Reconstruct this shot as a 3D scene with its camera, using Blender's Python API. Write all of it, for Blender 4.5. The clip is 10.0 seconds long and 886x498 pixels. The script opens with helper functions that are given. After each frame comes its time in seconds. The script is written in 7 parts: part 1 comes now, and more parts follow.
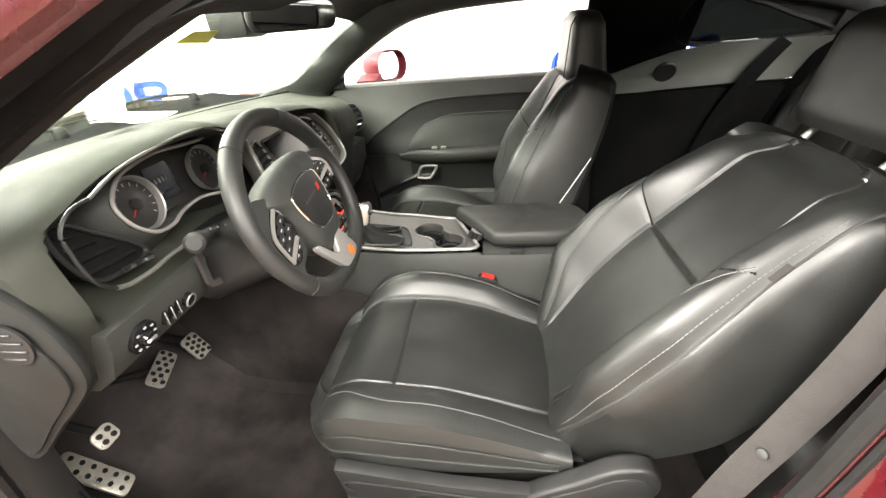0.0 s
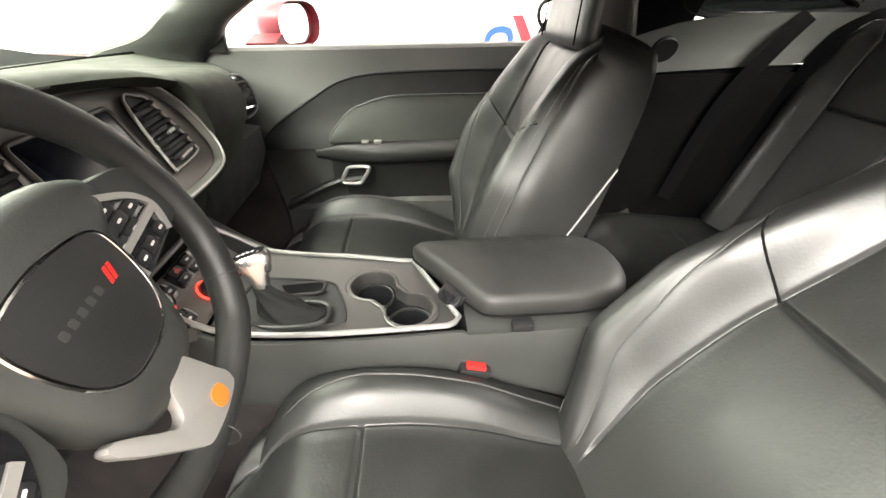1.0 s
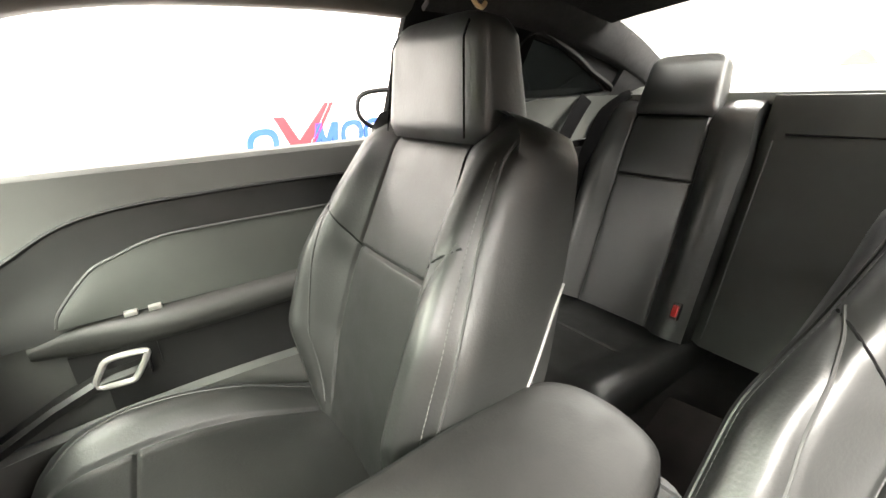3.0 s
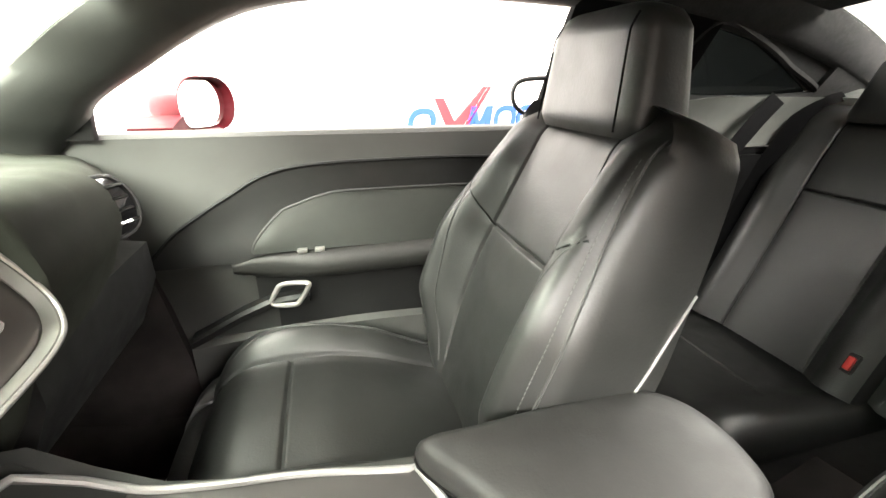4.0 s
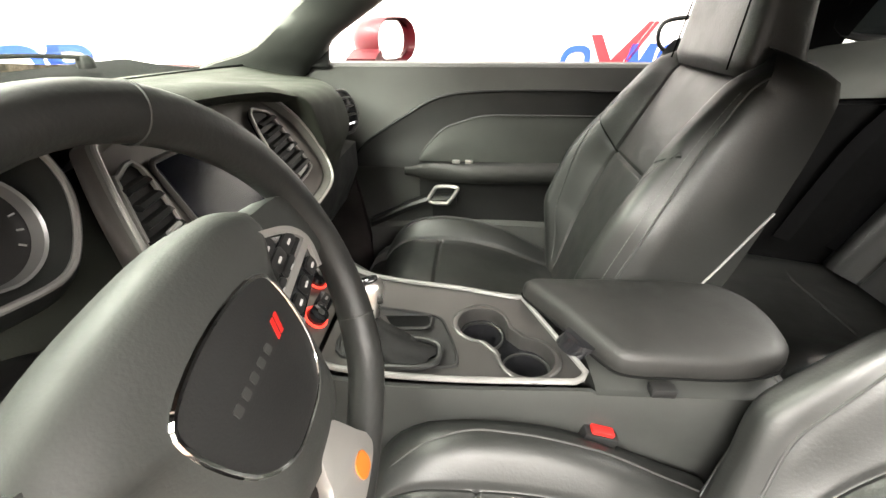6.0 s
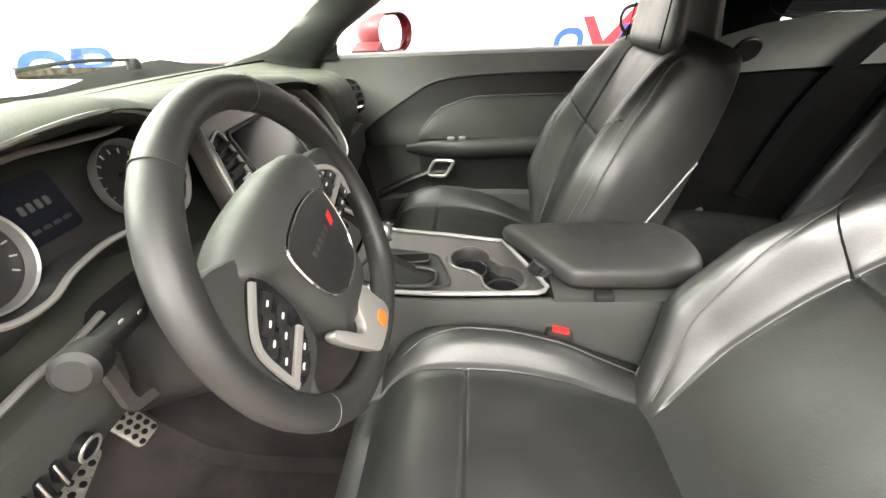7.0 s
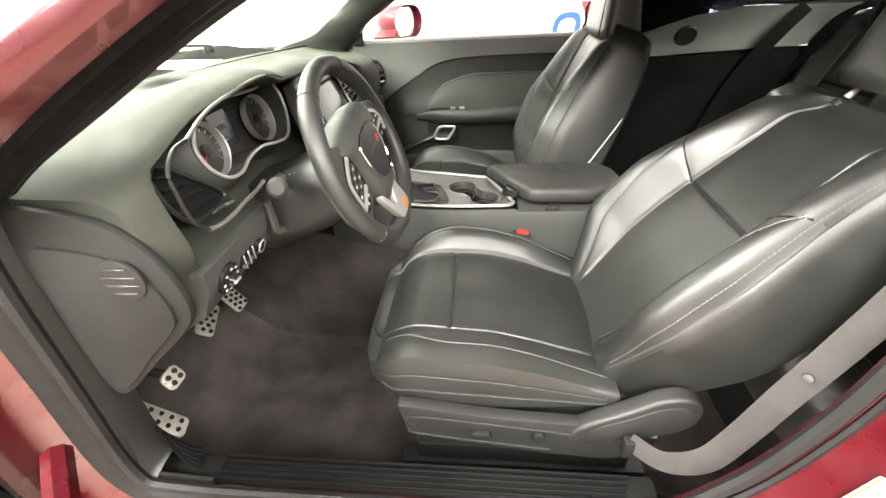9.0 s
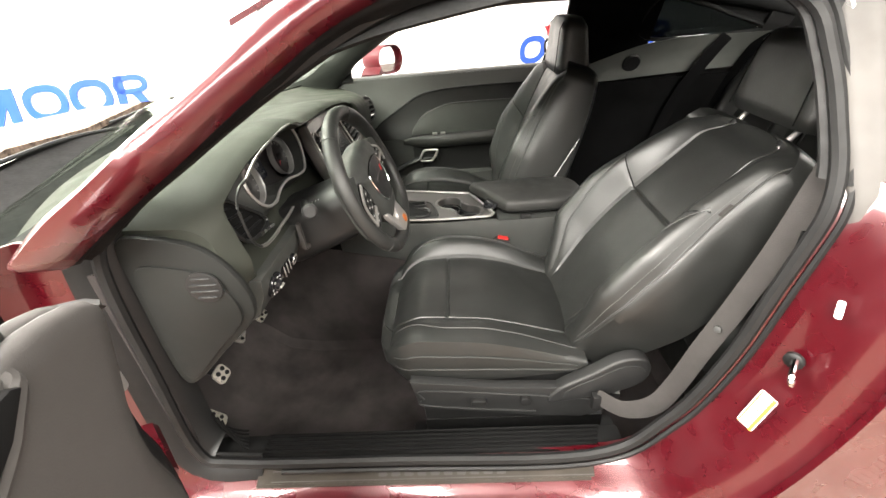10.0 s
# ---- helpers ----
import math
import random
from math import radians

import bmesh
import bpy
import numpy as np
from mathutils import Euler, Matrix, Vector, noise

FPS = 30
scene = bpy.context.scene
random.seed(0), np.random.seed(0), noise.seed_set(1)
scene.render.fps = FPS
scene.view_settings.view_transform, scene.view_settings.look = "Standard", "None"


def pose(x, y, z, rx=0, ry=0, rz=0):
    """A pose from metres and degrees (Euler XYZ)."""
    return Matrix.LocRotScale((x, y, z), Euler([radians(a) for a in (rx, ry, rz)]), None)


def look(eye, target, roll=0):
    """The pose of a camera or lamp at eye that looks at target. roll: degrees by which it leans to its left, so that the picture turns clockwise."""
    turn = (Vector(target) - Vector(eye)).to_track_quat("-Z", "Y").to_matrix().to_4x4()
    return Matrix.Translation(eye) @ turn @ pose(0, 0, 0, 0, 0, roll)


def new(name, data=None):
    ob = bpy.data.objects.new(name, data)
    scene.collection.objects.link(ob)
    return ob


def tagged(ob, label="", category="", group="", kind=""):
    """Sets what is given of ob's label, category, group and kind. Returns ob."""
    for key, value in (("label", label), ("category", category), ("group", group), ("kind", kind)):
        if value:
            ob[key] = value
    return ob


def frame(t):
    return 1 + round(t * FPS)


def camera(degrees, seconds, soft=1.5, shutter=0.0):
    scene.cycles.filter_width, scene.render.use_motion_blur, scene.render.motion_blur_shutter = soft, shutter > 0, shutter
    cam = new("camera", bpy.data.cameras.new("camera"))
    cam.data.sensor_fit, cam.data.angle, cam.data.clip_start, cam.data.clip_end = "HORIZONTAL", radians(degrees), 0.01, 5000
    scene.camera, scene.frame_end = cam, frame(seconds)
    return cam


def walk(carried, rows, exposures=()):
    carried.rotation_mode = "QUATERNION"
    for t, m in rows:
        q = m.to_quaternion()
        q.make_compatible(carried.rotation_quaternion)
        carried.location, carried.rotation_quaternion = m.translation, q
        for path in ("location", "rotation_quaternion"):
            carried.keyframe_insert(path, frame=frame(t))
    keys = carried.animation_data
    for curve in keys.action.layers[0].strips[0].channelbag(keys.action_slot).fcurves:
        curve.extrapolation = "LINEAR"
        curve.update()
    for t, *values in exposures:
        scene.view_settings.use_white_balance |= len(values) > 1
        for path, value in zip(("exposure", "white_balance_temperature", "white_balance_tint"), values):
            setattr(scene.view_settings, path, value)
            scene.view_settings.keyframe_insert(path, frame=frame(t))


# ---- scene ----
cam = camera(92.8, 10.0)
METRES, START, TILT, LEAN, TURN = 2.2, (0.0616, -1.1099, 1.3142), -28.574, 4.262, 6.586
ROWS = [
    (0.0, 0.0, 0.0, 0.0, 0.0, 0.0, -0.0),
    (0.5, -0.0233, 0.0879, 0.0326, -5.95, -1.16, 0.99),
    (1.0, -0.0254, 0.217, 0.0701, -10.76, -2.43, 1.68),
    (1.5, -0.057, 0.3037, 0.1055, -20.15, 0.88, 9.27),
    (2.0, -0.0634, 0.3558, 0.1361, -35.39, 4.57, 20.28),
    (3.5, -0.0314, 0.3798, 0.1439, -37.74, 4.55, 16.13),
    (4.0, -0.0473, 0.3631, 0.1372, -21.38, 6.23, 6.36),
    (4.5, -0.0573, 0.3421, 0.1256, -10.91, 4.93, -1.03),
    (5.0, -0.0619, 0.3148, 0.1077, -5.68, 1.89, -4.55),
    (6.5, -0.0828, 0.2164, 0.0728, -4.37, -1.14, -1.32),
    (7.0, -0.0703, 0.1651, 0.0509, -3.52, -2.15, -0.37),
    (7.5, -0.0413, 0.1151, 0.0253, -1.53, -3.06, -0.75),
    (8.0, -0.0238, 0.0746, 0.0171, -1.57, -3.72, -0.63),
    (8.5, -0.0412, 0.03, 0.001, -2.41, -4.2, -0.43),
    (9.0, -0.07, -0.016, -0.0171, -2.38, -4.17, -0.62),
    (9.5, -0.0886, -0.0597, -0.0259, -4.07, -3.77, 1.02),
    (10.0, -0.087, -0.1111, -0.0229, -4.62, -2.1, 2.8),
]
EXPOSE = [(0.0, 2.1), (1.0, 2.35), (2.0, 2.93), (3.5, 2.95), (5.0, 2.74), (6.5, 2.16), (7.5, 2.38), (9.0, 2.4), (9.5, 2.2), (10.0, 1.66)]
walk(cam, [(t, pose(*START, TILT, LEAN, TURN) @ pose(METRES * x, METRES * y, METRES * z, 90 + pitch, roll, yaw)) for t, x, y, z, yaw, pitch, roll in ROWS], EXPOSE)


# ---------------------------------------------------------------- world and lights
world = bpy.data.worlds.new("showroom_air")
scene.world = world
world.use_nodes = True
world.node_tree.nodes["Background"].inputs[0].default_value = (0.9, 0.95, 1.0, 1)
world.node_tree.nodes["Background"].inputs[1].default_value = 0.25


def area(name, where, target, sx, sy, watts, color=(1.0, 0.955, 0.88)):
    data = bpy.data.lights.new(name, "AREA")
    data.shape, data.size, data.size_y, data.energy, data.color = "RECTANGLE", sx, sy, watts, color
    ob = new(name, data)
    ob.matrix_world = look(where, target)
    return ob


# Lamps out of view, added and placed to light the cabin.
LAMPS = [(-1.9, 0.1, 260), (-4.2, -2.6, 300), (-4.7, 1.2, 400), (-1.5, -4.2, 600), (1.8, -3.5, 170), (4.2, 1.2, 230), (4.0, -3.4, 200)]
for lx, ly, watts in LAMPS:
    area("added_area_lamp", (lx, ly, 3.42), (lx, ly, 0), 2.0, 3.4, watts)


# ---------------------------------------------------------------- materials
def mat(name, color, rough=0.5, metal=0.0, vary=0.15, vscale=6.0, bump=0.0, bscale=400.0, kind="noise", coat=0.0, spec=0.5, emit=0.0, rvary=0.08, detail=3.0, crease=0.0):
    m = bpy.data.materials.new(name)
    m.use_nodes = True
    nt = m.node_tree
    b = nt.nodes["Principled BSDF"]
    co = nt.nodes.new("ShaderNodeTexCoord")
    n1 = nt.nodes.new("ShaderNodeTexNoise")
    n1.inputs["Scale"].default_value, n1.inputs["Detail"].default_value = vscale, detail
    nt.links.new(co.outputs["Object"], n1.inputs["Vector"])
    ramp = nt.nodes.new("ShaderNodeMapRange")
    ramp.inputs[1].default_value, ramp.inputs[2].default_value = 0.3, 0.7
    ramp.inputs[3].default_value, ramp.inputs[4].default_value = 1 - vary, 1 + vary
    nt.links.new(n1.outputs["Fac"], ramp.inputs[0])
    mul = nt.nodes.new("ShaderNodeVectorMath")
    mul.operation = "SCALE"
    mul.inputs[0].default_value = color[:3]
    nt.links.new(ramp.outputs[0], mul.inputs["Scale"])
    nt.links.new(mul.outputs[0], b.inputs["Base Color"])
    r2 = nt.nodes.new("ShaderNodeMapRange")
    r2.inputs[1].default_value, r2.inputs[2].default_value = 0.3, 0.7
    r2.inputs[3].default_value, r2.inputs[4].default_value = max(rough - rvary, 0.02), min(rough + rvary, 1)
    n3 = nt.nodes.new("ShaderNodeTexNoise")
    n3.inputs["Scale"].default_value, n3.inputs["Detail"].default_value = vscale * 3.7, 4
    nt.links.new(co.outputs["Object"], n3.inputs["Vector"])
    nt.links.new(n3.outputs["Fac"], r2.inputs[0])
    nt.links.new(r2.outputs[0], b.inputs["Roughness"])
    b.inputs["Metallic"].default_value = metal
    b.inputs["Specular IOR Level"].default_value = spec
    b.inputs["Coat Weight"].default_value = coat
    b.inputs["Coat Roughness"].default_value = 0.05
    if emit:
        b.inputs["Emission Color"].default_value = (*color[:3], 1)
        b.inputs["Emission Strength"].default_value = emit
    if bump:
        if kind == "voronoi":
            t = nt.nodes.new("ShaderNodeTexVoronoi")
            t.feature = "DISTANCE_TO_EDGE"
            out = t.outputs["Distance"]
        else:
            t = nt.nodes.new("ShaderNodeTexNoise")
            t.inputs["Detail"].default_value = 4
            out = t.outputs["Fac"]
        t.inputs["Scale"].default_value = bscale
        nt.links.new(co.outputs["Object"], t.inputs["Vector"])
        bp = nt.nodes.new("ShaderNodeBump")
        bp.inputs["Strength"].default_value, bp.inputs["Distance"].default_value = bump, 0.001
        nt.links.new(out, bp.inputs["Height"])
        if crease:
            # soft folds and pulls under the fine grain
            n4 = nt.nodes.new("ShaderNodeTexNoise")
            n4.inputs["Scale"].default_value, n4.inputs["Detail"].default_value, n4.inputs["Distortion"].default_value = 11.0, 2.0, 1.2
            nt.links.new(co.outputs["Object"], n4.inputs["Vector"])
            b4 = nt.nodes.new("ShaderNodeBump")
            b4.inputs["Strength"].default_value, b4.inputs["Distance"].default_value = crease, 0.012
            nt.links.new(n4.outputs["Fac"], b4.inputs["Height"])
            nt.links.new(b4.outputs[0], bp.inputs["Normal"])
        nt.links.new(bp.outputs[0], b.inputs["Normal"])
    return m


def glass(name, tint=(0.96, 0.98, 0.97), gloss=0.05):
    """A thin pane: clear with a faint reflection."""
    m = bpy.data.materials.new(name)
    m.use_nodes = True
    nt = m.node_tree
    nt.nodes.clear()
    out = nt.nodes.new("ShaderNodeOutputMaterial")
    mix = nt.nodes.new("ShaderNodeMixShader")
    tr = nt.nodes.new("ShaderNodeBsdfTransparent")
    gl = nt.nodes.new("ShaderNodeBsdfGlossy")
    tr.inputs[0].default_value = (*tint, 1)
    gl.inputs["Roughness"].default_value = 0.0
    fr = nt.nodes.new("ShaderNodeLayerWeight")
    fr.inputs["Blend"].default_value = 0.5
    pw = nt.nodes.new("ShaderNodeMath")
    pw.operation = "POWER"
    pw.inputs[1].default_value = 5.0
    nt.links.new(fr.outputs["Facing"], pw.inputs[0])
    ad = nt.nodes.new("ShaderNodeMath")
    ad.operation = "MULTIPLY_ADD"
    ad.inputs[1].default_value, ad.inputs[2].default_value = 0.4, gloss * 0.4
    nt.links.new(pw.outputs[0], ad.inputs[0])
    nt.links.new(ad.outputs[0], mix.inputs[0])
    nt.links.new(tr.outputs[0], mix.inputs[1])
    nt.links.new(gl.outputs[0], mix.inputs[2])
    nt.links.new(mix.outputs[0], out.inputs[0])
    return m


LEATHER = mat("black_leather", (0.0088, 0.0092, 0.0086), 0.45, vary=0.20, vscale=5, bump=0.28, bscale=240, spec=0.47, rvary=0.06, crease=0.045)
WHEELSKIN = mat("worn_wheel_leather", (0.012, 0.0122, 0.0116), 0.52, vary=0.2, vscale=8, bump=0.25, bscale=260, spec=0.36)
PADSKIN = mat("matt_pad_skin", (0.021, 0.022, 0.0205), 0.6, vary=0.1, vscale=6, bump=0.2, bscale=420, spec=0.3)
STACKM = mat("graphite_stack_plastic", (0.085, 0.078, 0.072), 0.36, metal=0.45, vary=0.05, vscale=8, rvary=0.03)
LIDM = mat("matt_black_armrest_skin", (0.012, 0.0118, 0.0112), 0.58, vary=0.2, vscale=6, bump=0.3, bscale=260, spec=0.3, crease=0.08)
PIPING = mat("grey_piping", (0.019, 0.019, 0.0185), 0.55)
THREAD = mat("grey_thread", (0.06, 0.06, 0.058), 0.7)
# Near-black that paints the shade in seams, slots and the driver's vent.
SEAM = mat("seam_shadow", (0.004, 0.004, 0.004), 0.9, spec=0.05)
SOFT = mat("soft_black_plastic", (0.031, 0.0325, 0.030), 0.62, vary=0.10, vscale=4, bump=0.2, bscale=420, spec=0.32)
DOORLOW = mat("grained_grey_door_skin", (0.040, 0.0405, 0.038), 0.56, vary=0.10, vscale=4, bump=0.2, bscale=420, spec=0.4)
DASHTOP = mat("soft_dashboard_skin", (0.0185, 0.0200, 0.0160), 0.72, vary=0.12, vscale=4, bump=0.25, bscale=420, spec=0.14)
SILLP = mat("dull_black_sill_plastic", (0.003, 0.003, 0.003), 0.75, vary=0.25, vscale=9, bump=0.2, bscale=300, spec=0.06)
PLASTIC = mat("hard_black_plastic", (0.009, 0.009, 0.009), 0.48, vary=0.12, vscale=5, bump=0.15, bscale=500, spec=0.32)
PLASTIC_GREY = mat("grained_door_plastic", (0.030, 0.028, 0.0265), 0.66, vary=0.14, vscale=4, bump=0.2, bscale=420, spec=0.2)
GLOSS = mat("gloss_black", (0.008, 0.008, 0.009), 0.10, vary=0.1, rvary=0.03)
CONSOLE = mat("graphite_console_plate", (0.085, 0.082, 0.080), 0.33, metal=0.8, vary=0.03, vscale=8, rvary=0.02)
SILVER = mat("satin_silver", (0.55, 0.54, 0.52), 0.28, metal=1.0, vary=0.03, vscale=8, rvary=0.02)
# Black trim taken darker than its own colour to hold the rear cabin's shade.
DARK = mat("black_trim_and_shade", (0.0030, 0.0030, 0.0031), 0.9, vary=0.3, vscale=12, bump=0.4, bscale=700, spec=0.05)
SATIN = mat("satin_silver_plastic", (0.29, 0.28, 0.268), 0.34, metal=0.6, vary=0.03, vscale=8, rvary=0.02)
CHROME = mat("chrome", (0.85, 0.85, 0.84), 0.08, metal=1.0, vary=0.02, rvary=0.03)
STEEL = mat("brushed_steel", (0.66, 0.63, 0.56), 0.34, metal=0.85, vary=0.1, vscale=60)
DULL = mat("dull_grey_trim", (0.22, 0.215, 0.21), 0.4, metal=0.6)
YELLOWG = mat("yellow_green_print", (0.45, 0.42, 0.05), 0.5)
RUBBER = mat("black_rubber", (0.006, 0.006, 0.006), 0.55, vary=0.2, vscale=12, bump=0.2, bscale=200, spec=0.2)
CARPET = mat("charcoal_carpet", (0.023, 0.0198, 0.0192), 0.95, vary=0.45, vscale=9, bump=1.0, bscale=900, spec=0.15, detail=6)
HEADLINER = mat("black_headliner", (0.014, 0.014, 0.014), 0.9, vary=0.2, vscale=30, bump=0.5, bscale=1200, spec=0.2)
RED = mat("red_pearl_paint", (0.043, 0.0006, 0.0032), 0.30, metal=0.3, vary=0.10, vscale=4, coat=0.8, bump=0.02, bscale=3000)
WEB = mat("grey_seat_belt_webbing", (0.024, 0.022, 0.021), 0.8, vary=0.1, vscale=20, bump=0.5, bscale=700, spec=0.2)
BELT_DARK = mat("black_seat_belt_webbing", (0.0032, 0.0032, 0.0034), 0.9, vary=0.1, vscale=20, bump=0.5, bscale=700, spec=0.05)
REDBTN = mat("red_plastic", (0.38, 0.012, 0.010), 0.35)
REDGLOW = mat("red_ring_light", (0.9, 0.05, 0.03), 0.3, emit=0.5)
WHITE = mat("white_print", (0.8, 0.8, 0.78), 0.6)
PAPER = mat("white_paper", (0.82, 0.80, 0.77), 0.8, vary=0.04)
YELLOW = mat("yellow_print", (0.75, 0.60, 0.03), 0.5)
TAN = mat("tan_print", (0.30, 0.21, 0.10), 0.6)
# Amber lamp lens; also paints the orange reflection on the wheel spoke.
AMBER = mat("amber_lens_and_reflection", (0.34, 0.085, 0.010), 0.45, emit=0.10)
SCREEN = mat("dark_screen", (0.006, 0.007, 0.011), 0.2, vary=0.1, rvary=0.03, spec=0.22)
DIAL = mat("gauge_face", (0.015, 0.014, 0.014), 0.4)
MIRROR = mat("mirror_glass", (0.9, 0.9, 0.9), 0.01, metal=1.0, vary=0.0, rvary=0.0)
WALLP = mat("white_wall_paint", (0.82, 0.82, 0.81), 0.7, vary=0.02, vscale=2, bump=0.1, bscale=120)
WALLG = mat("grey_wall_paint", (0.20, 0.195, 0.19), 0.7, vary=0.05, vscale=2, bump=0.1, bscale=120)
BLUE = mat("blue_sign_acrylic", (0.006, 0.045, 0.30), 0.45, vary=0.12, vscale=2)
SIGNRED = mat("red_sign_acrylic", (0.34, 0.010, 0.018), 0.45, vary=0.1, vscale=2)
TILE = mat("brown_floor_tile", (0.15, 0.098, 0.070), 0.42, vary=0.22, vscale=3, bump=0.2, bscale=60)
FLOORM = mat("brown_floor", (0.11, 0.074, 0.055), 0.5, vary=0.25, vscale=2, bump=0.3, bscale=40)
CLEAR = glass("window_glass")
SHADE = glass("green_tinted_windscreen", (0.86, 0.90, 0.86))
PILLARC = mat("satin_grey_pillar", (0.050, 0.047, 0.044), 0.6, vary=0.2, vscale=9, spec=0.3)
PILLARD = mat("worn_dark_metal", (0.09, 0.085, 0.08), 0.45, metal=0.6, vary=0.25, vscale=40)
BOOT = mat("dark_boot_leather", (0.007, 0.007, 0.007), 0.7, vary=0.2, vscale=20, bump=0.3, bscale=260, spec=0.15)
# Shaded copy of the body red, its sheen cut against blown-out reflections.
MIRRORP = mat("red_pearl_low_sheen", (0.046, 0.0010, 0.0032), 0.5, vary=0.10, vscale=4, coat=0.08, spec=0.15)
KEYMARK = mat("worn_key_print", (0.42, 0.41, 0.40), 0.6)
SCUFFM = mat("brown_black_scuff_plate", (0.016, 0.0125, 0.009), 0.6, vary=0.2, vscale=14, spec=0.15)
MARKG = mat("grey_print", (0.28, 0.28, 0.27), 0.6)
CAPM = mat("matt_dark_cover", (0.0115, 0.012, 0.0113), 0.5, vary=0.12, vscale=5, bump=0.2, bscale=420, spec=0.12)
QUARTER = mat("grey_quarter_trim", (0.075, 0.078, 0.072), 0.6, vary=0.15, vscale=5, bump=0.2, bscale=420, spec=0.3)
BEZEL = mat("satin_grey_bezel", (0.16, 0.155, 0.145), 0.36, metal=0.5, vary=0.03, vscale=8, rvary=0.02)
TINTED = glass("tinted_glass", (0.05, 0.055, 0.055))
CEILW = mat("grey_ceiling_panel", (0.30, 0.30, 0.295), 0.9, vary=0.05)
# Glow of the added, unseen light panels.
LAMPGLOW = mat("added_lamp_glow", (1.0, 0.98, 0.94), 0.5, emit=1.5, vary=0.0)
HOODM = mat("dusty_hood", (0.085, 0.064, 0.050), 0.75, vary=0.8, vscale=60, detail=8, spec=0.1, bump=0.3, bscale=90)
COWLM = mat("matt_cowl_plastic", (0.006, 0.006, 0.006), 0.9, vary=0.3, vscale=30, spec=0.03)


# ---------------------------------------------------------------- mesh helpers
def finish(bm, name, material, smooth=38):
    bmesh.ops.recalc_face_normals(bm, faces=bm.faces)
    lim = radians(smooth)
    for f in bm.faces:
        f.smooth = True
    for e in bm.edges:
        if len(e.link_faces) == 2 and e.calc_face_angle(0) > lim:
            e.smooth = False
    me = bpy.data.meshes.new(name)
    bm.to_mesh(me)
    bm.free()
    me.materials.append(material)
    return me


def part(name, bm, material, parent, label="", smooth=38):
    ob = new(name, finish(bm, name, material, smooth))
    ob.parent = parent
    if parent is not None and parent.data is None:
        ob.matrix_parent_inverse = Matrix.Translation(parent.location).inverted()
    if label:
        ob["label"] = label
    return ob


def thing(name, base, label, category, group="", kind=""):
    e = new(name)
    e.empty_display_size = 0.05
    e.location = base
    return tagged(e, label, category, group, kind)


def single(name, bm, material, label, category, group="", kind="", smooth=38):
    ob = new(name, finish(bm, name, material, smooth))
    return tagged(ob, label, category, group, kind)


def box(lo, hi, bevel=0.0, seg=2, m=None):
    bm = bmesh.new()
    bmesh.ops.create_cube(bm, size=1)
    for v in bm.verts:
        v.co = Vector([(lo[i] + hi[i]) / 2 + v.co[i] * (hi[i] - lo[i]) for i in range(3)])
    if bevel:
        bmesh.ops.bevel(bm, geom=list(bm.edges), offset=bevel, segments=seg, profile=0.6, affect="EDGES")
    if m is not None:
        bm.transform(m)
    return bm


def loft(rings, closed=True, caps=True):
    bm = bmesh.new()
    vs = [[bm.verts.new(p) for p in r] for r in rings]
    n = len(vs[0])
    for a, b in zip(vs, vs[1:]):
        for i in range(n if closed else n - 1):
            k = (i + 1) % n
            bm.faces.new((a[i], a[k], b[k], b[i]))
    if caps and closed:
        bm.faces.new(vs[0])
        bm.faces.new(vs[-1])
    return bm


def sheet(rows, off):
    """An open grid with thickness: off is the way to its back."""
    off = Vector(off)
    bm = bmesh.new()
    A = [[bm.verts.new(Vector(p)) for p in r] for r in rows]
    B = [[bm.verts.new(Vector(p) + off) for p in r] for r in rows]
    nr, nc = len(A), len(A[0])
    for i in range(nr - 1):
        for j in range(nc - 1):
            bm.faces.new((A[i][j], A[i][j + 1], A[i + 1][j + 1], A[i + 1][j]))
            bm.faces.new((B[i][j], B[i + 1][j], B[i + 1][j + 1], B[i][j + 1]))
    for j in range(nc - 1):
        bm.faces.new((A[0][j], B[0][j], B[0][j + 1], A[0][j + 1]))
        bm.faces.new((A[-1][j], A[-1][j + 1], B[-1][j + 1], B[-1][j]))
    for i in range(nr - 1):
        bm.faces.new((A[i][0], A[i + 1][0], B[i + 1][0], B[i][0]))
        bm.faces.new((A[i][-1], B[i][-1], B[i + 1][-1], A[i + 1][-1]))
    return bm


def spline(pts, n=8, closed=False):
    """Catmull-Rom through the points."""
    P = [Vector(p) for p in pts]
    out = []
    m = len(P)
    for i in range(m if closed else m - 1):
        if closed:
            p0, p1, p2, p3 = P[i - 1], P[i], P[(i + 1) % m], P[(i + 2) % m]
        else:
            p0, p1, p2, p3 = P[max(i - 1, 0)], P[i], P[i + 1], P[min(i + 2, m - 1)]
        for k in range(n):
            t = k / n
            out.append(0.5 * (2 * p1 + (p2 - p0) * t + (2 * p0 - 5 * p1 + 4 * p2 - p3) * t * t + (3 * p1 - p0 - 3 * p2 + p3) * t ** 3))
    if not closed:
        out.append(P[-1])
    return out


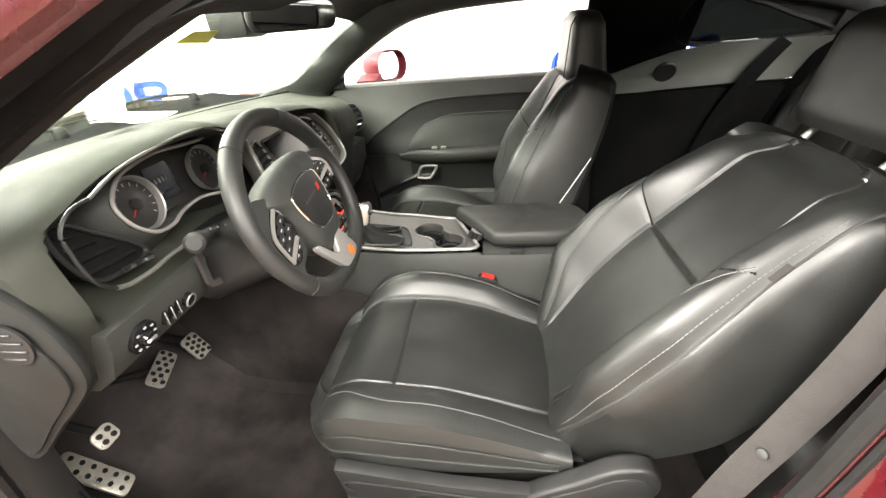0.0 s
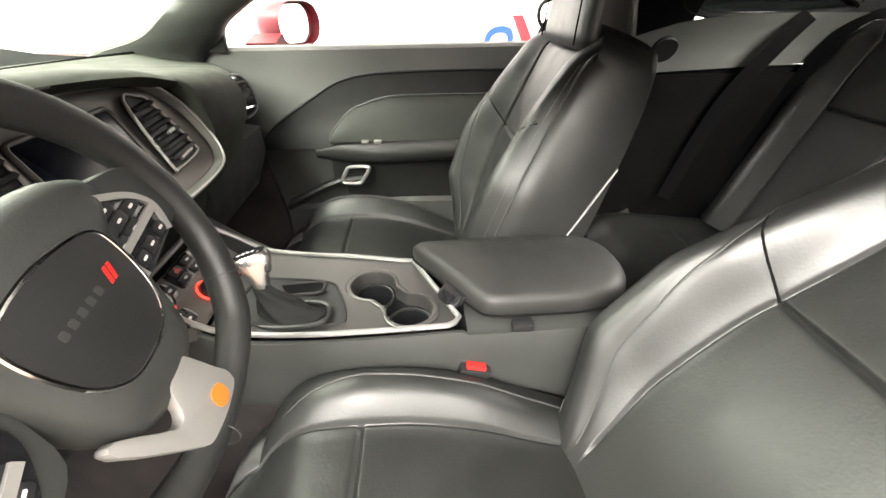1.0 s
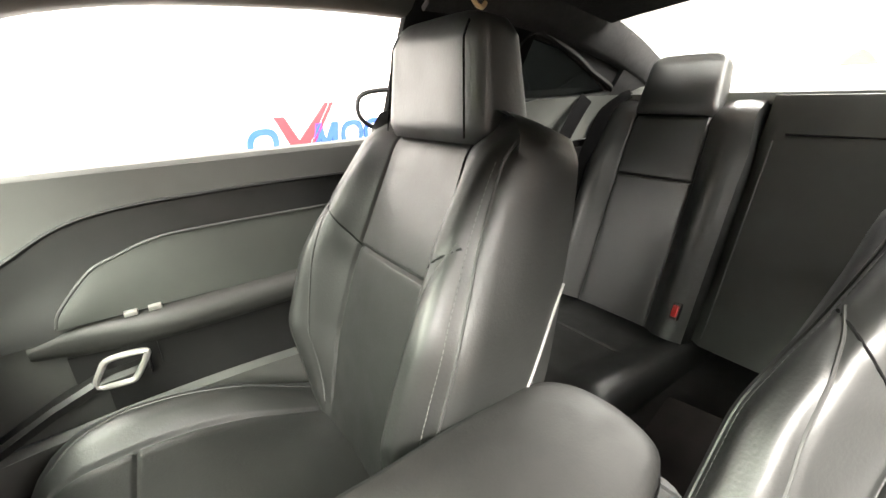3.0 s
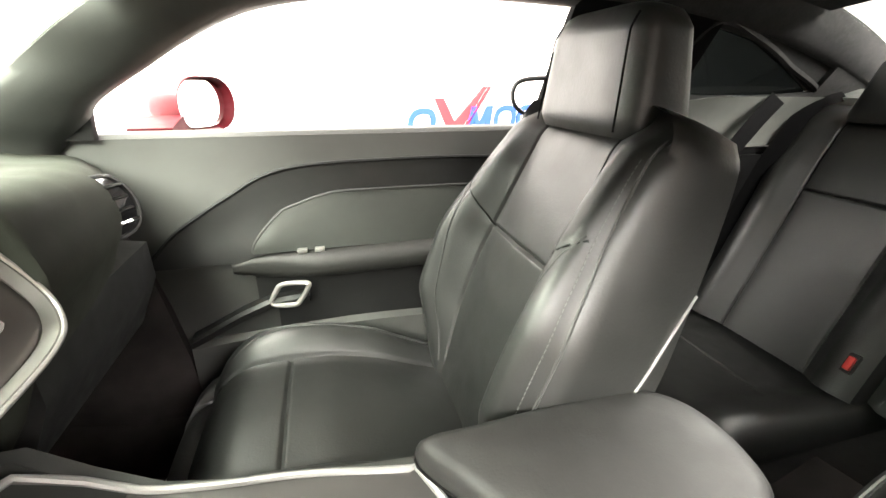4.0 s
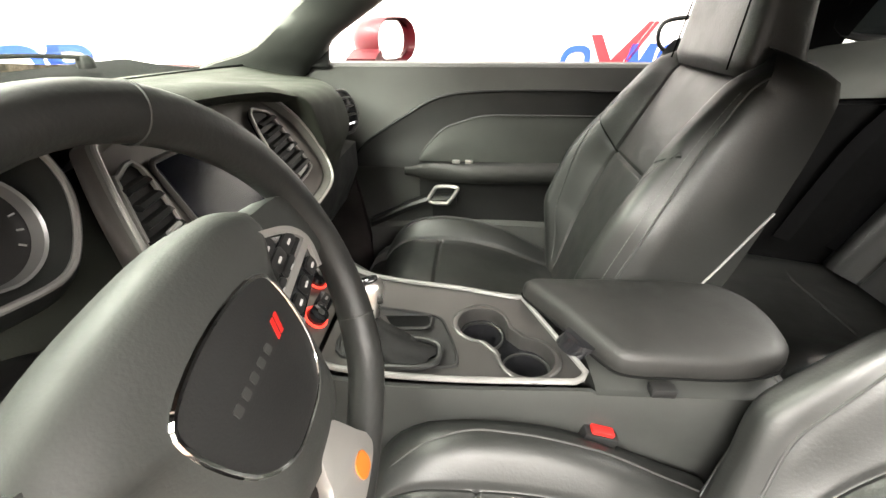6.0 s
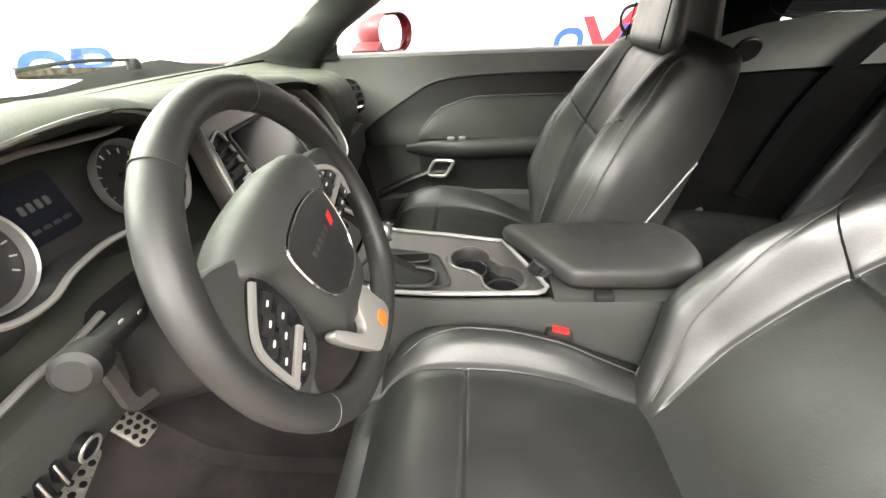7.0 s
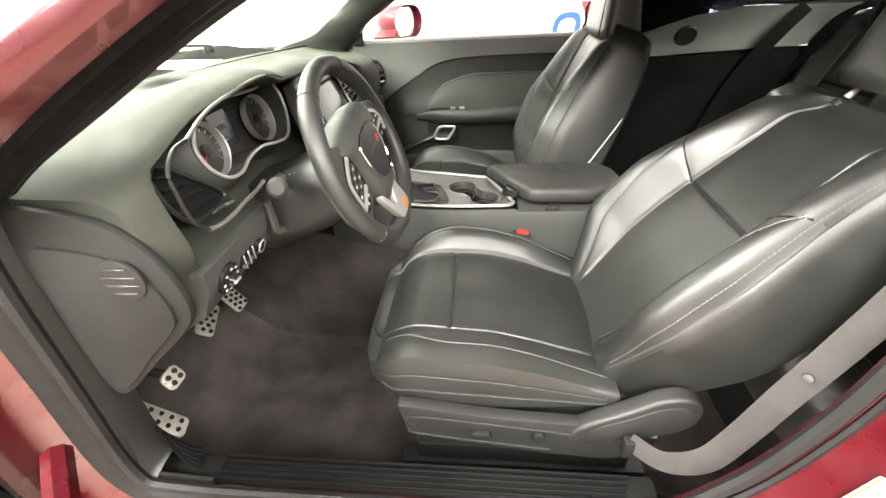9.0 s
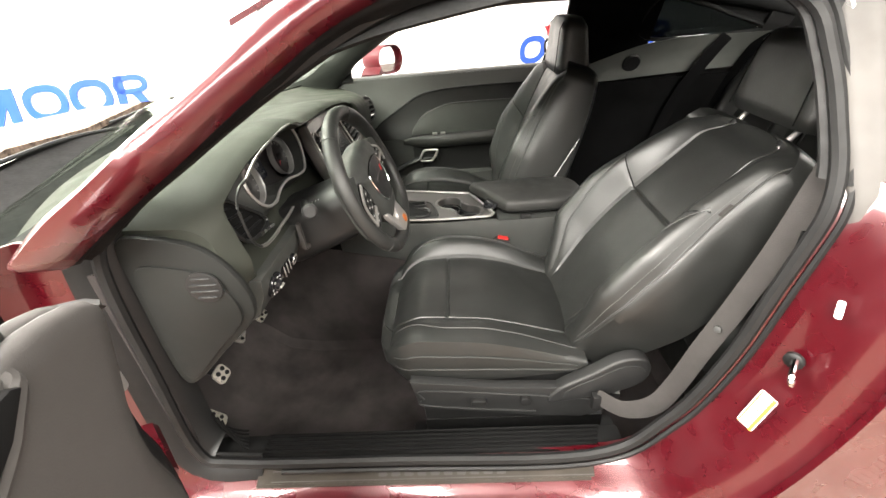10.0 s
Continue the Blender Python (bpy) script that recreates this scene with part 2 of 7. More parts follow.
def tube(pts, r, n=8, closed=False, flat=1.0, up=(0, 0, 1)):
    """A round or flattened bar along points; r may be a list."""
    P = [Vector(p) for p in pts]
    m = len(P)
    rings = []
    ref = Vector(up)
    for i in range(m):
        a = P[i - 1] if (closed or i > 0) else P[i]
        b = P[(i + 1) % m] if (closed or i < m - 1) else P[i]
        d = (b - a).normalized()
        u = d.cross(ref)
        if u.length < 1e-4:
            u = d.orthogonal()
        u.normalize()
        w = u.cross(d).normalized()
        rr = r[i] if isinstance(r, (list, tuple)) else r
        rings.append([P[i] + u * math.cos(2 * math.pi * k / n) * rr + w * math.sin(2 * math.pi * k / n) * rr * flat for k in range(n)])
    if closed:
        rings.append(rings[0])
        bm = loft(rings, True, False)
        bmesh.ops.remove_doubles(bm, verts=bm.verts, dist=1e-6)
        return bm
    return loft(rings)


def strip(pts, width, thick, normal):
    """A flat band along points, width across, thick along the normal."""
    P = [Vector(p) for p in pts]
    nv = Vector(normal).normalized()
    rings = []
    for i in range(len(P)):
        d = (P[min(i + 1, len(P) - 1)] - P[max(i - 1, 0)]).normalized()
        s = d.cross(nv).normalized()
        k = s.cross(d).normalized()
        rings.append([P[i] + s * width / 2 + k * thick / 2, P[i] - s * width / 2 + k * thick / 2, P[i] - s * width / 2 - k * thick / 2, P[i] + s * width / 2 - k * thick / 2])
    return loft(rings)


def prism(poly, o, u, v, depth, bevel=0.0, seg=2):
    """The polygon in the plane o + a u + b v, drawn out by depth along u x v."""
    o, u, v = Vector(o), Vector(u).normalized(), Vector(v).normalized()
    w = u.cross(v)
    bm = bmesh.new()
    a = [bm.verts.new(o + u * x + v * y) for x, y in poly]
    b = [bm.verts.new(o + u * x + v * y + w * depth) for x, y in poly]
    bm.faces.new(a)
    bm.faces.new(b)
    n = len(a)
    for i in range(n):
        bm.faces.new((a[i], a[(i + 1) % n], b[(i + 1) % n], b[i]))
    if bevel:
        bmesh.ops.recalc_face_normals(bm, faces=bm.faces)
        bmesh.ops.bevel(bm, geom=[e for e in bm.edges if e.calc_face_angle(0) > 0.4], offset=bevel, segments=seg, profile=0.6, affect="EDGES")
    return bm


def lathe(prof, o, axis, n=28, cap=True):
    """Turns (radius, height) pairs round the axis at o."""
    axis = Vector(axis).normalized()
    u = axis.orthogonal().normalized()
    w = axis.cross(u)
    o = Vector(o)
    return loft([[o + axis * h + (u * math.cos(2 * math.pi * k / n) + w * math.sin(2 * math.pi * k / n)) * max(r, 1e-4) for k in range(n)] for r, h in prof], True, cap)


def rounded(w, h, r, n=5):
    out = []
    for cx, cy, a0 in ((w / 2 - r, h / 2 - r, 0), (-w / 2 + r, h / 2 - r, 90), (-w / 2 + r, -h / 2 + r, 180), (w / 2 - r, -h / 2 + r, 270)):
        for k in range(n + 1):
            a = radians(a0 + 90 * k / n)
            out.append((cx + r * math.cos(a), cy + r * math.sin(a)))
    return out


def ss(a, b, x):
    t = min(max((x - a) / (b - a), 0), 1)
    return t * t * (3 - 2 * t)


def lerp(table, x):
    """Smooth reading of a table of (x, value), with no overshoot between its points."""
    if x <= table[0][0]:
        return table[0][1]
    if x >= table[-1][0]:
        return table[-1][1]
    n = len(table)
    i = next(k for k in range(n - 1) if x <= table[k + 1][0])

    def slope(k):
        return (table[k + 1][1] - table[k][1]) / (table[k + 1][0] - table[k][0])

    def tangent(k):
        if k == 0:
            return slope(0)
        if k == n - 1:
            return slope(n - 2)
        a, b = slope(k - 1), slope(k)
        return 0.0 if a * b <= 0 else 2 * a * b / (a + b)
    (a, p), (b, q) = table[i], table[i + 1]
    h = b - a
    t = (x - a) / h
    return p * (1 + 2 * t) * (1 - t) ** 2 + q * t * t * (3 - 2 * t) + h * t * (1 - t) * (tangent(i) * (1 - t) - tangent(i + 1) * t)


def join(*bms):
    out = bmesh.new()
    for b in bms:
        me = bpy.data.meshes.new("tmp")
        b.to_mesh(me)
        b.free()
        out.from_mesh(me)
        bpy.data.meshes.remove(me)
    return out


# ---------------------------------------------------------------- showroom
single("floor", box((-9, -7, -0.12), (9, 10, -0.004)), FLOORM, "brown tiled showroom floor with dark joints", "floor", kind="structure")
# tiles beside the open door, each with a raised edge and anti-slip ridges in turned patches
FLOOR = bpy.data.objects["floor"]
TS = 0.30


def tile_mesh(turn):
    bm = box((-TS / 2 + 0.003, -TS / 2 + 0.003, -0.004), (TS / 2 - 0.003, TS / 2 - 0.003, 0.004), 0.0015, 1)
    for k in range(9):
        c = -0.12 + 0.03 * k
        lo, hi = ((-0.13, c - 0.006), (0.13, c + 0.006)) if turn == 0 else ((c - 0.006, -0.13), (c + 0.006, 0.13))
        bm = join(bm, box((lo[0], lo[1], 0.0041), (hi[0], hi[1], 0.0065)))
    return finish(bm, "tile", TILE)


TILES = [tile_mesh(0), tile_mesh(1)]
for i in range(18):
    for j in range(14):
        t_ = new("tile", TILES[(i + j) % 2])
        t_.location = (-1.8 + TS * i, -4.6 + TS * j, 0.0)
        t_.parent = FLOOR
# the wall behind the passenger side runs aslant
WU = Vector((0.94, 0.34, 0)).normalized()
WO = Vector((-2.9, 2.35, 0))
WN = Vector((WU.y, -WU.x, 0))
single("wall_north", prism([(-7, 0), (12, 0), (12, 3.6), (-7, 3.6)], WO, WU, (0, 0, 1), -0.12), WALLP, "bright white painted showroom wall", "wall", kind="structure")
# Grey walls and ceiling are out of view, kept dark to deepen reflections.
single("wall_south", box((-9, -7.1, 0), (9, -7, 3.6)), WALLG, "plain grey wall out of view, closing the showroom", "wall", kind="structure")
single("wall_west", box((-9.1, -7, 0), (-9, 10, 3.6)), WALLG, "plain grey wall out of view, closing the showroom", "wall", kind="structure")
single("wall_east", box((9, -7, 0), (9.1, 10, 3.6)), WALLP, "plain white showroom wall", "wall", kind="structure")
single("ceiling", box((-9, -7, 3.6), (9, 10, 3.7)), CEILW, "grey ceiling out of view, closing the showroom", "ceiling", kind="structure")
# Unseen light panels, made up to go with the added lamps.
for lx, ly, watts in LAMPS:
    lt = thing("added_light_panel", (lx, ly, 3.6), "white rectangular light panel on the ceiling, added out of view, switched on", "ceiling light", "showroom ceiling lights")
    part("frame", join(box((lx - 1.06, ly - 1.76, 3.5), (lx - 1.02, ly + 1.76, 3.6)), box((lx + 1.02, ly - 1.76, 3.5), (lx + 1.06, ly + 1.76, 3.6)),
                       box((lx - 1.02, ly - 1.76, 3.5), (lx + 1.02, ly - 1.72, 3.6)), box((lx - 1.02, ly + 1.72, 3.5), (lx + 1.02, ly + 1.76, 3.6))), SILVER, lt)
    part("diffuser", box((lx - 1.015, ly - 1.715, 3.54), (lx + 1.015, ly + 1.715, 3.56)), LAMPGLOW, lt)


def ring_shape(cx, cz, w, h, t, lean=0.15, n=28):
    """A leaning flat ring on the wall, as (outer, inner) loops."""
    a = [(cx + w / 2 * math.copysign(abs(math.cos(q)) ** 0.8, math.cos(q)) + lean * h / 2 * math.sin(q), cz + h / 2 * math.copysign(abs(math.sin(q)) ** 0.8, math.sin(q))) for q in [2 * math.pi * k / n for k in range(n)]]
    b = [(cx + (w / 2 - t) * math.copysign(abs(math.cos(q)) ** 0.8, math.cos(q)) + lean * (h / 2 - t) * math.sin(q), cz + (h / 2 - t) * math.copysign(abs(math.sin(q)) ** 0.8, math.sin(q))) for q in [2 * math.pi * k / n for k in range(n)]]
    return a, b


def wall_point(a, z, d):
    return WO + WU * a + Vector((0, 0, z)) + WN * d


def flat_ring(a, b, d0=0.003, d1=0.02):
    bm = bmesh.new()
    n = len(a)
    v = [[bm.verts.new(wall_point(x, z, d)) for x, z in loop] for loop, d in ((a, d1), (b, d1), (a, d0), (b, d0))]
    for i in range(n):
        k = (i + 1) % n
        bm.faces.new((v[0][i], v[0][k], v[1][k], v[1][i]))
        bm.faces.new((v[0][i], v[2][i], v[2][k], v[0][k]))
        bm.faces.new((v[1][i], v[1][k], v[3][k], v[3][i]))
        bm.faces.new((v[2][i], v[3][i], v[3][k], v[2][k]))
    return bm


def flat_shape(poly, d0=0.003, d1=0.02):
    return prism(poly, WO + WN * d1, WU, (0, 0, 1), -(d1 - d0) if WU.cross(Vector((0, 0, 1))).dot(WN) > 0 else d1 - d0)


def sign(a0, z0, h, name):
    """A wall sign: a ring, a red tick and blue block shapes, its top at z0."""
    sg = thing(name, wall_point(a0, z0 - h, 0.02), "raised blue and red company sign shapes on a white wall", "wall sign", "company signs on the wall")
    w, t, zc = h * 1.12, h * 0.2, z0 - h / 2
    part("ring", flat_ring(*ring_shape(a0 + w / 2, zc, w, h, t)), BLUE, sg)
    x = a0 + w * 0.95
    part("tick", flat_shape([(x, z0 + 0.3 * h), (x + 0.38 * h, z0 + 0.3 * h), (x + 0.86 * h, z0 - 0.5 * h), (x + 2.15 * h, z0 + 0.67 * h), (x + 2.32 * h, z0 + 0.67 * h), (x + 1.0 * h, z0 - h), (x + 0.68 * h, z0 - h)]), SIGNRED, sg, "red tick shape")
    part("tick_line", flat_shape([(x + 1.08 * h, z0 - h), (x + 1.22 * h, z0 - h), (x + 2.55 * h, z0 + 0.67 * h), (x + 2.40 * h, z0 + 0.67 * h)]), SIGNRED, sg, "thin red slanting line")
    x = a0 + w * 1.02 + 1.3 * h
    part("block", flat_shape([(x, z0 - h), (x + 0.2 * h, z0), (x + 0.5 * h, z0), (x + 0.62 * h, z0 - 0.6 * h), (x + 0.98 * h, z0), (x + 1.28 * h, z0), (x + 1.12 * h, z0 - h), (x + 0.86 * h, z0 - h), (x + 0.94 * h, z0 - 0.5 * h), (x + 0.62 * h, z0 - h), (x + 0.48 * h, z0 - h), (x + 0.36 * h, z0 - 0.5 * h), (x + 0.24 * h, z0 - h)]), BLUE, sg)
    x += 1.36 * h
    for k in range(2):
        part("ring", flat_ring(*ring_shape(x + w / 2, zc, w, h, t)), BLUE, sg)
        x += w * 1.06
    a, b = ring_shape(x + 0.5 * h, zc + 0.22 * h, h * 0.95, h * 0.56, t * 0.8, n=20)
    part("loop", flat_ring(a, b), BLUE, sg)
    part("stem", flat_shape([(x - 0.02 * h, z0 - h), (x + 0.22 * h, z0 - h), (x + 0.36 * h, z0), (x + 0.12 * h, z0)]), BLUE, sg)
    part("leg", flat_shape([(x + 0.45 * h, z0 - 0.5 * h), (x + 0.7 * h, z0 - 0.5 * h), (x + 0.92 * h, z0 - h), (x + 0.64 * h, z0 - h)]), BLUE, sg)
    return sg


sign(-1.80, 1.045, 0.275, "wall_sign")
sign(3.70, 0.965, 0.27, "wall_sign")
single("wall_marker", prism([(-0.22, 0), (0.22, 0), (0.15, 0.12), (0.0, 0.22), (-0.12, 0.14)], (8.99, 1.8, 1.33), (0, 1, 0), (0, 0, 1), -0.03), TAN, "small tan marker on the far white wall", "wall marker")

# ---------------------------------------------------------------- front seats
BACK_LEN = 0.63
SEAMV = 0.53
WING = [(0.03, 0.63), (0.15, 0.68), (0.27, 0.715), (0.36, 0.76), (0.41, 0.82), (0.455, 0.915)]
HALF = [(0, 0.19), (0.08, 0.224), (0.20, 0.258), (0.30, 0.257), (0.38, 0.243), (0.44, 0.228), (0.53, 0.212), (0.60, 0.203), (BACK_LEN, 0.182)]
THICK = [(0, 0.12), (0.3, 0.136), (0.5, 0.128), (BACK_LEN, 0.105)]
WIDE = [(0, 0.20), (0.12, 0.240), (0.25, 0.267), (0.40, 0.253), (0.52, 0.238), (0.60, 0.230), (BACK_LEN, 0.212)]


def seat_back_point(s, v, xf):
    """The front face of a seat back: s metres up the back, v from -1 to 1 across it."""
    hw = lerp(HALF, s)
    av = abs(v)
    p = lerp([(0, 0.005), (0.09, 0.045), (0.18, 0.082), (0.30, 0.085), (0.42, 0.068), (0.53, 0.042), (BACK_LEN, 0.01)], s)
    f = p * (ss(SEAMV - 0.04, 0.80, av) - 0.55 * ss(0.84, 1.0, av) ** 2)
    f += 0.018 * math.sin(math.pi * min(max(s / BACK_LEN, 0), 1)) * (1 - av * av)
    f -= 0.028 * ss(0.55, BACK_LEN, s) ** 2
    f -= 0.006 * math.exp(-((av - SEAMV) / 0.012) ** 2) * ss(0.02, 0.06, s)
    if av < SEAMV:
        f -= 0.006 * math.exp(-((s - 0.37) / 0.004) ** 2)
    vp = lerp(WING, s)
    f -= 0.003 * math.exp(-((av - vp) / 0.018) ** 2) * ss(0.02, 0.06, s) * (1 - ss(0.43, 0.46, s))
    f += 0.0025 * ss(vp, vp + 0.07, av) * (1 - ss(0.90, 1.0, av)) * (1 - ss(0.38, 0.46, s))
    if SEAMV < av < 0.90:
        f -= 0.0025 * math.exp(-((s - 0.37 - 0.20 * (av - SEAMV)) / 0.005) ** 2)
    f += 0.0022 * noise.noise(Vector((s * 9, v * 3, 3.1)))
    return xf(s, hw * v, f)


def seat_back_frame(hinge, recline):
    c, sn = math.cos(radians(recline)), math.sin(radians(recline))

    def xf(s, y, f):
        return Vector((hinge[0] + s * sn - f * c, hinge[1] + y, hinge[2] + s * c + f * sn))
    return xf


def cushion_top(x, v, worn=0):
    """Height of the cushion over its hinge, x from -0.5 (front) to 0.02; worn names a side with a flattened bolster."""
    av = abs(v)
    z = lerp([(-0.47, 0.02), (-0.44, 0.055), (-0.38, 0.078), (-0.25, 0.072), (-0.15, 0.052), (-0.05, 0.018), (0.05, -0.012)], x)
    b = lerp([(-0.50, 0.0), (-0.42, 0.03), (-0.30, 0.052), (-0.15, 0.045), (0.05, 0.01)], x)
    if v * worn > 0:
        b *= 0.35
    z += b * (ss(0.54, 0.76, av) - 0.55 * ss(0.80, 1.0, av) ** 2)
    z -= 0.006 * math.exp(-((av - 0.60) / 0.012) ** 2)
    if av < 0.60:
        z -= 0.005 * math.exp(-((x + 0.315) / 0.004) ** 2)
        z += 0.008 * (1 - (av / 0.6) ** 2)
    z += 0.0025 * noise.noise(Vector((x * 9, v * 3, 7.7)))
    return z


def dense(a, b, n, marks, w):
    vals = {round(a + (b - a) * i / n, 5) for i in range(n + 1)}
    for m in marks:
        vals |= {round(m + w * k / 3, 5) for k in range(-5, 6)}
    return sorted(x for x in vals if a <= x <= b)


def wide0(s):
    return lerp(WIDE, s)


def front_seat(name, hinge, recline, out, label, base_z, head, worn=0):
    """out: -1 when the door side lies towards -y."""
    hx, hy, hz = hinge
    st = thing(name, (hx, hy, base_z), label, "car seat", "front seats")
    xf = seat_back_frame(hinge, recline)
    S = dense(0.0, BACK_LEN, 64, (0.37,), 0.006)
    V = dense(-1, 1, 110, (-SEAMV, SEAMV), 0.014)
    rings = []
    for s in S:
        front = [seat_back_point(s, v, xf) for v in V]
        e0, e1 = front[0], front[-1]
        hw = lerp(HALF, s)
        th = lerp(THICK, s)
        back = []
        for q in (0.88, 0.6, 0.3, 0.0, -0.3, -0.6, -0.88):
            back.append(xf(s, wide0(s) * q, 0.0 - th * (1.02 + 0.10 * (1 - q * q))))
        wide = lerp(WIDE, s)
        side1 = [xf(s, hw + (wide - hw) * q, 0.012 - th * k) for q, k in ((0.35, 0.05), (0.75, 0.25), (0.95, 0.5), (1.0, 0.75), (0.99, 0.9), (0.96, 1.0))]
        side0 = [xf(s, -(hw + (wide - hw) * q), 0.012 - th * k) for q, k in ((0.96, 1.0), (0.99, 0.9), (1.0, 0.75), (0.95, 0.5), (0.75, 0.25), (0.35, 0.05))]
        rings.append(front + side1 + back + side0)
    # rounded top
    top = rings[-1]
    c = sum(top, Vector()) / len(top)
    up = (xf(1, 0, 0) - xf(0, 0, 0)).normalized()
    for k, h in ((0.86, 0.010), (0.6, 0.017), (0.25, 0.020)):
        rings.append([c + (p - c) * k + up * h for p in top])
    back = part("backrest", loft(rings), LEATHER, st, "black leather backrest with raised side bolsters", smooth=50)
    # piping along the bolsters and the wing seams
    for sg in (-1, 1):
        run = [seat_back_point(s, sg * lerp(WING, s), xf) for s in [0.03 + 0.425 * k / 40 for k in range(41)]]
        part("piping", tube(run, 0.0022, 6), PIPING, back)
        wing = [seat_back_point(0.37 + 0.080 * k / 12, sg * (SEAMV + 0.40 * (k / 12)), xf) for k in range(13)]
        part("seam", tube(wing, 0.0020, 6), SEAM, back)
        edge = [seat_back_point(s, sg * 0.975, xf) for s in [0.02 + 0.58 * k / 50 for k in range(51)]]
        part("piping", tube(edge, 0.0025, 6), PIPING, back)
        # stitches beside the edge
        bm = bmesh.new()
        for k in range(64):
            s = 0.04 + 0.53 * k / 64
            a, b = seat_back_point(s, sg * 0.945, xf), seat_back_point(s + 0.0055, sg * 0.945, xf)
            nrm = xf(0, 0, 0.001) - xf(0, 0, 0)
            bm = join(bm, tube([a + nrm * 0.4, b + nrm * 0.4], 0.0009, 4))
        part("stitching", bm, THREAD, back)
    # cushion
    X = dense(-0.47, 0.03, 24, (-0.315,), 0.006)
    Vc = dense(-1, 1, 32, (-0.6, 0.6), 0.014)
    rings = []
    for x in X:
        hw = lerp([(-0.47, 0.205), (-0.42, 0.235), (-0.2, 0.245), (0.03, 0.235)], x)
        low = lerp([(-0.47, -0.03), (-0.42, -0.055), (-0.2, -0.05), (0.05, -0.04)], x)
        topc = [Vector((hx + x, hy + hw * v, hz + cushion_top(x, v, worn))) for v in Vc]
        zr, zl = topc[-1].z, topc[0].z
        zb = hz + low
        right = [Vector((hx + x, hy + hw * k, zr + (zb - zr) * q)) for k, q in ((1.02, 0.15), (1.035, 0.45), (1.03, 0.8), (0.99, 1.0))]
        left = [Vector((hx + x, hy - hw * k, zl + (zb - zl) * q)) for k, q in ((0.99, 1.0), (1.03, 0.8), (1.035, 0.45), (1.02, 0.15))]
        rings.append(topc + right + left)
    f0 = rings[0]
    c = sum(f0, Vector()) / len(f0)
    lead = []
    for k, d in ((0.4, 0.034), (0.75, 0.028), (0.93, 0.014)):
        lead.append([c + (p - c) * k + Vector((-d, 0, 0)) for p in f0])
    cu = part("seat_cushion", loft(lead + rings), LEATHER, st, "black leather seat cushion with sewn seams", smooth=50)
    for sg in (-1, 1):
        run = [Vector((hx + x, hy + sg * 0.235 * 0.86 * (1 - 0.20 * ss(0.30, 0.48, -x)), hz + cushion_top(x, sg * (0.86 - 0.2 * ss(0.30, 0.48, -x)), worn) + 0.001)) for x in [-0.45 + 0.46 * k / 30 for k in range(31)]]
        part("piping", tube(run, 0.0020, 6), PIPING, cu)
        for q in (0.3, 0.62):
            side = [Vector((hx + x, hy + sg * lerp([(-0.47, 0.205), (-0.42, 0.235), (-0.2, 0.245), (0.03, 0.235)], x) * 1.036, hz + cushion_top(x, sg, worn) + (lerp([(-0.47, -0.03), (-0.42, -0.055), (-0.2, -0.05), (0.05, -0.04)], x) - cushion_top(x, sg, worn)) * q)) for x in [-0.455 + 0.46 * k / 24 for k in range(25)]]
            part("piping", tube(side, 0.0022, 6), LEATHER, cu)
    # base with the door-side cover, switches and the hinge cover
    bz = hz - 0.075
    part("seat_frame", box((hx - 0.40, hy - 0.21, base_z + 0.07), (hx + 0.06, hy + 0.21, hz - 0.045), 0.01), PLASTIC, st)
    yo = hy + out * 0.262
    prof = [(-0.415, -0.015), (-0.40, -0.10), (-0.38, -0.115), (-0.10, -0.155), (0.02, -0.165), (0.10, -0.13), (0.11, -0.085), (-0.02, -0.055), (-0.20, -0.045)]
    cov = part("side_cover", prism(prof, (hx, yo - 0.014, hz), (1, 0, 0), (0, 0, 1), -0.028, 0.006), PLASTIC, st, "grained black plastic side cover")
    rim = [Vector((hx + a, yo + out * 0.016, hz + b)) for a, b in ((-0.10, -0.135), (-0.375, -0.10), (-0.385, -0.075), (-0.375, -0.045), (-0.10, -0.075), (0.06, -0.10))]
    part("trim_line", tube(spline(rim, 5), 0.0025, 6), PLASTIC, cov)
    for bx in (-0.245, -0.128):
        knob = rounded(0.040, 0.017, 0.007) if bx < -0.2 else rounded(0.027, 0.027, 0.0125)
        part("switch", prism(knob, (hx + bx, yo + out * 0.013, hz - 0.086), (1, 0, 0), (0, 0, 1), -out * 0.016, 0.004), RUBBER, cov, "dark seat adjuster switch")
    hc = [(-0.07, -0.10), (-0.05, -0.055), (0.03, -0.005), (0.09, 0.035), (0.14, 0.04), (0.165, 0.015), (0.16, -0.03), (0.11, -0.065), (0.02, -0.09)]
    hp = [(p.x, p.y) for p in spline([(a, b, 0) for a, b in hc], 4, True)]
    cov2 = part("hinge_cover", prism(hp, (hx, yo - 0.02, hz), (1, 0, 0), (0, 0, 1), -0.036, 0.008, 3), PLASTIC, st, "rounded black hinge cover")
    part("hinge_panel", prism([(a * 0.8 + 0.02, b * 0.74 - 0.01) for a, b in hp], (hx, yo + out * 0.017, hz), (1, 0, 0), (0, 0, 1), out * -0.006, 0.002), PLASTIC, cov2)
    for ry in (-0.2, 0.2):
        part("seat_rail", join(box((hx - 0.44, hy + ry - 0.025, base_z), (hx + 0.14, hy + ry + 0.025, base_z + 0.035), 0.004), box((hx - 0.40, hy + ry - 0.014, base_z + 0.03), (hx + 0.10, hy + ry + 0.014, base_z + 0.09), 0.003)), RUBBER, st)
    # headrest on two posts
    hx0, hz0, hl = head
    hf = seat_back_frame((hx0, hy, hz0), hl)
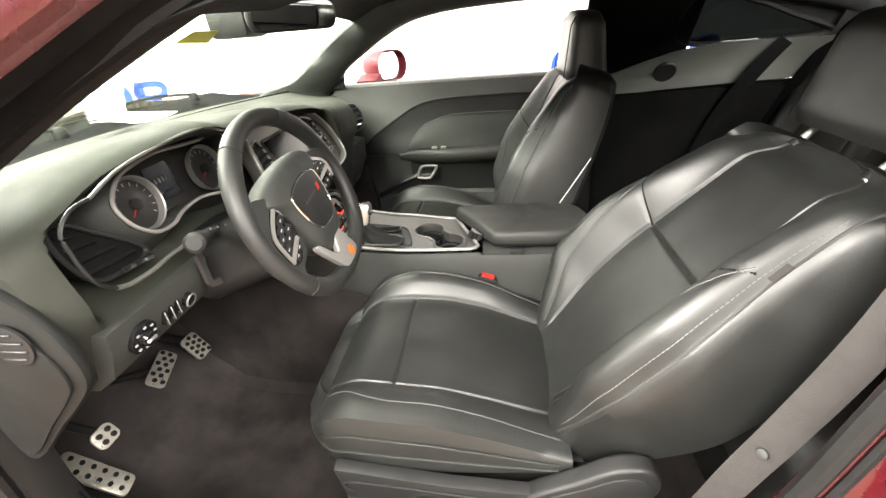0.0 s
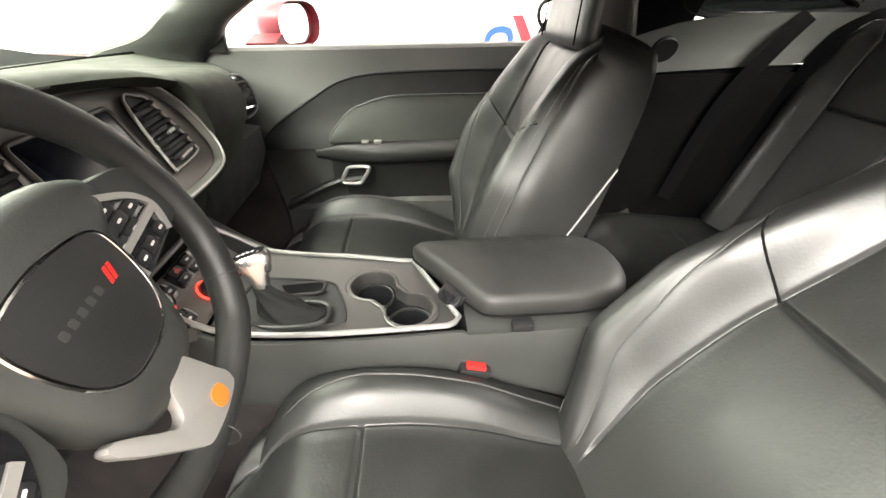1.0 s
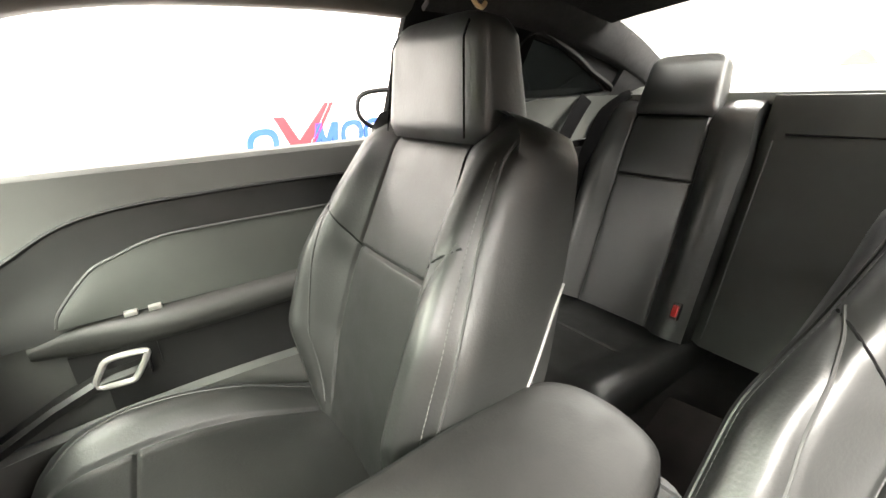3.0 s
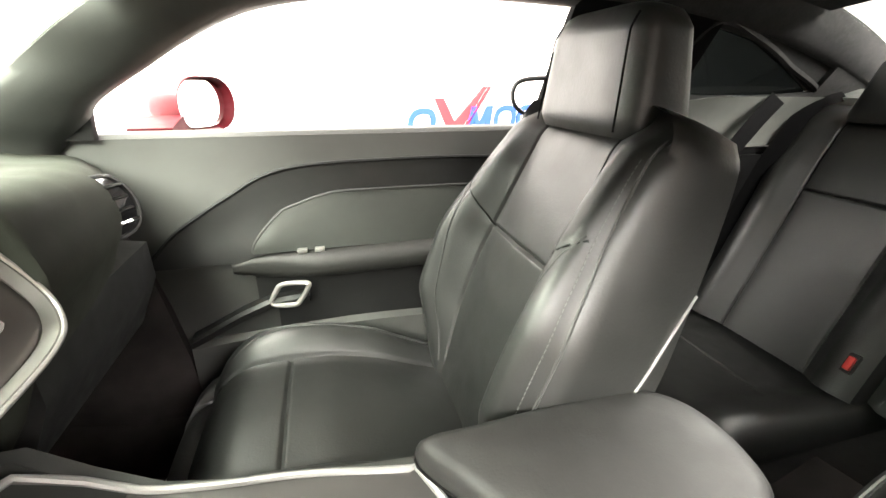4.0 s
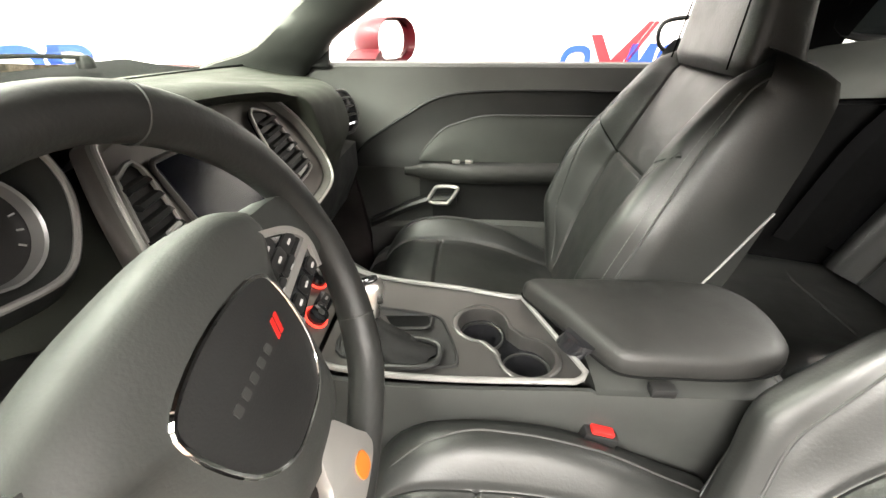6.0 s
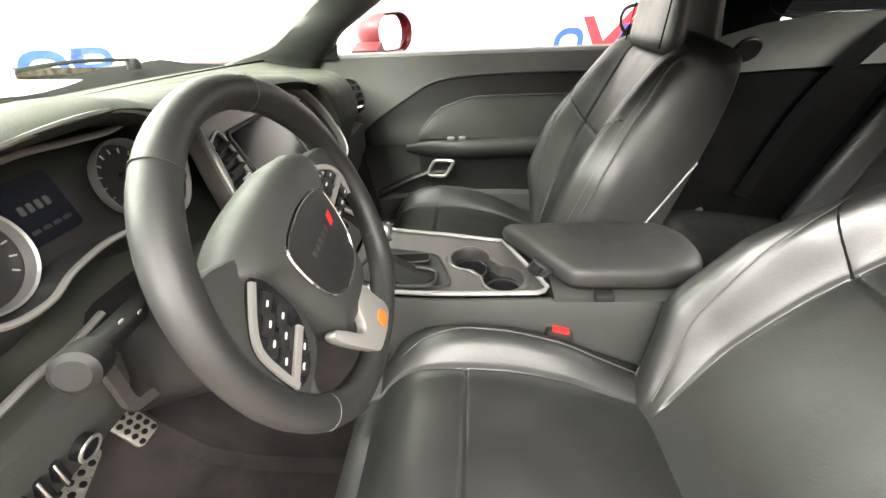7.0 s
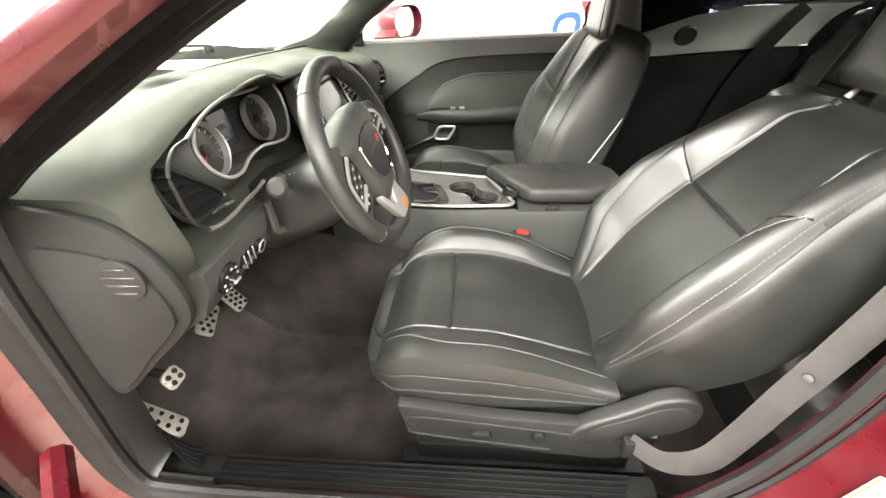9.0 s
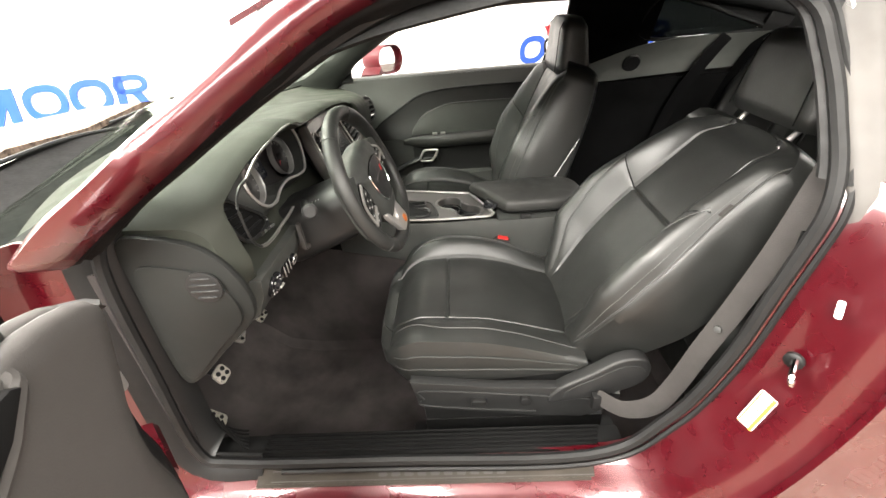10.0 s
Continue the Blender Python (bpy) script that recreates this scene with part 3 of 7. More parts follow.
    hr = part("headrest", headrest(hf, 0.145, 0.13, 0.176), LEATHER, st, "black leather headrest", smooth=50)
    for py in (-0.09, 0.09):
        part("headrest_post", tube([xf(0.60, py, -0.035), hf(0.02, py, -0.050)], 0.0065, 10), SATIN, hr, "chrome headrest post")
        part("post_sleeve", lathe([(0.014, 0), (0.014, 0.012), (0.009, 0.016)], xf(0.634, py, -0.037), xf(1, 0, 0) - xf(0, 0, 0), 14), RUBBER, hr)
    for sg in (-1, 1):
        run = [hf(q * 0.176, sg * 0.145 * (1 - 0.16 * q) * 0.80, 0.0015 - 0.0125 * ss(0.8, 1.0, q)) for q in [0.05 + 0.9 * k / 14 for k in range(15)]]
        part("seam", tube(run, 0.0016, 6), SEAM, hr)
    if out < 0:
        tag = [seat_back_point(q, out * 0.965, xf) + (xf(0, 0, 0.003) - xf(0, 0, 0)) for q in (0.455, 0.4625, 0.47, 0.4775, 0.485)]
        part("tag", strip(tag, 0.016, 0.0015, xf(0, -0.25, 1) - xf(0, 0, 0)), WEB, back, "small grey sewn tag")
    # bright edge of the rear shell on the console side
    edge = [xf(s, -out * (wide0(s) + 0.001), -0.042 - 0.21 * (s - 0.06)) for s in [0.06 + 0.37 * k / 24 for k in range(25)]]
    part("edge_trim", tube(edge, 0.0021, 6), DULL, back, "thin bright edge trim")
    return st


def headrest(xf, hw, th, hgt):
    """A rounded block, wider below, its front face at f = 0."""
    rings = []
    n = 44
    for k in range(17):
        q = k / 16
        w = hw * (1 - 0.14 * q) * (1 - 0.07 * (1 - ss(0, 0.10, q)) - 0.10 * ss(0.90, 1, q))
        d = th * (1 - 0.30 * q) * (1 - 0.16 * (1 - ss(0, 0.12, q)) - 0.22 * ss(0.86, 1, q))
        c = -th * (1 - 0.30 * q) / 2
        ring = []
        for i in range(n):
            a = 2 * math.pi * i / n
            ca, sa = math.cos(a), math.sin(a)
            e = 0.42
            ring.append(xf(hgt * q, w * math.copysign(abs(ca) ** e, ca), c + d / 2 * math.copysign(abs(sa) ** e, sa)))
        rings.append(ring)
    top = rings[-1]
    c = sum(top, Vector()) / len(top)
    up = (xf(1, 0, 0) - xf(0, 0, 0)).normalized()
    for k, h in ((0.85, 0.006), (0.5, 0.010), (0.15, 0.011)):
        rings.append([c + (p - c) * k + up * h for p in top])
    return loft(rings)


front_seat("front_seat", (0.157, -0.368, 0.60), 40, -1, "black leather driver's seat, reclined, beside the centre console", 0.27, (0.583, 1.107, 12), -1)
front_seat("front_seat", (0.056, 0.368, 0.575), 21, 1, "black leather passenger seat with upright back beside the door", 0.27, (0.25, 1.128, 6))

# ---------------------------------------------------------------- car body
CAR = thing("car", (0, 0, 0.13), "red pearl two-door car with the driver's door open", "car")
# the driver's door opening, as a loop of (x, z); y leans in towards the roof
OPENING = [(-0.745, 0.54), (-0.66, 0.495), (-0.30, 0.490), (0.15, 0.490), (0.30, 0.60), (0.38, 0.76), (0.425, 0.94), (0.455, 1.06), (0.475, 1.16), (0.47, 1.28), (0.44, 1.36), (0.30, 1.405), (0.0, 1.425), (-0.20, 1.385), (-0.40, 1.292), (-0.56, 1.197), (-0.68, 1.118), (-0.725, 1.04), (-0.74, 0.80)]
OPEN2 = [(p.x, p.y) for p in spline([(a, b, 0) for a, b in OPENING], 6, True)]


def side_y(z):
    """Half breadth of the cabin side at a height."""
    return lerp([(0.3, 0.80), (0.5, 0.785), (1.05, 0.775), (1.2, 0.70), (1.4, 0.575), (1.45, 0.54)], z)


def loop_at(grow, dy, sgn=-1):
    out = []
    n = len(OPEN2)
    for i, (x, z) in enumerate(OPEN2):
        (x0, z0), (x1, z1) = OPEN2[i - 1], OPEN2[(i + 1) % n]
        t = Vector((x1 - x0, z1 - z0)).normalized()
        nx, nz = t.y, -t.x
        out.append(Vector((x + nx * grow, sgn * (side_y(z) + dy), z + nz * grow)))
    return out


def band(loops):
    bm = loft([*loops], True, False)
    return bm


NL = len(OPEN2)


def run_of(loops, keep):
    """The stretch of the opening whose points pass keep, as an open band."""
    ids = [i for i in range(NL) if keep(*OPEN2[i])]
    k = next(i for i, a in enumerate(ids) if (a - 1) % NL not in ids)
    ids = ids[k:] + ids[:k]
    return [[lp[i] for lp in loops] for i in ids]


def low_rear(x, z):
    return z < 1.13 and not (x < -0.60)


def low_front(x, z):
    return x < -0.58 and z < 1.085


def high(x, z):
    return z > 1.10


# painted frame below the glass line, black trim at the front, black seals along the pillar and roof
part("front_frame_trim", sheet(run_of([loop_at(0.0, -0.02), loop_at(0.026, -0.012), loop_at(0.034, -0.004), loop_at(0.050, 0.004), loop_at(0.064, 0.010)], low_front), (0, 0.006, 0)), RUBBER, CAR, "black plastic frame trim at the door hinge")
part("front_frame", sheet(run_of([loop_at(0.062, 0.009), loop_at(0.082, 0.020), loop_at(0.106, 0.036), loop_at(0.122, 0.08)], low_front), (0, 0.006, 0)), RED, CAR, "glossy red hinge pillar")
part("roof_seal", sheet(run_of([loop_at(-0.010, -0.022), loop_at(0.006, -0.010), loop_at(0.020, 0.000), loop_at(0.034, 0.003), loop_at(0.046, -0.004), loop_at(0.055, -0.02)], high), (0, 0.006, 0)), RUBBER, CAR, "black rubber roof and pillar seal")
part("weatherstrip", tube(loop_at(0.004, -0.002), 0.012, 8, True, up=(0, 1, 0)), RUBBER, CAR, "black rubber weatherstrip")
part("weatherstrip", tube([r[0] for r in run_of([loop_at(0.020, 0.004)], high)], 0.006, 6, up=(0, 1, 0)), RUBBER, CAR, "thin outer rubber seal")
part("weatherstrip", tube([r[0] for r in run_of([loop_at(0.038, 0.006)], high)], 0.005, 6, up=(0, 1, 0)), DULL, CAR, "thin grey seal lip")
part("weatherstrip", tube([r[0] for r in run_of([loop_at(0.026, 0.006)], low_rear)], 0.006, 6, up=(0, 1, 0)), RUBBER, CAR, "thin outer rubber seal")


def trim_side(x, z):
    return x < -0.60 and 0.50 < z < 1.10


part("inner_trim", sheet(run_of([loop_at(0.0, -0.012), loop_at(-0.012, -0.03), loop_at(-0.016, -0.07)], trim_side), (0, 0.004, 0)), PLASTIC, CAR, "black inner trim of the door frame")
# red rocker under the sill, turning into the rear jamb and the quarter panel
ROCK = [(-0.752, 0.470), (-0.757, 0.462), (-0.763, 0.452), (-0.768, 0.447), (-0.790, 0.437), (-0.812, 0.4265), (-0.826, 0.418), (-0.838, 0.404), (-0.850, 0.37), (-0.858, 0.30), (-0.850, 0.21)]
JAMB = [(0.008, -0.012), (0.022, 0.002), (0.034, 0.008), (0.044, 0.028), (0.058, 0.060), (0.070, 0.085), (0.080, 0.106), (0.098, 0.116), (0.116, 0.132), (0.122, 0.146), (0.114, 0.156)]
jl = [loop_at(g, d) for g, d in JAMB]
rows = []
for r in run_of(jl, lambda x, z: x > -0.02 and z < 1.13):
    x = r[0].x
    k = ss(0.06, 0.34, x)
    row = []
    for (ry, rz), p in zip(ROCK, r):
        row.append(Vector((x, ry, rz)).lerp(p, k))
    rows.append(row)
rows.sort(key=lambda r: r[0].x + r[0].z)
part("door_jamb", sheet(rows, (0.004, 0.012, 0.0)), RED, CAR, "red painted rear door jamb", smooth=50)
skin = []
for r in rows:
    e, w = r[-1], ss(0.50, 0.7, r[0].z)
    skin.append([e, e + Vector((0.03, 0.002, -0.01)), e + Vector((0.10, 0.02 - 0.02 * w, -0.04)), e + Vector((0.30, 0.05 - 0.06 * w, -0.05)), e + Vector((0.7, -0.02, 0.02)), e + Vector((1.6, 0.03, 0.0))])
part("quarter_panel", sheet(skin, (0, 0.012, 0)), RED, CAR, "red rear quarter panel", smooth=60)
x0 = rows[0][0].x
part("rocker", loft([[Vector((x, y, z)) for y, z in ROCK + [(-0.80, 0.17), (-0.72, 0.17), (-0.71, 0.30), (-0.72, 0.43)]] for x in (-1.05, -0.8, -0.4, x0)]), RED, CAR, "red rocker panel under the door", smooth=50)
part("floor_beam", box((-1.0, -0.78, 0.19), (1.0, -0.70, 0.40), 0.01), RUBBER, CAR)
sill = part("sill_trim", loft([[Vector((x, y, z)) for y, z in [(-0.758, 0.463), (-0.748, 0.475), (-0.725, 0.480), (-0.700, 0.474), (-0.688, 0.455), (-0.684, 0.40), (-0.684, 0.27), (-0.70, 0.27), (-0.735, 0.44)]] for x in (-0.80, -0.5, 0.0, 0.24)]), SILLP, CAR, "ribbed black plastic sill trim")
for k in range(5):
    part("rib", box((-0.62, -0.754 + k * 0.0115, 0.4775), (0.18 + 0.004 * k, -0.754 + k * 0.0115 + 0.005, 0.4850), 0.0015, 1), SILLP, sill)
for k in range(6):
    r = 0.030 + k * 0.0125
    arc = [Vector((-0.64 - (0.02 + 0.004 * k) - r * math.sin(q), -0.742 + 0.0100 * k, 0.486 + 0.11 * (1 - math.cos(q)))) for q in [radians(88 * j / 10) for j in range(11)]]
    part("rib", tube(arc, 0.0028, 5), SILLP, sill)
# tilted scuff plate on the rocker
SD = Vector((0, -0.047, -0.0225)).normalized()
SC = Vector((-0.215, -0.7885, 0.4385))
scuff = part("scuff_plate", prism(rounded(0.83, 0.046, 0.006, 3), SC, (1, 0, 0), -SD, 0.005, 0.0015), SCUFFM, CAR, "dark scuff plate with worn lettering shapes")
part("plate_field", prism(rounded(0.80, 0.032, 0.004, 3), SC + Vector((0, -0.0022, 0.0046)), (1, 0, 0), -SD, 0.0015), SCUFFM, scuff, "dark centre field")
for k in range(10):
    part("letter_bar", prism(rounded(0.021, 0.010, 0.002, 1), SC + Vector((-0.11 + k * 0.031, -0.0029, 0.0060)), (1, 0, 0), -SD, 0.0007), PLASTIC_GREY, scuff)
for q in (-0.011, 0.011):
    part("groove", prism(rounded(0.76, 0.0022, 0.001, 1), SC + SD * q + Vector((0, -0.0029, 0.0060)), (1, 0, 0), -SD, 0.0007), PLASTIC_GREY, scuff)
part("drain_plug", lathe([(0.013, 0), (0.012, 0.003), (0.006, 0.004)], (0.375, -0.862, 0.530), (0.3, -0.8, -0.3), 16), RUBBER, CAR, "round black rubber plug")
# latch striker, stickers
strk = part("striker", lathe([(0.015, -0.004), (0.015, 0.003), (0.011, 0.006), (0.004, 0.007)], (0.445, -0.842, 0.826), (-0.80, -0.6, 0.05), 20), RUBBER, CAR, "dark door latch striker with chrome loop")
part("striker_loop", tube(spline([(0.437, -0.856, 0.812), (0.417, -0.884, 0.816), (0.411, -0.884, 0.830), (0.433, -0.856, 0.842)], 5), 0.0045, 8), CHROME, strk)


def jamb_card(name, c, w, h, ang, material, label):
    nrm = Vector((-0.90, -0.42, 0.12)).normalized()
    u = Vector((0, 0, 1)).cross(nrm).normalized()
    v = nrm.cross(u)
    ca, sa = math.cos(radians(ang)), math.sin(radians(ang))
    uu, vv = u * ca + v * sa, v * ca - u * sa
    return part(name, prism(rounded(w, h, 0.003, 2), Vector(c), uu, vv, 0.0015), material, CAR, label), uu, vv, nrm


lab, lu, lv, ln = jamb_card("sticker", (0.412, -0.852, 0.712), 0.030, 0.090, -9, PAPER, "white information sticker with yellow stripes")
for a, h in ((-0.0115, 0.003), (0.0105, 0.006)):
    part("stripe", prism(rounded(h, 0.090, 0.001, 1), Vector((0.412, -0.852, 0.712)) + lu * a + ln * 0.0017, lu, lv, 0.0008), YELLOW, lab)
for k in range(6):
    part("print_bar", prism(rounded(0.012, 0.003, 0.0008, 1), Vector((0.412, -0.852, 0.712)) + lv * (-0.03 + 0.011 * k) + ln * 0.0017, lu, lv, 0.0006), THREAD, lab)
jamb_card("sticker", (0.466, -0.853, 0.944), 0.010, 0.030, 10, WHITE, "small white sticker")

# pillars and roof: outer skin and inner trim on both sides
ROOF_EDGE = [(-0.98, 1.045), (-0.72, 1.165), (-0.42, 1.325), (-0.15, 1.405), (0.15, 1.43), (0.45, 1.42), (0.8, 1.385), (1.2, 1.30), (1.55, 1.19)]
RE = [(p.x, p.y) for p in spline([(a, b, 0) for a, b in ROOF_EDGE], 6)]
RAIL = [((-0.715, -0.865, 1.105), (-0.755, -0.865, 1.118)), ((-0.640, -0.862, 1.155), (-0.690, -0.852, 1.172)), ((-0.565, -0.850, 1.203), (-0.610, -0.840, 1.218)), ((-0.490, -0.830, 1.252), (-0.530, -0.815, 1.272)),
        ((-0.398, -0.760, 1.319), (-0.4475, -0.750, 1.331)), ((-0.27, -0.680, 1.398), (-0.352, -0.660, 1.415)), ((-0.08, -0.625, 1.450), (-0.12, -0.595, 1.480)), ((0.20, -0.600, 1.470), (0.20, -0.56, 1.500)), ((0.45, -0.60, 1.46), (0.45, -0.56, 1.49))]
ri, ro = spline([a for a, b in RAIL], 4), spline([b for a, b in RAIL], 4)
rail = []
for a, b in zip(ri, ro):
    bow = Vector((-0.006, -0.018, 0.012))
    rail.append([a + Vector((0.01, 0.02, -0.01)), a, a.lerp(b, 0.2) + bow * 0.7, a.lerp(b, 0.5) + bow, a.lerp(b, 0.82) + bow * 0.6, b, b + Vector((0.0, 0.03, -0.005))])
n0 = rail[0]
c0 = sum(n0, Vector()) / len(n0)
rail = [[c0 + (p - c0) * 0.45 + Vector((-0.016, 0, -0.012)) for p in n0], [c0 + (p - c0) * 0.88 + Vector((-0.010, 0, -0.007)) for p in n0]] + rail
part("roof_rail", sheet(rail, (0.004, 0.008, -0.004)), RED, CAR, "red painted roof pillar", smooth=60)
# black channel between the red pillar and the door opening
CHAN = spline([(-0.735, -0.765, 1.065), (-0.665, -0.745, 1.125), (-0.575, -0.705, 1.192), (-0.500, -0.672, 1.240), (-0.395, -0.630, 1.300), (-0.245, -0.590, 1.372), (-0.05, -0.570, 1.412), (0.20, -0.565, 1.415), (0.45, -0.57, 1.385)], 4)
rows = []
for a, b in zip(CHAN, ri):
    d = b - a
    up = Vector((-0.35, -0.55, 0.75)) * 0.012
    rows.append([a + Vector((0.01, 0.015, 0)), a, a + d * 0.10 - up, a + d * 0.22 - up * 1.2, a + d * 0.32 + up * 0.4, a + d * 0.44 + up * 0.2, a + d * 0.50 - up, a + d * 0.66 - up, a + d * 0.74 + up * 0.3, a + d * 0.88 - up * 0.3, b + Vector((0.004, 0.006, 0.0))])
part("pillar_channel", sheet(rows, (-0.004, 0.012, 0.006)), RUBBER, CAR, "black ribbed seal channel along the pillar", smooth=45)
part("channel_strip", tube([a.lerp(b, 0.36) + Vector((-0.002, -0.006, 0.004)) for a, b in zip(CHAN, ri)], 0.004, 6), PILLARD, CAR, "thin grey strip in the seal channel")
rows = []
for x, z in RE:
    y = side_y(z - 0.03)
    x, y, z = x + 0.03, y + 0.015, z - 0.03
    rows.append([Vector((x + 0.020, y + 0.008, z + 0.004)), Vector((x + 0.012, y + 0.016, z + 0.010)), Vector((x, y + 0.010, z + 0.020)), Vector((x - 0.012, y - 0.012, z + 0.028)), Vector((x - 0.014, y - 0.04, z + 0.033))])
part("roof_rail", sheet(rows, (0.004, -0.008, -0.004)), RED, CAR, "red painted roof pillar", smooth=60)
PILLAR_REAR = [(-0.70, 0.75, 1.03), (-0.66, 0.745, 1.075), (-0.60, 0.715, 1.125), (-0.56, 0.692, 1.165), (-0.46, 0.675, 1.225), (-0.38, 0.645, 1.268), (-0.272, 0.607, 1.312), (-0.157, 0.588, 1.334), (-0.03, 0.58, 1.344), (0.176, 0.576, 1.349), (0.36, 0.576, 1.345)]
PILLAR_FRONT = [(-1.02, 0.71, 1.04), (-0.93, 0.70, 1.09), (-0.79, 0.676, 1.128), (-0.69, 0.643, 1.185), (-0.615, 0.629, 1.237), (-0.53, 0.595, 1.287), (-0.44, 0.575, 1.337), (-0.36, 0.55, 1.372), (-0.15, 0.53, 1.40), (0.176, 0.52, 1.42), (0.36, 0.515, 1.42)]
for sg in (-1, 1):
    rows = []
    for x, z in RE:
        y = sg * side_y(z - 0.03)
        h = 0.018
        d = (0.055 if sg > 0 else 0.02) * ss(-0.45, -0.1, x) + (0.05 * (1 - ss(-0.75, -0.30, x)) if sg > 0 else 0)
        rows.append([Vector((x + 0.050, y - sg * 0.012, z - 0.035 + h - d)), Vector((x + 0.048, y - sg * 0.035, z - 0.025 + h - d)), Vector((x + 0.026, y - sg * 0.062, z - 0.002 + h - 0.6 * d)), Vector((x - 0.004, y - sg * 0.075, z + 0.016 + h)), Vector((x - 0.022, y - sg * 0.065, z + 0.024 + h)), Vector((x - 0.026, y - sg * 0.045, z + 0.026 + h))])
    if sg < 0:
        rows = [r[:3] for r in rows]
    cut = next(i for i, (x, z) in enumerate(RE) if x > 0.30)
    if sg > 0:
        rows0 = []
        for a, b in zip(spline(PILLAR_REAR, 4), spline(PILLAR_FRONT, 4)):
            rows0.append([a + Vector((0.004, 0.03, 0.0)), a, a.lerp(b, 0.12) + Vector((0.0, -0.016, 0.0)), a.lerp(b, 0.4) + Vector((0, -0.026, 0.004)), a.lerp(b, 0.75) + Vector((0, -0.018, 0.004)), b, b + Vector((-0.012, 0.03, 0.006))])
    else:
        rows0 = rows[:cut + 1]
    part("pillar_trim", sheet(rows0, (-0.004, sg * 0.01, 0.004)), SOFT if sg > 0 else HEADLINER, CAR, "grained grey-black pillar trim", smooth=60)
    part("roof_side_trim", sheet(rows[cut:], (-0.004, sg * 0.01, 0.004)), HEADLINER, CAR, "black cloth trim along the roof side")
# roof skin and headliner
def roof_rows(drop, inset):
    rows = []
    for x, zc, w in ((-0.46, 1.345, 0.60), (-0.36, 1.385, 0.585), (-0.15, 1.425, 0.56), (0.2, 1.445, 0.545), (0.5, 1.435, 0.54), (0.8, 1.405, 0.555), (1.0, 1.375, 0.57)):
        rows.append([Vector((x, (w - inset) * q, zc - drop - 0.035 * q * q)) for q in (-1, -0.85, -0.5, 0, 0.5, 0.85, 1)])
    return rows
part("roof_panel", sheet(roof_rows(-0.085, 0.0), (0, 0, -0.01)), RED, CAR, "red roof panel")
part("headliner", sheet(roof_rows(-0.018, 0.02), (0, 0, 0.012)), HEADLINER, CAR, "black cloth headliner")
# windscreen and rear glass
ws = []
for q in (-1, -0.8, -0.4, 0, 0.4, 0.8, 1):
    row = []
    for x, z, y in ((-1.06, 1.045, 0.765), (-0.90, 1.125, 0.735), (-0.72, 1.210, 0.695), (-0.56, 1.295, 0.650), (-0.43, 1.362, 0.600)):
        c = 1 - q * q
        reach = lerp([(-1.06, 0.05), (-0.72, 0.12), (-0.56, 0.115), (-0.43, 0.06)], x) * ss(0.4, 1.0, -q)
        row.append(Vector((x - c * lerp([(-1.06, 0.19), (-0.43, 0.06)], x), q * (y + reach), z + 0.012 * c - 0.01 * ss(0.4, 1.0, -q))))
    ws.append(row)
g = part("windscreen", sheet(ws, (-0.004, 0, 0.004)), SHADE, CAR, "faintly green tinted windscreen")
rg = []
for q in (-1, -0.5, 0, 0.5, 1):
    rg.append([Vector((1.0 + 0.72 * k + 0.05 * (1 - q * q), q * (0.55 + 0.08 * k), 1.375 - 0.20 * k - 0.03 * k * k)) for k in (0, 0.33, 0.66, 1)])
part("windscreen_sticker", sheet([[Vector((-0.603, -0.211, 1.312)), Vector((-0.603, -0.098, 1.307))], [Vector((-0.559, -0.200, 1.331)), Vector((-0.559, -0.115, 1.329))]], (0.0004, 0, -0.0008)), YELLOWG, CAR, "yellow-green sticker inside the windscreen")
g = part("rear_window", sheet(rg, (0.003, 0, 0.004)), CLEAR, CAR, "clear rear window")
g.visible_shadow = False
# hood, cowl, fender in front of the windscreen
hood = []
for q in (-1, -0.7, -0.35, 0, 0.35, 0.7, 1):
    hood.append([Vector((-1.22 - 1.15 * k - 0.10 * (1 - q * q), q * 0.83, 1.118 - 0.03 * q * q - 0.18 * k * k + 0.03 * math.exp(-((abs(q) - 0.3) / 0.2) ** 2))) for k in (0, 0.2, 0.5, 0.8, 1)])
part("hood", sheet(hood, (0, 0, -0.02)), HOODM, CAR, "wet dusty dark hood")
part("cowl", sheet([[Vector((-0.86 - 0.22 * (1 - q * q), q * 0.74, 1.070)), Vector((-1.02 - 0.22 * (1 - q * q), q * 0.75, 1.082)), Vector((-1.12 - 0.22 * (1 - q * q), q * 0.76, 1.088 + 0.02 * (1 - q * q))), Vector((-1.25 - 0.12 * (1 - q * q), q * 0.80, 1.10))] for q in (-1, -0.6, -0.2, 0.2, 0.6, 1)], (0, 0, -0.02)), COWLM, CAR, "black plastic cowl")
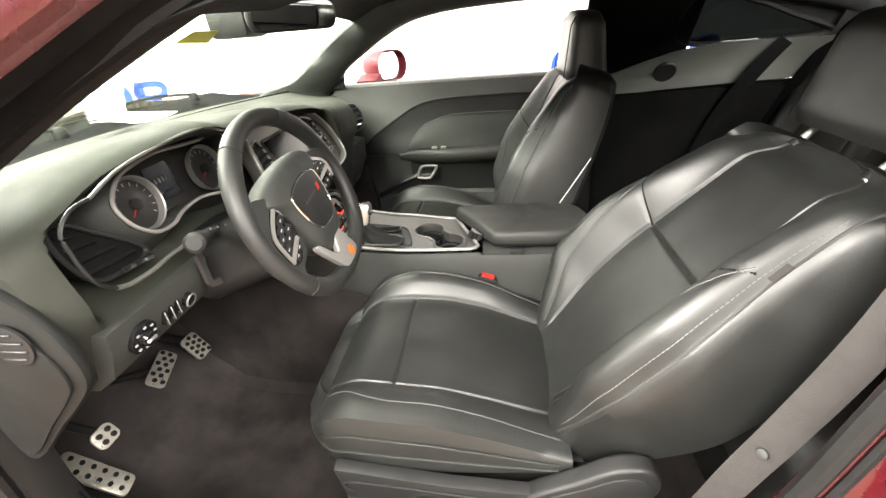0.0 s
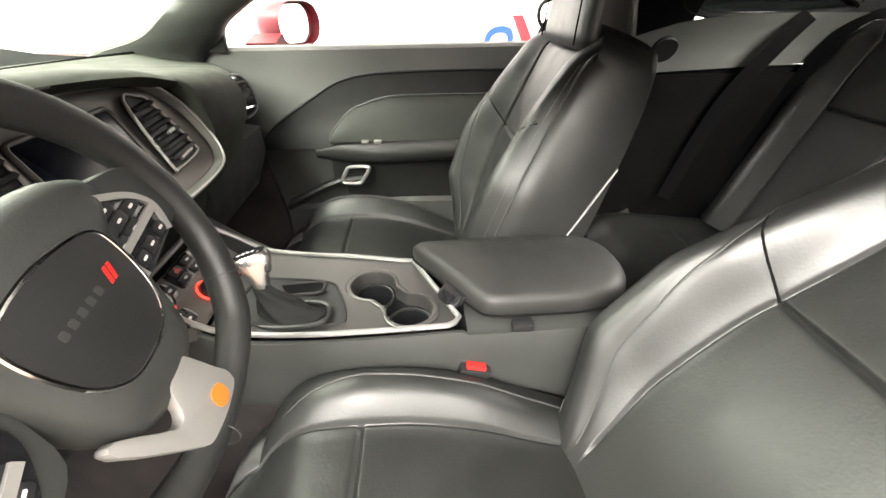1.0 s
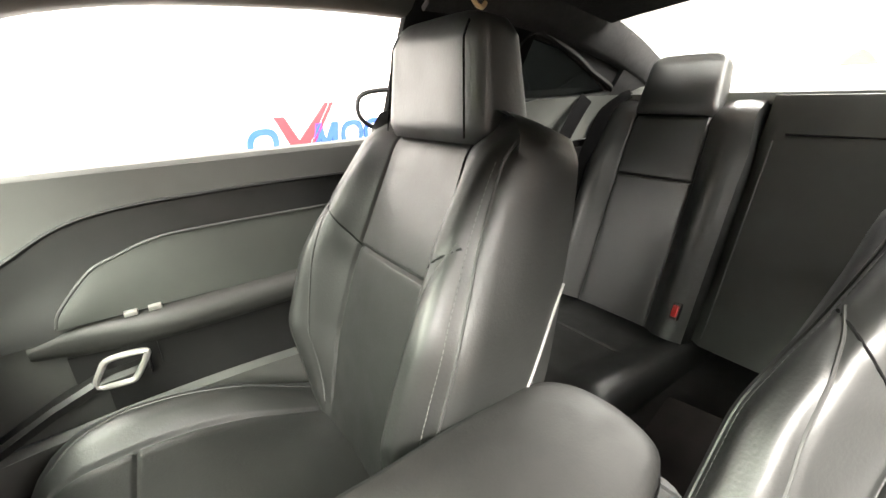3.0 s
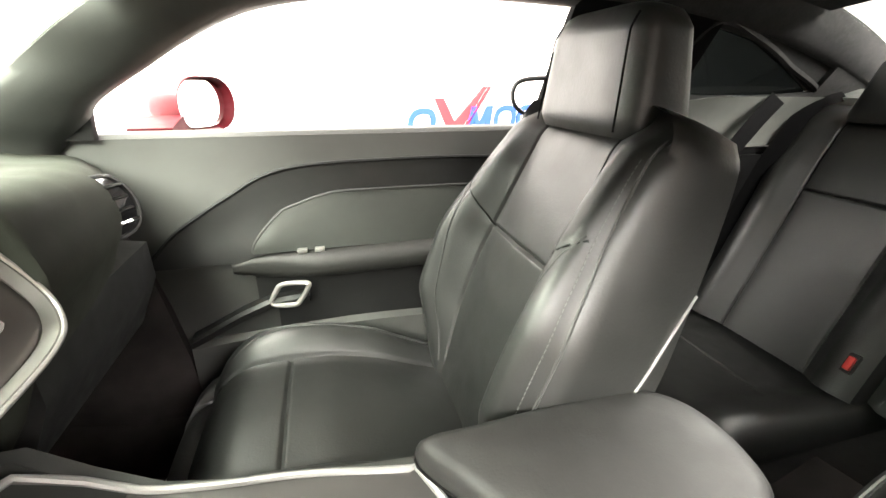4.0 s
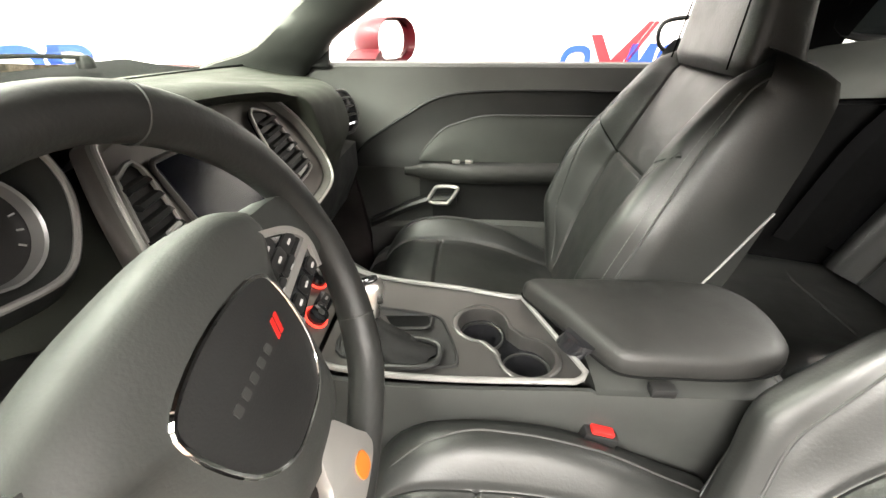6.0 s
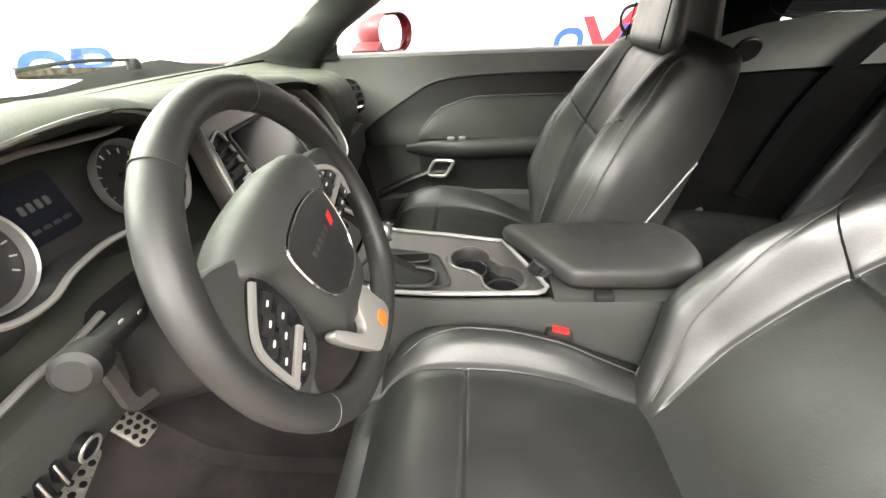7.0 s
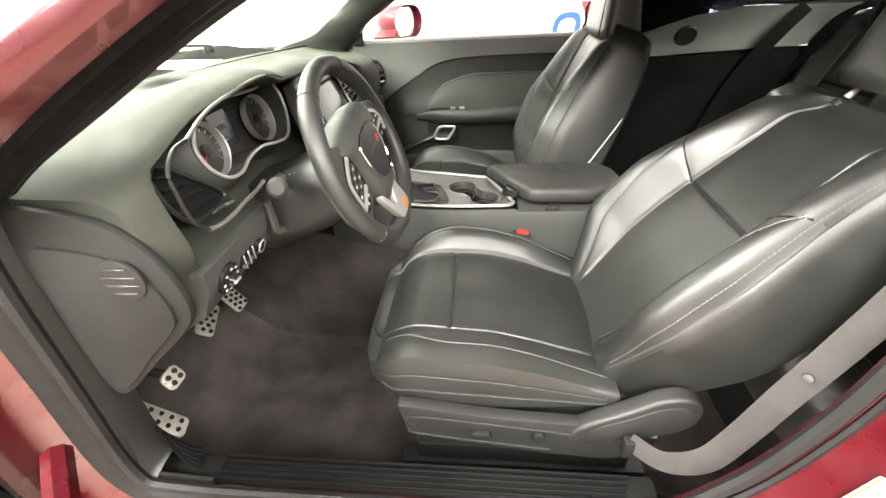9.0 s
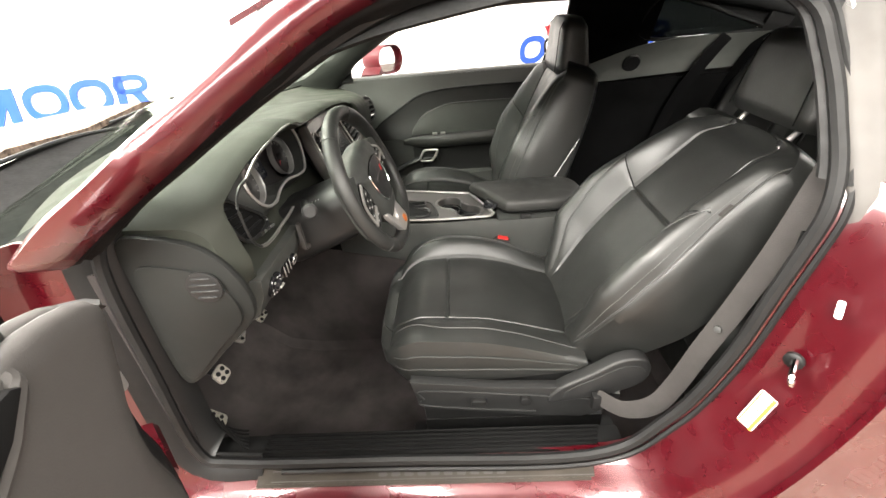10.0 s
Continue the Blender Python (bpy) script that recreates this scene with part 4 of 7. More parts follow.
for sg in (-1, 1):
    rows = []
    for x, z in ((-2.3, 0.96), (-1.7, 1.045), (-1.25, 1.085), (-0.98, 1.085), (-0.86, 1.07)):
        rows.append([Vector((x, sg * 0.80, z)), Vector((x, sg * 0.87, z - 0.02)), Vector((x, sg * 0.92, z - 0.08)), Vector((x, sg * 0.94, z - 0.25)), Vector((x, sg * 0.92, z - 0.6))])
    part("fender", sheet(rows, (0, -sg * 0.012, -0.006)), RED, CAR, "red front fender")
    wp = spline([(-1.16, sg * 0.30 + 0.25, 1.125), (-1.20, sg * 0.30 + 0.05, 1.142), (-1.25, sg * 0.30 - 0.28, 1.128)], 6)
    w = part("wiper", tube(wp, 0.006, 6), RUBBER, CAR, "black wiper arm")
    part("wiper_cap", lathe([(0.02, 0), (0.02, 0.02), (0.012, 0.03)], (-1.16, sg * 0.30 + 0.25, 1.10), (0, 0, 1), 12), RUBBER, w)
# floor pan with carpet
rows = []
for x, z in ((-1.10, 0.75), (-1.0, 0.55), (-0.90, 0.36), (-0.80, 0.275), (-0.68, 0.25), (-0.4, 0.25), (0.0, 0.25), (0.5, 0.26), (0.62, 0.36), (0.70, 0.40)):
    rows.append([Vector((x + 0.01 * noise.noise(Vector((y * 5, x * 5, 0))), y, z + d + 0.006 * noise.noise(Vector((x * 6, y * 6, 2))))) for y, d in ((-0.70, 0.16), (-0.683, 0.05), (-0.62, 0.0), (-0.36, -0.005), (-0.17, 0.0), (-0.13, 0.06), (-0.11, 0.14), (0, 0.16), (0.11, 0.14), (0.13, 0.06), (0.17, 0.0), (0.36, -0.005), (0.58, 0), (0.635, 0.03), (0.66, 0.10), (0.75, 0.16))])
part("carpet", sheet(rows, (0, 0, -0.02)), CARPET, CAR, "charcoal carpet over the floor pan")
for sg in (-1, 1):
    ends = (-0.745, -0.745, -0.745, -0.745) if sg < 0 else (-0.50, -0.515, -0.555, -0.62)
    tops = (0.28, 0.55, 0.8, 1.03) if sg < 0 else (0.28, 0.55, 0.8, 0.95)
    yk = 0.745 if sg < 0 else 0.716
    part("kick_panel", sheet([[Vector((x + (e - x) * f, sg * yk, z)) for e, z in zip(ends, tops)] for x, f in ((-1.14, 0), (-0.9, 0), (-0.9, 0.5), (-0.9, 1.0))], (0, sg * 0.028, 0)), CARPET, CAR, "dark footwell side panel")
part("tunnel_cover", loft([[Vector((x, y, z)) for y, z in ((-0.15, 0.24), (-0.145, 0.5), (-0.13, zt), (0.13, zt), (0.145, 0.5), (0.15, 0.24))] for x, zt in ((-1.1, 0.72), (-0.85, 0.70), (-0.6, 0.69), (-0.35, 0.64), (-0.1, 0.5))]), CARPET, CAR, "charcoal carpet over the centre tunnel")
part("coat_hook", tube(spline([(0.470, 0.50, 1.372), (0.478, 0.497, 1.360), (0.492, 0.497, 1.357), (0.503, 0.50, 1.366)], 4), 0.005, 8), TAN, CAR, "small tan hook under the roof")
# bulkhead and rear closing panels
part("bulkhead", box((-1.2, -0.78, 0.2), (-1.12, 0.78, 1.0)), RUBBER, CAR)
part("parcel_shelf", sheet([[Vector((1.29, y, 1.165)), Vector((1.36, y, 1.188)), Vector((1.5, y, 1.196)), Vector((1.76, y, 1.180))] for y in (-0.68, -0.3, 0.3, 0.68)], (0, 0, -0.03)), QUARTER, CAR, "grey rear parcel shelf")
for sg in (-1, 1):
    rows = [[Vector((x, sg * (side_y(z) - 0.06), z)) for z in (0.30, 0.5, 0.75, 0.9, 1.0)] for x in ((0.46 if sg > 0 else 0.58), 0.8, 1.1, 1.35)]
    part("rear_side_panel", sheet(rows, (0, sg * 0.02, 0)), DARK, CAR, "black rear side trim panel, darkened with its shade")
    rows = [[Vector((x, sg * (side_y(z) - 0.05), z)) for z in [lo + (hi - lo) * k / 4 for k in range(5)]] for x, lo, hi in ((0.44 if sg > 0 else 0.60, 1.000, 1.06 if sg > 0 else 1.115), (0.62, 1.004, 1.122), (0.70, 1.009, 1.146), (0.84, 1.015, 1.166), (1.0, 1.021, 1.168), (1.25, 1.030, 1.166))]
    part("quarter_trim", sheet(rows, (0, sg * 0.02, 0)), QUARTER, CAR, "grey upper quarter trim")
    part("panel_ridge", tube([Vector((x, sg * 0.728, 0.796)) for x in (0.50, 0.7, 0.9, 1.05)], 0.006, 8), PLASTIC, CAR, "moulded ridge of the side panel")
    part("speaker_cover", lathe([(0.040, -0.006), (0.040, 0.006), (0.036, 0.010), (0.03, 0.009), (0.01, 0.008)], (0.69, sg * (side_y(1.075) - 0.052), 1.075), (0, -sg, -0.45), 28), PLASTIC, CAR, "round black speaker cover")
    rows = [[Vector((x, sg * (side_y(z) - 0.02), z)) for z in (1.17, 1.24, zt)] for x, zt in ((0.72, 1.328), (0.88, 1.300), (1.04, 1.245), (1.19, 1.185))]
    part("quarter_window", sheet(rows, (0, sg * 0.004, 0)), TINTED, CAR, "dark tinted quarter window")
    rows = [[Vector((x, sg * (side_y(z) - 0.028), z)) for z in [zt + (hi - zt) * k / 4 for k in range(5)]] for x, zt, hi in ((0.70, 1.328, 1.40), (0.88, 1.298, 1.37), (1.04, 1.243, 1.33), (1.19, 1.183, 1.28), (1.30, 1.15, 1.24))]
    part("roof_side_panel", sheet(rows, (0, sg * 0.012, 0)), HEADLINER, CAR, "black trim above the quarter window")
    fr = spline([(0.72, sg * (side_y(1.17) - 0.035), 1.175), (0.72, sg * (side_y(1.325) - 0.035), 1.328), (0.88, sg * (side_y(1.30) - 0.035), 1.300), (1.04, sg * (side_y(1.245) - 0.035), 1.245), (1.20, sg * (side_y(1.175) - 0.035), 1.175)], 6, True)
    part("window_seal", tube(fr, 0.009, 6, True, up=(0, 1, 0)), RUBBER, CAR)
    rows = [[Vector((x, sg * (side_y(z) - 0.045), z)) for z in [1.15 + (zt - 1.15) * k / 3 for k in range(4)]] for x, zt in ((1.20, 1.305), (1.28, 1.275), (1.38, 1.235), (1.50, 1.19))]
    part("rear_pillar_trim", sheet(rows, (0, sg * 0.02, 0)), HEADLINER, CAR, "black rear pillar trim")
# Added panel that keeps outside light off the rear seats.
part("seat_light_block", sheet([[Vector((1.17 + 0.364 * (z - 0.5), y, z)) for z in (0.26, 0.5, 0.8, 1.0, 1.15)] for y in (-0.74, 0, 0.74)], (0.02, 0, 0)), DARK, CAR)
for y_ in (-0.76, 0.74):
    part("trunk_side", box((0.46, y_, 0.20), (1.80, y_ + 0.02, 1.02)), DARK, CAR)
# B pillar behind the driver's door glass line
ZP = [1.03 + 0.035 * k for k in range(13)]
part("pillar_cover", sheet([[Vector((x, -side_y(z) - d, z)) for x, d in ((0.485, 0.004), (0.495, 0.016), (0.51, 0.024), (0.535, 0.026), (0.542, 0.019), (0.552, 0.019), (0.559, 0.028), (0.585, 0.031), (0.592, 0.024), (0.605, 0.024), (0.612, 0.034), (0.66, 0.036), (0.78, 0.034), (1.0, 0.03), (1.32, 0.02))] for z in ZP], (0.0, 0.02, 0)), PILLARC, CAR, "satin grey ribbed pillar cover", smooth=50)
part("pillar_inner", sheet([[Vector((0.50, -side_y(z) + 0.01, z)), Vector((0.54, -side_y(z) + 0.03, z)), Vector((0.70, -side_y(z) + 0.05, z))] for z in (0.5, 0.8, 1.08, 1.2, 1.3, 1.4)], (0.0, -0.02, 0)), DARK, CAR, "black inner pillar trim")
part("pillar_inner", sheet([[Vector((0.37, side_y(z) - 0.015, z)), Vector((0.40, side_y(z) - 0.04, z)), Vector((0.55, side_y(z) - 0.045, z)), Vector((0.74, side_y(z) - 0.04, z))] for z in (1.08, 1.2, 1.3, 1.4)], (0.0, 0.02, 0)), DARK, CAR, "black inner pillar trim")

# ---------------------------------------------------------------- passenger door (closed)


def door_y(x, z):
    return 0.745 + 0.02 * ss(0.8, 1.1, z) - 0.015 * math.exp(-((z - 0.80) / 0.06) ** 2)


rows = [[Vector((x, door_y(x, z), z)) for z in (0.40, 0.5, 0.6, 0.7, 0.76, 0.82, 0.88, 0.94, 1.0, 1.05, 1.075, 1.085)] for x in [-0.70 + 1.18 * k / 20 for k in range(21)]]
PD = part("passenger_door", sheet(rows, (0, 0.03, 0)), DOORLOW, CAR, "closed black grained passenger door trim")
# window ledge
part("window_ledge", sheet([[Vector((x, 0.765, 1.082)), Vector((x, 0.772, 1.094)), Vector((x, 0.80, 1.097))] for x in (-0.70, -0.3, 0.1, 0.46)], (0, 0, -0.012)), DOORLOW, PD)
part("corner_seal", prism([(-0.74, 1.085), (-0.596, 1.085), (-0.590, 1.150), (-0.625, 1.128), (-0.68, 1.10)], (0, 0.742, 0), (1, 0, 0), (0, 0, 1), -0.02, 0.003), RUBBER, PD, "black seal at the front window corner")
# raised spear-shaped insert and armrest
OUTER = [(-0.56, 0.81), (-0.50, 0.873), (-0.44, 0.914), (-0.375, 0.953), (-0.284, 1.001), (-0.165, 1.020), (0.08, 1.025), (0.23, 1.023), (0.46, 1.02)]
INNER = [(-0.335, 0.826), (-0.322, 0.856), (-0.266, 0.914), (-0.223, 0.932), (-0.161, 0.951), (-0.08, 0.957), (0.214, 0.956), (0.46, 0.952)]


def arch(table, zlow, depth, bulge):
    """A door insert under a sweeping upper line: its grid and that line."""
    top = spline([(x, 0, z) for x, z in table], 6)
    rows = []
    for p in top:
        k = min(1, (p.z - zlow) / 0.08)
        rows.append([Vector((p.x, door_y(p.x, zlow + (p.z - zlow) * r) - depth - bulge * math.sin(math.pi * r) * k, zlow + (p.z - zlow) * r)) for r in [j / 6 for j in range(7)]])
    return rows, [Vector((p.x, door_y(p.x, p.z) - depth, p.z)) for p in top]


rows, line = arch(OUTER, 0.80, 0.010, -0.004)
part("door_insert", sheet(rows, (0, 0.02, 0)), PLASTIC, PD, "smooth black spear-shaped insert")
part("piping", tube(line, 0.0045, 6), RUBBER, PD)
rows, line = arch(INNER, 0.822, 0.020, 0.006)
part("insert_pad", sheet(rows, (0, 0.02, 0)), SOFT, PD, "padded grained insert")
part("piping", tube(line, 0.0030, 6), PIPING, PD)
arm = []
for k in range(22):
    q = k / 21
    x = -0.385 + 0.83 * q
    w = 0.070 * (0.25 + 0.75 * ss(0, 0.30, q))
    h = 0.060 * (0.45 + 0.55 * ss(0, 0.10, q))
    cz = 0.785 + 0.016 * q
    arm.append([Vector((x, 0.735 - w * a, cz + h / 2 * b)) for a, b in ((-0.3, 1), (0.5, 1.0), (0.85, 0.85), (1.0, 0.4), (1.0, -0.3), (0.85, -0.85), (0.5, -1.0), (-0.3, -1.2))])
part("armrest", loft(arm), LIDM, PD, "black padded door armrest", smooth=60)
for k in (0, 1):
    part("window_switch", box((-0.235 + 0.040 * k, 0.700, 0.818), (-0.212 + 0.040 * k, 0.715, 0.828), 0.002), SATIN, PD)
low = []
for k in range(21):
    x = -0.30 + 0.76 * k / 20
    zt = 0.780 - 0.10 * (1 - ss(-0.30, -0.18, x))
    low.append([Vector((x, door_y(x, z) - 0.006 - 0.010 * math.sin(math.pi * r), z)) for r, z in [(r, 0.41 + (zt - 0.41) * r) for r in (0, 0.2, 0.4, 0.6, 0.8, 0.93, 1.0)]])
part("lower_panel", sheet(low, (0, 0.004, 0)), PLASTIC, PD, "black lower door panel")
part("pull_shelf", loft([[Vector((x, 0.735 - d, z + h)) for d, h in ((0, 0.012), (0.035, 0.014), (0.045, 0.006), (0.042, -0.010), (0.0, -0.02))] for x, z in ((-0.50, 0.610), (-0.46, 0.628), (-0.38, 0.668), (-0.31, 0.695), (-0.22, 0.700))]), PLASTIC, PD, "black shelf under the door handle")
# map pocket bulge and pull handle
pk = []
for k in range(14):
    q = k / 13
    x = -0.50 + 0.80 * q
    pk.append([Vector((x, 0.74 - d, z)) for d, z in ((0.0, 0.42), (0.045, 0.43), (0.055, 0.52), (0.05, 0.60 + 0.02 * math.sin(math.pi * q)), (0.035, 0.612 + 0.02 * math.sin(math.pi * q)), (0.0, 0.60))])
part("map_pocket", loft(pk), DOORLOW, PD, "black map pocket")
part("handle_cup", sheet([[Vector((x, 0.728, z)) for z in (0.68, 0.72, 0.755)] for x in (-0.34, -0.28, -0.20)], (0, 0.008, 0)), PLASTIC, PD)
ho = [(-0.044, -0.026), (-0.032, 0.008), (-0.014, 0.024), (0.042, 0.027), (0.040, 0.010), (0.020, -0.020), (0.006, -0.028)]
loop = spline([(-0.262 + a, 0.695 - 0.012 * (a > 0), 0.722 + b) for a, b in ho], 4, True)
part("door_handle", tube(loop, 0.0062, 8, True, flat=1.0, up=(0, 1, 0)), SATIN, PD, "chrome loop door handle")

# passenger mirror
PM = thing("wing_mirror", (-0.50, 0.87, 1.06), "red wing mirror with bright glass on the passenger door", "wing mirror")
def mirror_shell(c):
    """A rounded bowl, open to the rear, with an inner wall down to the glass."""
    rings = []
    for x, k in ((-0.125, 0.25), (-0.118, 0.52), (-0.095, 0.80), (-0.055, 0.95), (-0.01, 1.0), (0.035, 1.0), (0.045, 0.985), (0.045, 0.955), (0.012, 0.90), (0.010, 0.5)):
        rings.append([Vector((c[0] + x, c[1] + a * k, c[2] + b * k)) for a, b in rounded(0.180, 0.138, 0.064, 7)])
    return loft(rings)


MM = Matrix.Translation((-0.433, 1.00, 1.141)) @ Matrix.Rotation(radians(-36), 4, "Z") @ Matrix.Translation((0.414, -0.99, -1.135))
sh = mirror_shell((-0.46, 0.99, 1.135))
sh.transform(MM)
part("mirror_housing", sh, MIRRORP, PM, "red mirror housing, duller than the body red to hold back glare", smooth=60)
gl = prism(rounded(0.155, 0.116, 0.055, 7), (-0.446, 0.99, 1.135), (0, 1, 0), (0, 0, 1), 0.003)
gl.transform(MM)
part("mirror_glass", gl, MIRROR, PM, "silvered mirror glass")
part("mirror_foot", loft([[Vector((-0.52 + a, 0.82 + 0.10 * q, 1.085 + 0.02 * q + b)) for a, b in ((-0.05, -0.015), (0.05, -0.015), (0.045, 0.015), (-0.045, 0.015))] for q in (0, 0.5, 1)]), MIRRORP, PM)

# driver's door, swung wide open
DM = Matrix.Translation((-0.535, -0.950, 0)) @ Matrix.Rotation(radians(-80), 4, "Z")


def door_front(z):
    """Where the trim panel begins along the door at a height."""
    return lerp([(0.40, 0.16), (0.70, 0.075), (0.84, 0.062), (0.92, 0.072), (0.99, 0.06), (1.05, 0.03), (1.11, 0.0)], z)


def door_top(q):
    return lerp([(0.0, 1.100), (0.06, 1.145), (0.13, 1.160), (0.9, 1.165)], q)


rows = []
for k in range(24):
    q = 1.0 * (k / 23) ** 1.6
    row = [Vector((q, -0.05, door_top(q) - 0.018)), Vector((q, -0.022, door_top(q) - 0.003))]
    for r in (1.0, 0.985, 0.95, 0.9, 0.84, 0.78, 0.7, 0.62, 0.54, 0.45, 0.36, 0.26, 0.14, 0.0):
        z = 0.40 + (door_top(q) - 0.40) * r
        f = door_front(z)
        x = f + (1.02 - f) * (k / 23) ** 1.6
        e = 0.035 * (1 - ss(0.0, 0.05, x - f)) ** 2
        row.append(Vector((x, -0.012 * (r > 0.99) - e + 0.012 * math.sin(math.pi * r) + 0.045 * math.exp(-((z - 0.84) / 0.08) ** 2) * ss(0.25, 0.45, x), z)))
    rows.append(row)
b = sheet(rows, (0, -0.03, 0))
b.transform(DM)
DD = part("driver_door", b, PLASTIC_GREY, CAR, "open driver's door with grained grey-black trim", smooth=60)
rows = []
for k in range(15):
    z = 0.42 + 0.67 * k / 14
    f = door_front(z)
    rows.append([Vector((f + 0.004, -0.034, z)), Vector((f - 0.020, -0.040, z)), Vector((f - 0.040, -0.050, z)), Vector((f - 0.048, -0.075, z)), Vector((f - 0.040, -0.12, z))])
b = sheet(rows, (0.01, -0.01, 0))
b.transform(DM)
part("door_seal", b, RUBBER, DD, "rounded black rubber edge of the door", smooth=60)
b = box((0.05, -0.19, 0.34), (1.15, -0.05, 1.05), 0.025, 3)
b.transform(DM)
part("door_shell", b, RED, DD, "red door shell")
b = loft([[Vector((x, y, z)) for x, z in [(0.25 + a, 1.165 + c) for a, c in rounded(0.26, 0.085, 0.035, 5)]] for y in (-0.08, -0.03)])
b.transform(DM)
part("mirror_sail", b, PLASTIC, DD, "black cover at the window corner", smooth=50)
# A dark block paints the shade of the pull recess.
b = prism([(0.180, 1.141), (0.190, 1.147), (0.32, 1.147), (0.32, 1.06), (0.215, 1.112)], Vector((0, 0.004, 0)), (1, 0, 0), (0, 0, 1), -0.015, 0.003)
b.transform(DM)
slot = part("pull_recess", b, SEAM, DD, "pull recess of the door trim, its shade painted as a dark block")
b = tube(spline([(0.168, -0.004, 1.146), (0.172, 0.003, 1.134), (0.195, 0.005, 1.114), (0.222, 0.006, 1.094), (0.32, 0.006, 1.04)], 5), 0.009, 8)
b.transform(DM)
part("recess_lip", b, PLASTIC_GREY, slot, "rounded grained lip")
b = prism(rounded(0.014, 0.03, 0.004, 2), Vector((0.036, -0.036, 1.00)), (1, 0, 0), (0, 0, 1), -0.006, 0.002)
b.transform(DM)
part("edge_catch", b, DULL, DD, "small grey catch on the door edge")
b = tube([Vector((-0.03, -0.12, 0.70)), Vector((-0.14, -0.2, 0.70))], 0.022, 8)
b.transform(DM)
part("hinge", b, RED, DD)

part("amber_lamp", box((-0.50, 0.735, 0.455), (-0.455, 0.75, 0.485), 0.004), AMBER, PD, "small amber courtesy lamp")


# ---------------------------------------------------------------- dashboard
DASH = thing("dashboard", (-0.75, 0, 0.55), "black soft-touch dashboard with instrument hood and silver trim lines", "dashboard")


def brow_z(y):
    return lerp([(-0.735, 1.09), (-0.67, 1.125), (-0.56, 1.167), (-0.45, 1.178), (-0.33, 1.177), (-0.27, 1.160), (-0.05, 1.145), (0.12, 1.128), (0.22, 1.105), (0.4, 1.085), (0.735, 1.06)], y)


def dash_profile(y):
    """Outline (x, z) from the windscreen round to the bulkhead at breadth y."""
    cav = ss(-0.695, -0.665, y) * (1 - ss(0.20, 0.235, y))
    drv = 1 - ss(-0.19, -0.15, y)
    xb = lerp([(-0.735, -0.56), (-0.66, -0.525), (-0.4, -0.50), (0.0, -0.50), (0.2, -0.485), (0.45, -0.50), (0.735, -0.62)], y)
    zb = brow_z(y)
    f1, f2, f3 = xb + 0.012, xb + 0.02, xb + 0.03
    a1, a2, a3 = -0.63, -0.61, -0.545
    m = lambda p, q: p + (q - p) * cav
    zlo = 0.845 + (0.74 - 0.845) * (1 - drv)
    return [(-1.20 + 0.30 * (y / 0.74) ** 2, 1.085), (-1.02 + 0.2 * (y / 0.74) ** 2, 1.095), (-0.80, 1.096 + 0.42 * (zb - 1.085)), (xb - 0.10, zb + 0.003), (xb - 0.025, zb + 0.001), (xb, zb - 0.012), (m(f1, xb - 0.02), zb - 0.026), (m(f2, a1), m(1.035, zb - 0.034)),
            (m(f3, a2), 1.00), (m(f3 - 0.005, a3), 0.965), (m(f3 - 0.02, -0.51), 0.945), (m(f3 - 0.04, -0.53), 0.89), (-0.565, zlo), (-0.70, zlo - 0.03), (-1.05, zlo - 0.04), (-1.14, 0.95)]


rings = []
ys = dense(-0.735, 0.735, 48, (-0.68, -0.17, 0.217), 0.02)
for y in ys:
    pr = []
    P = [Vector((a, y, b)) for a, b in dash_profile(y)]
    for p, q in zip(P, P[1:] + P[:1]):
        pr += [p, p.lerp(q, 0.5)]
    # soften the corners once
    n = len(pr)
    rings.append([pr[k] * 0.6 + (pr[k - 1] + pr[(k + 1) % n]) * 0.2 for k in range(n)])
part("dash_pad", loft(rings), DASHTOP, DASH, "soft grained dashboard pad", smooth=45)
part("top_seam", tube([Vector((-1.00 + 0.2 * (y / 0.74) ** 2, y, 1.0945)) for y in [-0.70 + 1.4 * k / 20 for k in range(21)]], 0.003, 5), SEAM, DASH)
# end cap beside the open door
cap = [(-0.71, 1.075), (-0.645, 1.083), (-0.56, 1.055), (-0.512, 0.985), (-0.505, 0.915), (-0.54, 0.868), (-0.60, 0.815), (-0.70, 0.725), (-0.725, 0.78), (-0.72, 0.95)]
cp = [(p.x, p.y) for p in spline([(a, b, 0) for a, b in cap], 3, True)]
endc = part("end_cap", prism(cp, (0, -0.732, 0), (1, 0, 0), (0, 0, 1), 0.018, 0.007, 2), CAPM, DASH, "black dashboard end cover")
cc = Vector((-0.63, 0.885))
cin = [(cc.x + (a - cc.x) * 0.80, cc.y + (b - cc.y) * (0.72 if b > cc.y else 0.86)) for a, b in cp]
part("cover_panel", prism(cin, (0, -0.749, 0), (1, 0, 0), (0, 0, 1), 0.007, 0.003, 2), CAPM, endc)
gr = part("vent_disc", lathe([(0.033, 0), (0.033, 0.004), (0.028, 0.005), (0.005, 0.004)], (-0.575, -0.755, 0.982), (0, -1, 0), 22), PLASTIC, endc)
for k in range(4):
    z = 0.982 + 0.0135 * (k - 1.5)
    hw = math.sqrt(max(0.027 ** 2 - (z - 0.982) ** 2, 0))
    part("slat", box((-0.575 - hw, -0.763, z - 0.0020), (-0.575 + hw, -0.758, z + 0.0020), 0.0015, 1), PLASTIC, gr)

